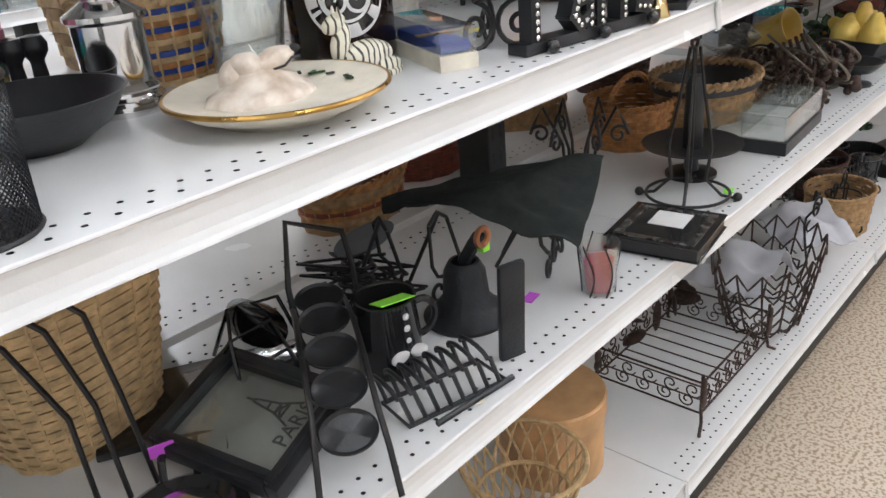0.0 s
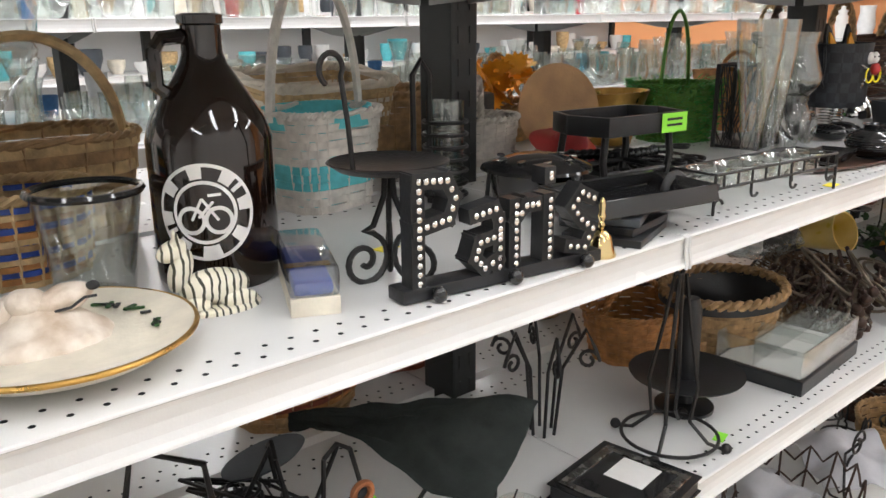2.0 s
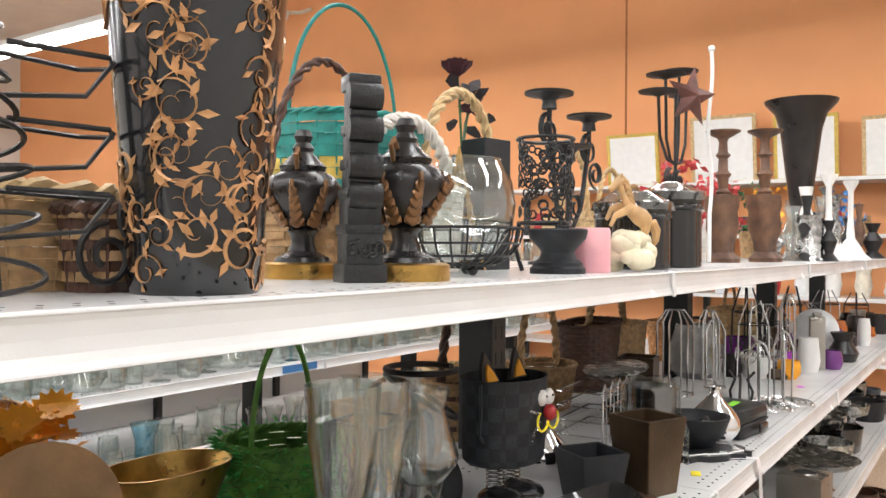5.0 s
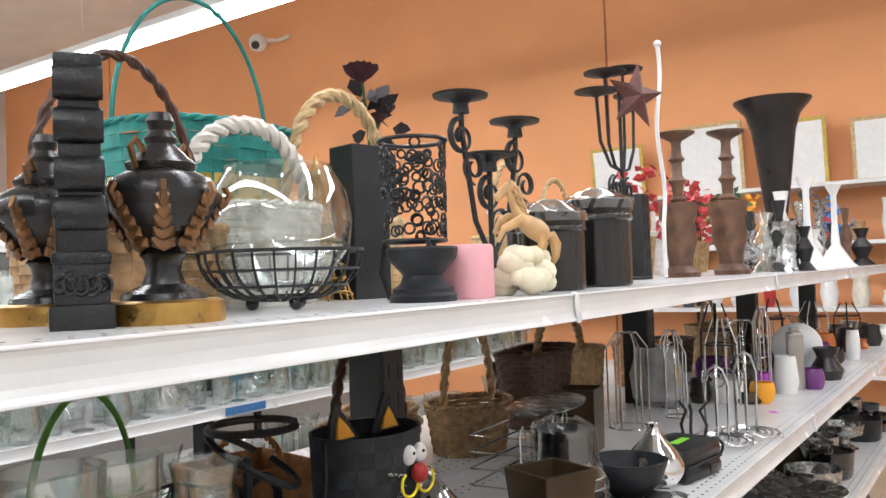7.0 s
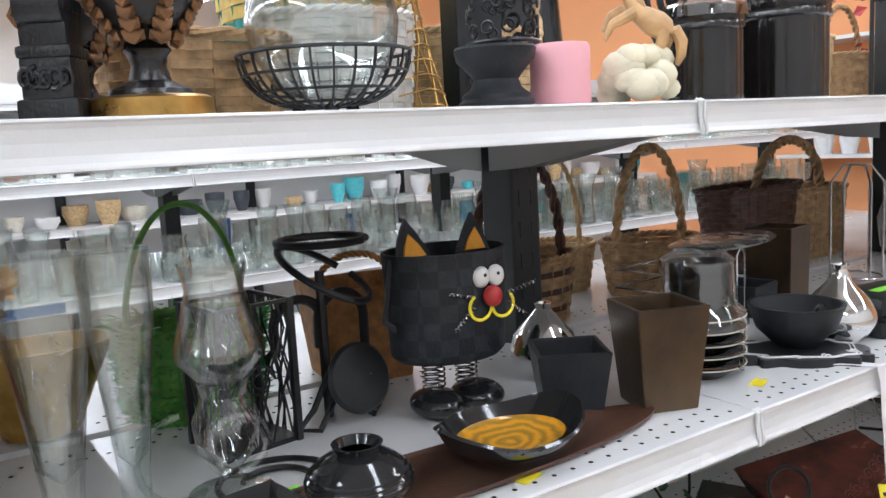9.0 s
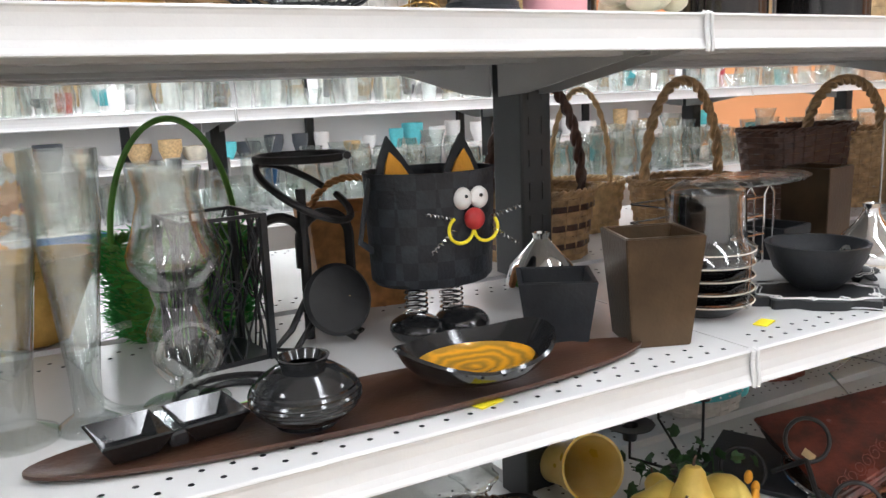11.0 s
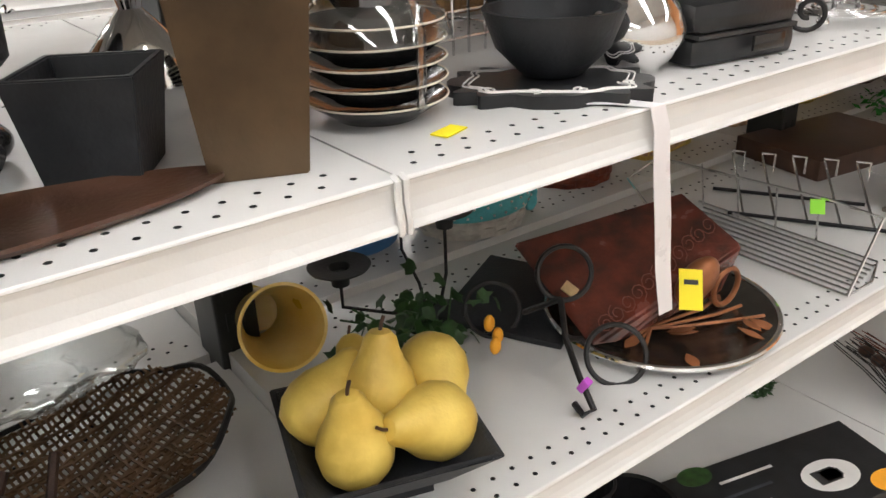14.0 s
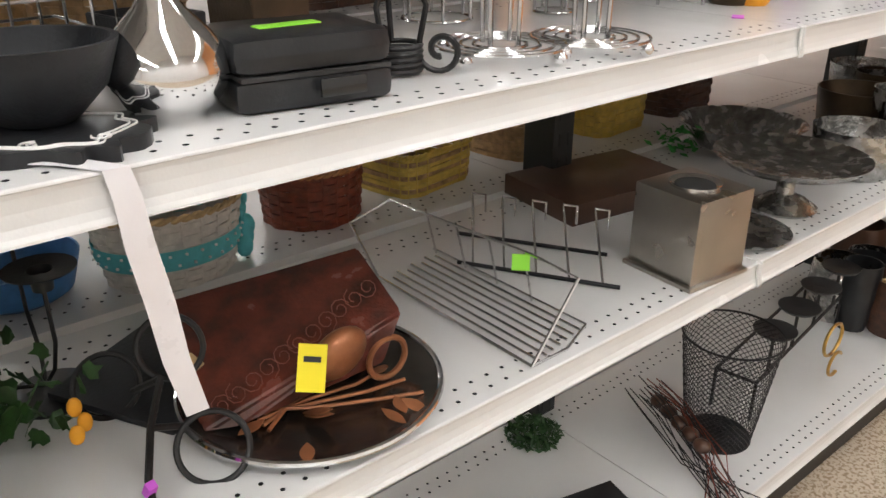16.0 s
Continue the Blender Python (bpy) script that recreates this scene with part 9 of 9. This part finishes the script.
for k, (x, y, c) in enumerate(((4.5, 0.6, "red"), (4.8, 0.65, "red"), (5.1, 0.6, "leaf_green"), (5.5, 0.62, "orange_bright"), (5.8, 0.3, "cane_blue"), (3.9, 0.55, "red"))):
    random.seed(300 + k)
    bm = B()
    for q in range(70):
        c0 = Vector((random.gauss(0, 0.06), random.gauss(0, 0.05), random.uniform(0.12, 0.36)))
        tl = pose(0, 0, 0, random.uniform(-80, 80), random.uniform(-80, 80), random.uniform(0, 360))
        bm.faces.new([bm.verts.new(c0 + tl @ Vector(v)) for v in ((0, -0.02, 0), (0.016, 0, 0.004), (0, 0.022, 0), (-0.016, 0, 0.004))])
    g = thing("flower_pot", "bunch of artificial flowers in a small pot", "flowers", at(x, y, ZC), "flower bunches")
    part("bloom_head", bm, M[c], g, smooth=False)
    bm = B()
    lathe(bm, hollow([(0.04, 0), (0.055, 0.13)], 0.003), 24)
    part("pot", bm, M["cane"], g)
for k, (x, y, c, h) in enumerate(((3.45, 0.62, "cane_light", 0.16), (3.75, 0.66, "cane", 0.13), (4.15, 0.62, "cane_white", 0.15), (0.45, 0.5, "cane", 0.12), (0.75, 0.4, "cane_light", 0.12))):
    basket("woven basket on the top shelf", at(x, y, ZC), 0.1, 0.085, h, 1.12, 9, 18, (c,), handle=(0.09, 0.14, 0.004, 0.005) if k < 3 else None, group="top baskets")

# ---- the runs behind: glassware ----
def glass_meshes():
    kinds = {
        "tumbler": hollow([(0.028, 0), (0.03, 0.003), (0.036, 0.12)], 0.002),
        "goblet": [(0.0005, 0), (0.034, 0), (0.034, 0.003), (0.006, 0.01), (0.005, 0.07), (0.03, 0.09), (0.038, 0.13), (0.032, 0.17), (0.03, 0.17), (0.035, 0.13), (0.027, 0.095), (0.0005, 0.078)],
        "vase": hollow([(0.035, 0), (0.04, 0.005), (0.03, 0.07), (0.03, 0.15), (0.045, 0.2)], 0.002),
        "pitcher": hollow([(0.045, 0), (0.055, 0.01), (0.06, 0.07), (0.045, 0.14), (0.05, 0.18)], 0.003),
        "bowl": hollow([(0.03, 0), (0.05, 0.01), (0.07, 0.05), (0.075, 0.07)], 0.003),
    }
    out = {}
    for k, p in kinds.items():
        for col in ("glass", "sea"):
            bm = B()
            lathe(bm, p, 18)
            out[k, col] = mesh_of(k, bm, M[col])
    return out


GM = glass_meshes()
random.seed(55)
NAMES = {"tumbler": "clear drinking tumbler among crowded glassware", "goblet": "clear stemmed goblet among crowded glassware", "vase": "clear glass vase among crowded glassware", "pitcher": "clear glass pitcher among crowded glassware", "bowl": "clear glass bowl among crowded glassware"}
for z, rows in ((0.985, (2.1, 2.2, 2.31)), (1.33, (2.16, 2.27)), (0.62, (2.1, 2.2))):
    for y in rows:
        x = -0.6 + random.random() * 0.1
        while x < 5.9:
            kind = random.choice(("tumbler", "tumbler", "goblet", "vase", "pitcher", "bowl"))
            col = "sea" if random.random() < 0.03 else "glass"
            ob = new(kind, GM[kind, col])
            s = random.uniform(0.8, 1.2) if z < 1.2 else random.uniform(0.75, 1.0)
            ob.matrix_world = at(x, y + random.uniform(-0.02, 0.02), z, random.uniform(0, 360)) @ Matrix.Diagonal((s, s, s, 1))
            tagged(ob, NAMES[kind].replace("clear", "pale blue") if col == "sea" else NAMES[kind], kind, "glassware on the next run")
            x += random.uniform(0.085, 0.13) * (1.0 if z < 1.2 else 1.15)
bits = ("white", "frost", "white", "cloth_blue", "frost", "white", "slate", "white", "red", "frost", "cane_blue", "cream")
random.seed(66)
for z in (0.985, 1.33):
    for k in range(34):
        h = random.uniform(0.07, 0.16)
        r = random.uniform(0.03, 0.045)
        turned("plastic_cup" if k % 2 else "mug", "coloured plastic cup on the far side of the run" if k % 2 else "coloured mug on the far side of the run", "cup", at(-0.5 + 0.19 * k, 2.68 + random.uniform(-0.05, 0.1), z), [(r * 0.8, 0), (r, h), (r * 1.02, h)], random.choice(bits), 18, 0.003, "coloured cups")
for lx in (1.9, 3.5):
    bm = B()
    box(bm, (0, 0, 0), (0.2, 0.002, 0.03))
    solo("shelf_label", bm, M["cane_blue"], "blue plastic label on the shelf edge", "label", at(lx, 2.012, 0.968), "shelf labels", smooth=False)

gondola("white steel shelving run stacked with pale crockery", -2 * SEC, 8, 4.9, 1.9, ((ZD, 0.466), (0.6, 0.466), (1.0, 0.466), (1.36, 0.388), (1.72, 0.388)))
bm = B()
box(bm, (2 * SEC, 4.9, 0.96), (8 * SEC, 0.006, 1.8))
solo("back_panel", bm, M["white_wall"], "white steel back panel of the far shelving run", "panel", Matrix(), smooth=False)
random.seed(67)
for z in (1.0, 1.36):
    for k in range(52):
        r = random.uniform(0.05, 0.09)
        h = random.uniform(0.05, 0.18)
        turned("crockery", "pale crockery piece on the far shelving run", "crockery", at(-1.4 + 0.17 * k, 4.62 + random.uniform(-0.05, 0.1), z), [(r * 0.6, 0), (r, h * 0.6), (r, h)], random.choice(("white", "cream", "white", "cloth_blue", "cane_light", "slate")), 18, 0.003, "far crockery")

# ---- the orange wall: pictures, shelf and camera ----
led = thing("wall_shelving", "tall white shelving against the orange wall", "shelving", at(WALL_X - 0.25, 0.9, 0))
for z in (0.6, 1.1, 1.6, 2.05):
    bm = B()
    box(bm, (0, 0, z - 0.015), (0.45, 5.6, 0.03), 0.003)
    part("board", bm, M["shelf"], led, smooth=False)
for y in (-2.75, -0.9, 0.9, 2.75):
    bm = B()
    box(bm, (0.2, y, 1.02), (0.05, 0.05, 2.04))
    part("upright", bm, M["post"], led, smooth=False)
for k, (y, w, h) in enumerate(((2.45, 0.5, 0.5), (1.62, 0.56, 0.6), (0.95, 0.5, 0.55), (0.28, 0.5, 0.5), (-0.4, 0.55, 0.55), (-1.05, 0.5, 0.5))):
    g = thing("framed_picture", "pale framed print leaning against the orange wall", "picture", at(WALL_X - 0.16, y, 2.05, 90, -8), "leaning pictures")
    for x, z, sx, sz in ((0, 0.015, w, 0.03), (0, h - 0.015, w, 0.03), (-w / 2 + 0.015, h / 2, 0.03, h - 0.06), (w / 2 - 0.015, h / 2, 0.03, h - 0.06)):
        bm = B()
        box(bm, (x, 0, z), (sx, 0.025, sz), 0.002)
        part("frame_bar", bm, M["cane_light" if k % 2 else "cane_yellow"], g, smooth=False)
    bm = B()
    box(bm, (0, 0.004, h / 2), (w - 0.05, 0.006, h - 0.05))
    part("print", bm, M["white"], g, "pale paper print", smooth=False)
    bm = B()
    random.seed(400 + k)
    for q in range(9):
        box(bm, (random.gauss(0, w * 0.12), 0.0, h * 0.5 + random.gauss(0, h * 0.1)), (w * 0.16, 0.0015, h * 0.07), 0, pose(0, 0, 0, 0, random.uniform(0, 180), 0))
    part("drawing", bm, M["slate"], g, "grey sketch", smooth=False)
random.seed(68)
for z in (1.1, 1.6):
    for k in range(24):
        h, r = random.uniform(0.12, 0.32), random.uniform(0.04, 0.09)
        turned("jar", "coloured jar or vase on the wall shelving", "jar", at(WALL_X - 0.3, -1.7 + 0.22 * k, z), [(r * 0.7, 0), (r, h * 0.4), (r * 0.8, h * 0.8), (r * 0.9, h)], random.choice(bits + ("leaf_green", "red", "cane")), 18, 0.003, "wall goods")
cc = thing("security_camera", "small white dome security camera on a wall arm", "security camera", at(WALL_X - 0.02, 7.1, 4.4))
bm = B()
tube(bm, [(0, -0.35, 0.06), (-0.04, -0.2, 0.03), (-0.16, 0, 0.03)], 0.025, 8)
part("arm", bm, M["cream"], cc)
bm = B()
bmesh.ops.create_uvsphere(bm, u_segments=20, v_segments=12, radius=0.11, matrix=Matrix.Translation((-0.2, 0, 0)))
part("dome", bm, M["white"], cc)
bm = B()
lathe(bm, [(0.0005, 0), (0.05, 0), (0.05, 0.03), (0.0005, 0.03)], 20, pose(-0.28, -0.05, -0.05, 0, -120, 20))
part("lens", bm, M["black_gloss"], cc)

# ---- more goods, far along the shelves ----
def arch_stand(m, h, w):
    """A tall chrome wire stand of two bent hoops on a ring."""
    g = thing("arch_stand", "tall chrome wire stand of bent hoops", "wire stand", m, "chrome hoop stands")
    for k in range(3):
        bm = B()
        a = 60 * k
        tube(bm, [(-w, 0, 0.002), (-w, 0, h * 0.85), (-w * 0.5, 0, h), (w * 0.5, 0, h), (w, 0, h * 0.85), (w, 0, 0.002)], 0.0026, 6, m=pose(0, 0, 0, 0, 0, a))
        part("hoop", bm, M["steel_wire"], g)
    bm = B()
    tube(bm, arc((0, 0, 0.004), w, 0, 350, 30, "xy"), 0.0026, 6, closed=True)
    part("base_ring", bm, M["steel_wire"], g)


for k, (x, y, h, w) in enumerate(((3.30, 0.36, 0.24, 0.05), (3.48, 0.3, 0.2, 0.03), (3.62, 0.36, 0.22, 0.03), (3.98, 0.2, 0.26, 0.025), (4.35, 0.36, 0.2, 0.06), (4.9, 0.34, 0.18, 0.08))):
    arch_stand(at(x, y, ZB, 20 * k), h, w)
random.seed(501)
K("amber_clear", (0.55, 0.14, 0.02), 0.12, var=0.2, coat=0.4)
K("plum", (0.16, 0.03, 0.2), 0.15, var=0.2, coat=0.4)
for k in range(34):
    x, y = random.uniform(3.7, 6.0), random.uniform(0.08, 0.4)
    r, h = random.uniform(0.025, 0.06), random.uniform(0.03, 0.12)
    turned("trinket", "small dark metal or glass trinket among crowded goods", "trinket", at(x, y, ZB), [(r * 0.8, 0), (r, h * 0.3), (r * random.uniform(0.5, 1), h * 0.7), (r * 0.8, h)], random.choice(("black_satin", "pewter", "black_gloss", "bronze_box", "brushed", "amber_clear", "slate", "tall_brown", "smoke", "plum", "white")), 18, 0.003, "far trinkets")
for k in range(26):
    x, y = random.uniform(4.2, 6.0), random.uniform(0.08, 0.4)
    r, h = random.uniform(0.04, 0.1), random.uniform(0.03, 0.14)
    turned("metal_dish", "tarnished metal dish among crowded goods", "dish", at(x, y, ZA), [(r * 0.6, 0), (r * 0.9, h * 0.3), (r, h)], random.choice(("pewter", "pewter", "black_satin", "bronze_box", "slate", "smoke")), 20, 0.003, "far dishes")
for k in range(14):
    x, y = random.uniform(4.4, 6.0), random.uniform(0.1, 0.4)
    r, h = random.uniform(0.05, 0.1), random.uniform(0.08, 0.2)
    turned("pot", "dark pot on the bottom deck", "pot", at(x, y, ZD), [(r * 0.7, 0), (r, h * 0.5), (r * 0.9, h)], random.choice(("black_satin", "pewter", "cane_dark", "wood_dark")), 20, 0.003, "far pots")
for k in range(18):
    x, y = random.uniform(4.25, 6.0), random.uniform(0.12, 0.4)
    r, h = random.uniform(0.03, 0.07), random.uniform(0.12, 0.3)
    turned("ornament", "turned metal or wooden ornament on the top shelf", "ornament", at(x, y, ZC), [(r, 0), (r * 0.4, h * 0.2), (r * 0.8, h * 0.5), (r * 0.3, h * 0.75), (r * 0.6, h)], random.choice(("carved_wood", "pewter", "black_iron", "tall_brown", "white", "glass", "glass")), 20, 0.003, "far ornaments")
random.seed(502)
# painted jar, bottles and hanging mug behind the hoop stands
pj = thing("painted_jar", "grey jar painted with a yellow-green flower", "jar", at(3.66, 0.45 - 0.03, ZB + 0.0))
bm = B()
lathe(bm, hollow([(0.05, 0), (0.07, 0.02), (0.078, 0.09), (0.06, 0.15), (0.055, 0.17)], 0.004), 36)
part("body", bm, mat("grey_glaze", (0.45, 0.45, 0.44), 0.25, var=0.3, scale=20), pj)
bm = B()
for k in range(9):
    a = 2 * math.pi * k / 9
    tube(bm, [(0.03 * math.cos(a) * 0.2 - 0.03, -0.073, 0.09 + 0.03 * math.sin(a) * 0.2), (0.03 * math.cos(a) - 0.03, -0.071, 0.09 + 0.03 * math.sin(a))], 0.003, 5)
part("flower", bm, M["cane_yellow"], pj, "yellow-green painted flower")
# dark clutter near the tealight rack and behind the sign
for k, (x, y, rz, l) in enumerate(((1.33, 0.2, 20, 0.12), (1.42, 0.31, -15, 0.16), (1.50, 0.35, 40, 0.13), (1.56, 0.24, 10, 0.12), (1.3, 0.33, 70, 0.1))):
    g = thing("iron_trivet", "black cast iron trivet with scroll pattern lying flat", "trivet", at(x, y, ZB + 0.002, rz), "iron trivets")
    bm = B()
    tube(bm, [(-l / 2, -0.035, 0.012), (l / 2, -0.035, 0.012), (l / 2, 0.035, 0.012), (-l / 2, 0.035, 0.012)], 0.005, 6, closed=True)
    part("frame", bm, M["black_iron"], g)
    for q in range(4):
        bm = B()
        tube(bm, spiral((-l / 2 + l * (q + 0.5) / 4, 0, 0.012), 0.028, 0.006, 1.4, 18, "xy", 90 * q), 0.004, 5)
        part("scroll", bm, M["black_iron"], g)
    bm = B()
    for fx in (-l / 2, l / 2):
        tube(bm, [(fx, 0, 0.012), (fx, 0, 0.0)], 0.005, 6)
    part("foot", bm, M["black_iron"], g)
cw = thing("coil_vase_holder", "black coiled wire holder with a glass sleeve", "candle holder", at(1.13, 0.36, ZB))
for q in range(7):
    bm = B()
    tube(bm, arc((0, 0, 0.012 + 0.018 * q), 0.032, 0, 350, 26, "xy"), 0.003, 6, closed=True)
    part("coil", bm, M["black_iron"], cw)
bm = B()
lathe(bm, hollow([(0.026, 0.002), (0.028, 0.15)], 0.002), 28)
part("sleeve", bm, M["glass"], cw, "clear glass sleeve")
bm = B()
tube(bm, [(-0.06, 0, 0.002), (-0.06, 0, 0.19), (-0.045, 0, 0.21), (-0.03, 0, 0.19), (-0.03, 0, 0.002)], 0.0045, 6)
part("hoop", bm, M["black_iron"], cw)
# shelf A: dark flat pieces behind the frame, ring lamp and hooked bars
bm = B()
box(bm, (0, 0, 0.006), (0.26, 0.16, 0.01), 0.002)
solo("lacquer_board", bm, M["black_gloss"], "flat glossy dark panel lying behind the frame", "panel", at(0.46, 0.31, ZA, -30))
bm = B()
lathe(bm, [(0.0005, 0.002), (0.04, 0.004), (0.042, 0.012), (0.055, 0.02), (0.068, 0.012), (0.07, 0.0), (0.0005, 0.0)], 40)
solo("round_mirror", bm, [M["black_gloss"]], "small round black-framed mirror lying flat", "mirror", at(0.315, 0.135, ZA, 0))
bm = B()
lathe(bm, [(0.0005, 0.0135), (0.04, 0.0135), (0.04, 0.0142), (0.0005, 0.0142)], 36)
solo("mirror_glass", bm, M["chrome"], "round mirror glass in the black frame", "mirror", at(0.315, 0.135, ZA))
hb = thing("hook_bar", "black iron bar with curled hooks and a purple tag", "hook bar", at(0.40, 0.2, ZA, -35))
bm = B()
box(bm, (0, 0, 0.03), (0.14, 0.006, 0.018), 0.001)
part("bar", bm, M["black_iron"], hb)
for q in range(4):
    bm = B()
    tube(bm, [(-0.055 + 0.036 * q, -0.003, 0.035), (-0.055 + 0.036 * q, -0.03, 0.03), (-0.055 + 0.036 * q, -0.045, 0.006), (-0.055 + 0.036 * q, -0.03, 0.002)], 0.0045, 6)
    part("hook", bm, M["black_iron"], hb)
bm = B()
box(bm, (-0.05, -0.022, 0.042), (0.032, 0.002, 0.02), 0.0, pose(0, 0, 0, 20, 0, 15))
part("price_tag", bm, M["tag_purple"], hb, "purple paper tag", smooth=False)
for k, (x, y, rz) in enumerate(((0.5, 0.24, 30), (0.54, 0.3, 10))):
    g = thing("wire_easel", "small chrome wire easel with a green tag", "easel", at(x, y, ZA, rz), "chrome easels")
    bm = B()
    tube(bm, [(-0.05, 0, 0.003), (-0.02, 0.02, 0.1), (0.05, 0.0, 0.09), (0.06, -0.03, 0.003)], 0.003, 6)
    tube(bm, [(-0.02, 0.02, 0.1), (0.0, 0.09, 0.003)], 0.003, 6)
    part("frame", bm, M["black_gloss"], g)
    bm = B()
    tube(bm, [(-0.05, 0, 0.02), (0.055, -0.02, 0.02)], 0.0025, 6)
    part("cross_bar", bm, M["steel_wire"], g)
# wire loops and pods near the liner basket
wlp = thing("wire_loop_vine", "bronze-grey wire vine of wide loose loops", "wire ornament", at(2.07, 0.12, ZA))
random.seed(503)
for k in range(6):
    bm = B()
    c = Vector((random.uniform(-0.06, 0.07), random.uniform(-0.04, 0.05), 0.07 + 0.012 * k))
    r = random.uniform(0.05, 0.085)
    tl = pose(0, 0, 0, random.uniform(20, 60), random.uniform(-30, 30), random.uniform(0, 90))
    tube(bm, [c + tl @ q for q in spiral((0, 0, 0), r, r * 0.75, 1.15, 34, "xy", random.uniform(0, 360))], 0.0034, 6)
    part("loop", bm, bpy.data.materials["bronze_wire"], wlp)
bm = B()
tube(bm, [(0, 0, 0.002), (0.005, 0.0, 0.09)], 0.006, 8)
part("stem", bm, bpy.data.materials["bronze_wire"], wlp)
bm = B()
tube(bm, [(0.002, -0.001, 0.03), (0.0035, -0.001, 0.05)], 0.0068, 8)
part("paper_band", bm, M["white"], wlp, "white paper band")
for k, (x, y) in enumerate(((2.0, 0.08), (2.17, 0.07), (2.2, 0.12))):
    bm = B()
    random.seed(520 + k)
    for q in range(9):
        bmesh.ops.create_icosphere(bm, subdivisions=2, radius=random.uniform(0.01, 0.016), matrix=Matrix.Translation((random.gauss(0, 0.008), random.gauss(0, 0.008), 0.014 + 0.012 * q)))
    solo("resin_figure", bm, M["rust_iron"], "dark knobbly carved resin stump", "ornament", at(x, y, ZA), "resin stumps")
# goods on the near decks and under the second section
random.seed(504)
for k in range(8):
    x, y = 2.35 + 0.09 * k, random.uniform(0.08, 0.36)
    g = thing("wire_curl", "dark wire plant stand with curled feet", "plant stand", at(x, y, ZD, random.uniform(0, 90)), "wire plant stands")
    for q in range(3):
        bm = B()
        tube(bm, [(0.05, 0, 0.12), (0.045, 0, 0.06)] + spiral((0.06, 0, 0.028), 0.024, 0.006, 1.3, 16, "xz", 90), 0.003, 5, m=pose(0, 0, 0, 0, 0, 120 * q))
        part("leg", bm, M["black_iron"], g)
    bm = B()
    tube(bm, arc((0, 0, 0.12), 0.05, 0, 345, 24, "xy"), 0.003, 5, closed=True)
    part("ring", bm, M["black_iron"], g)
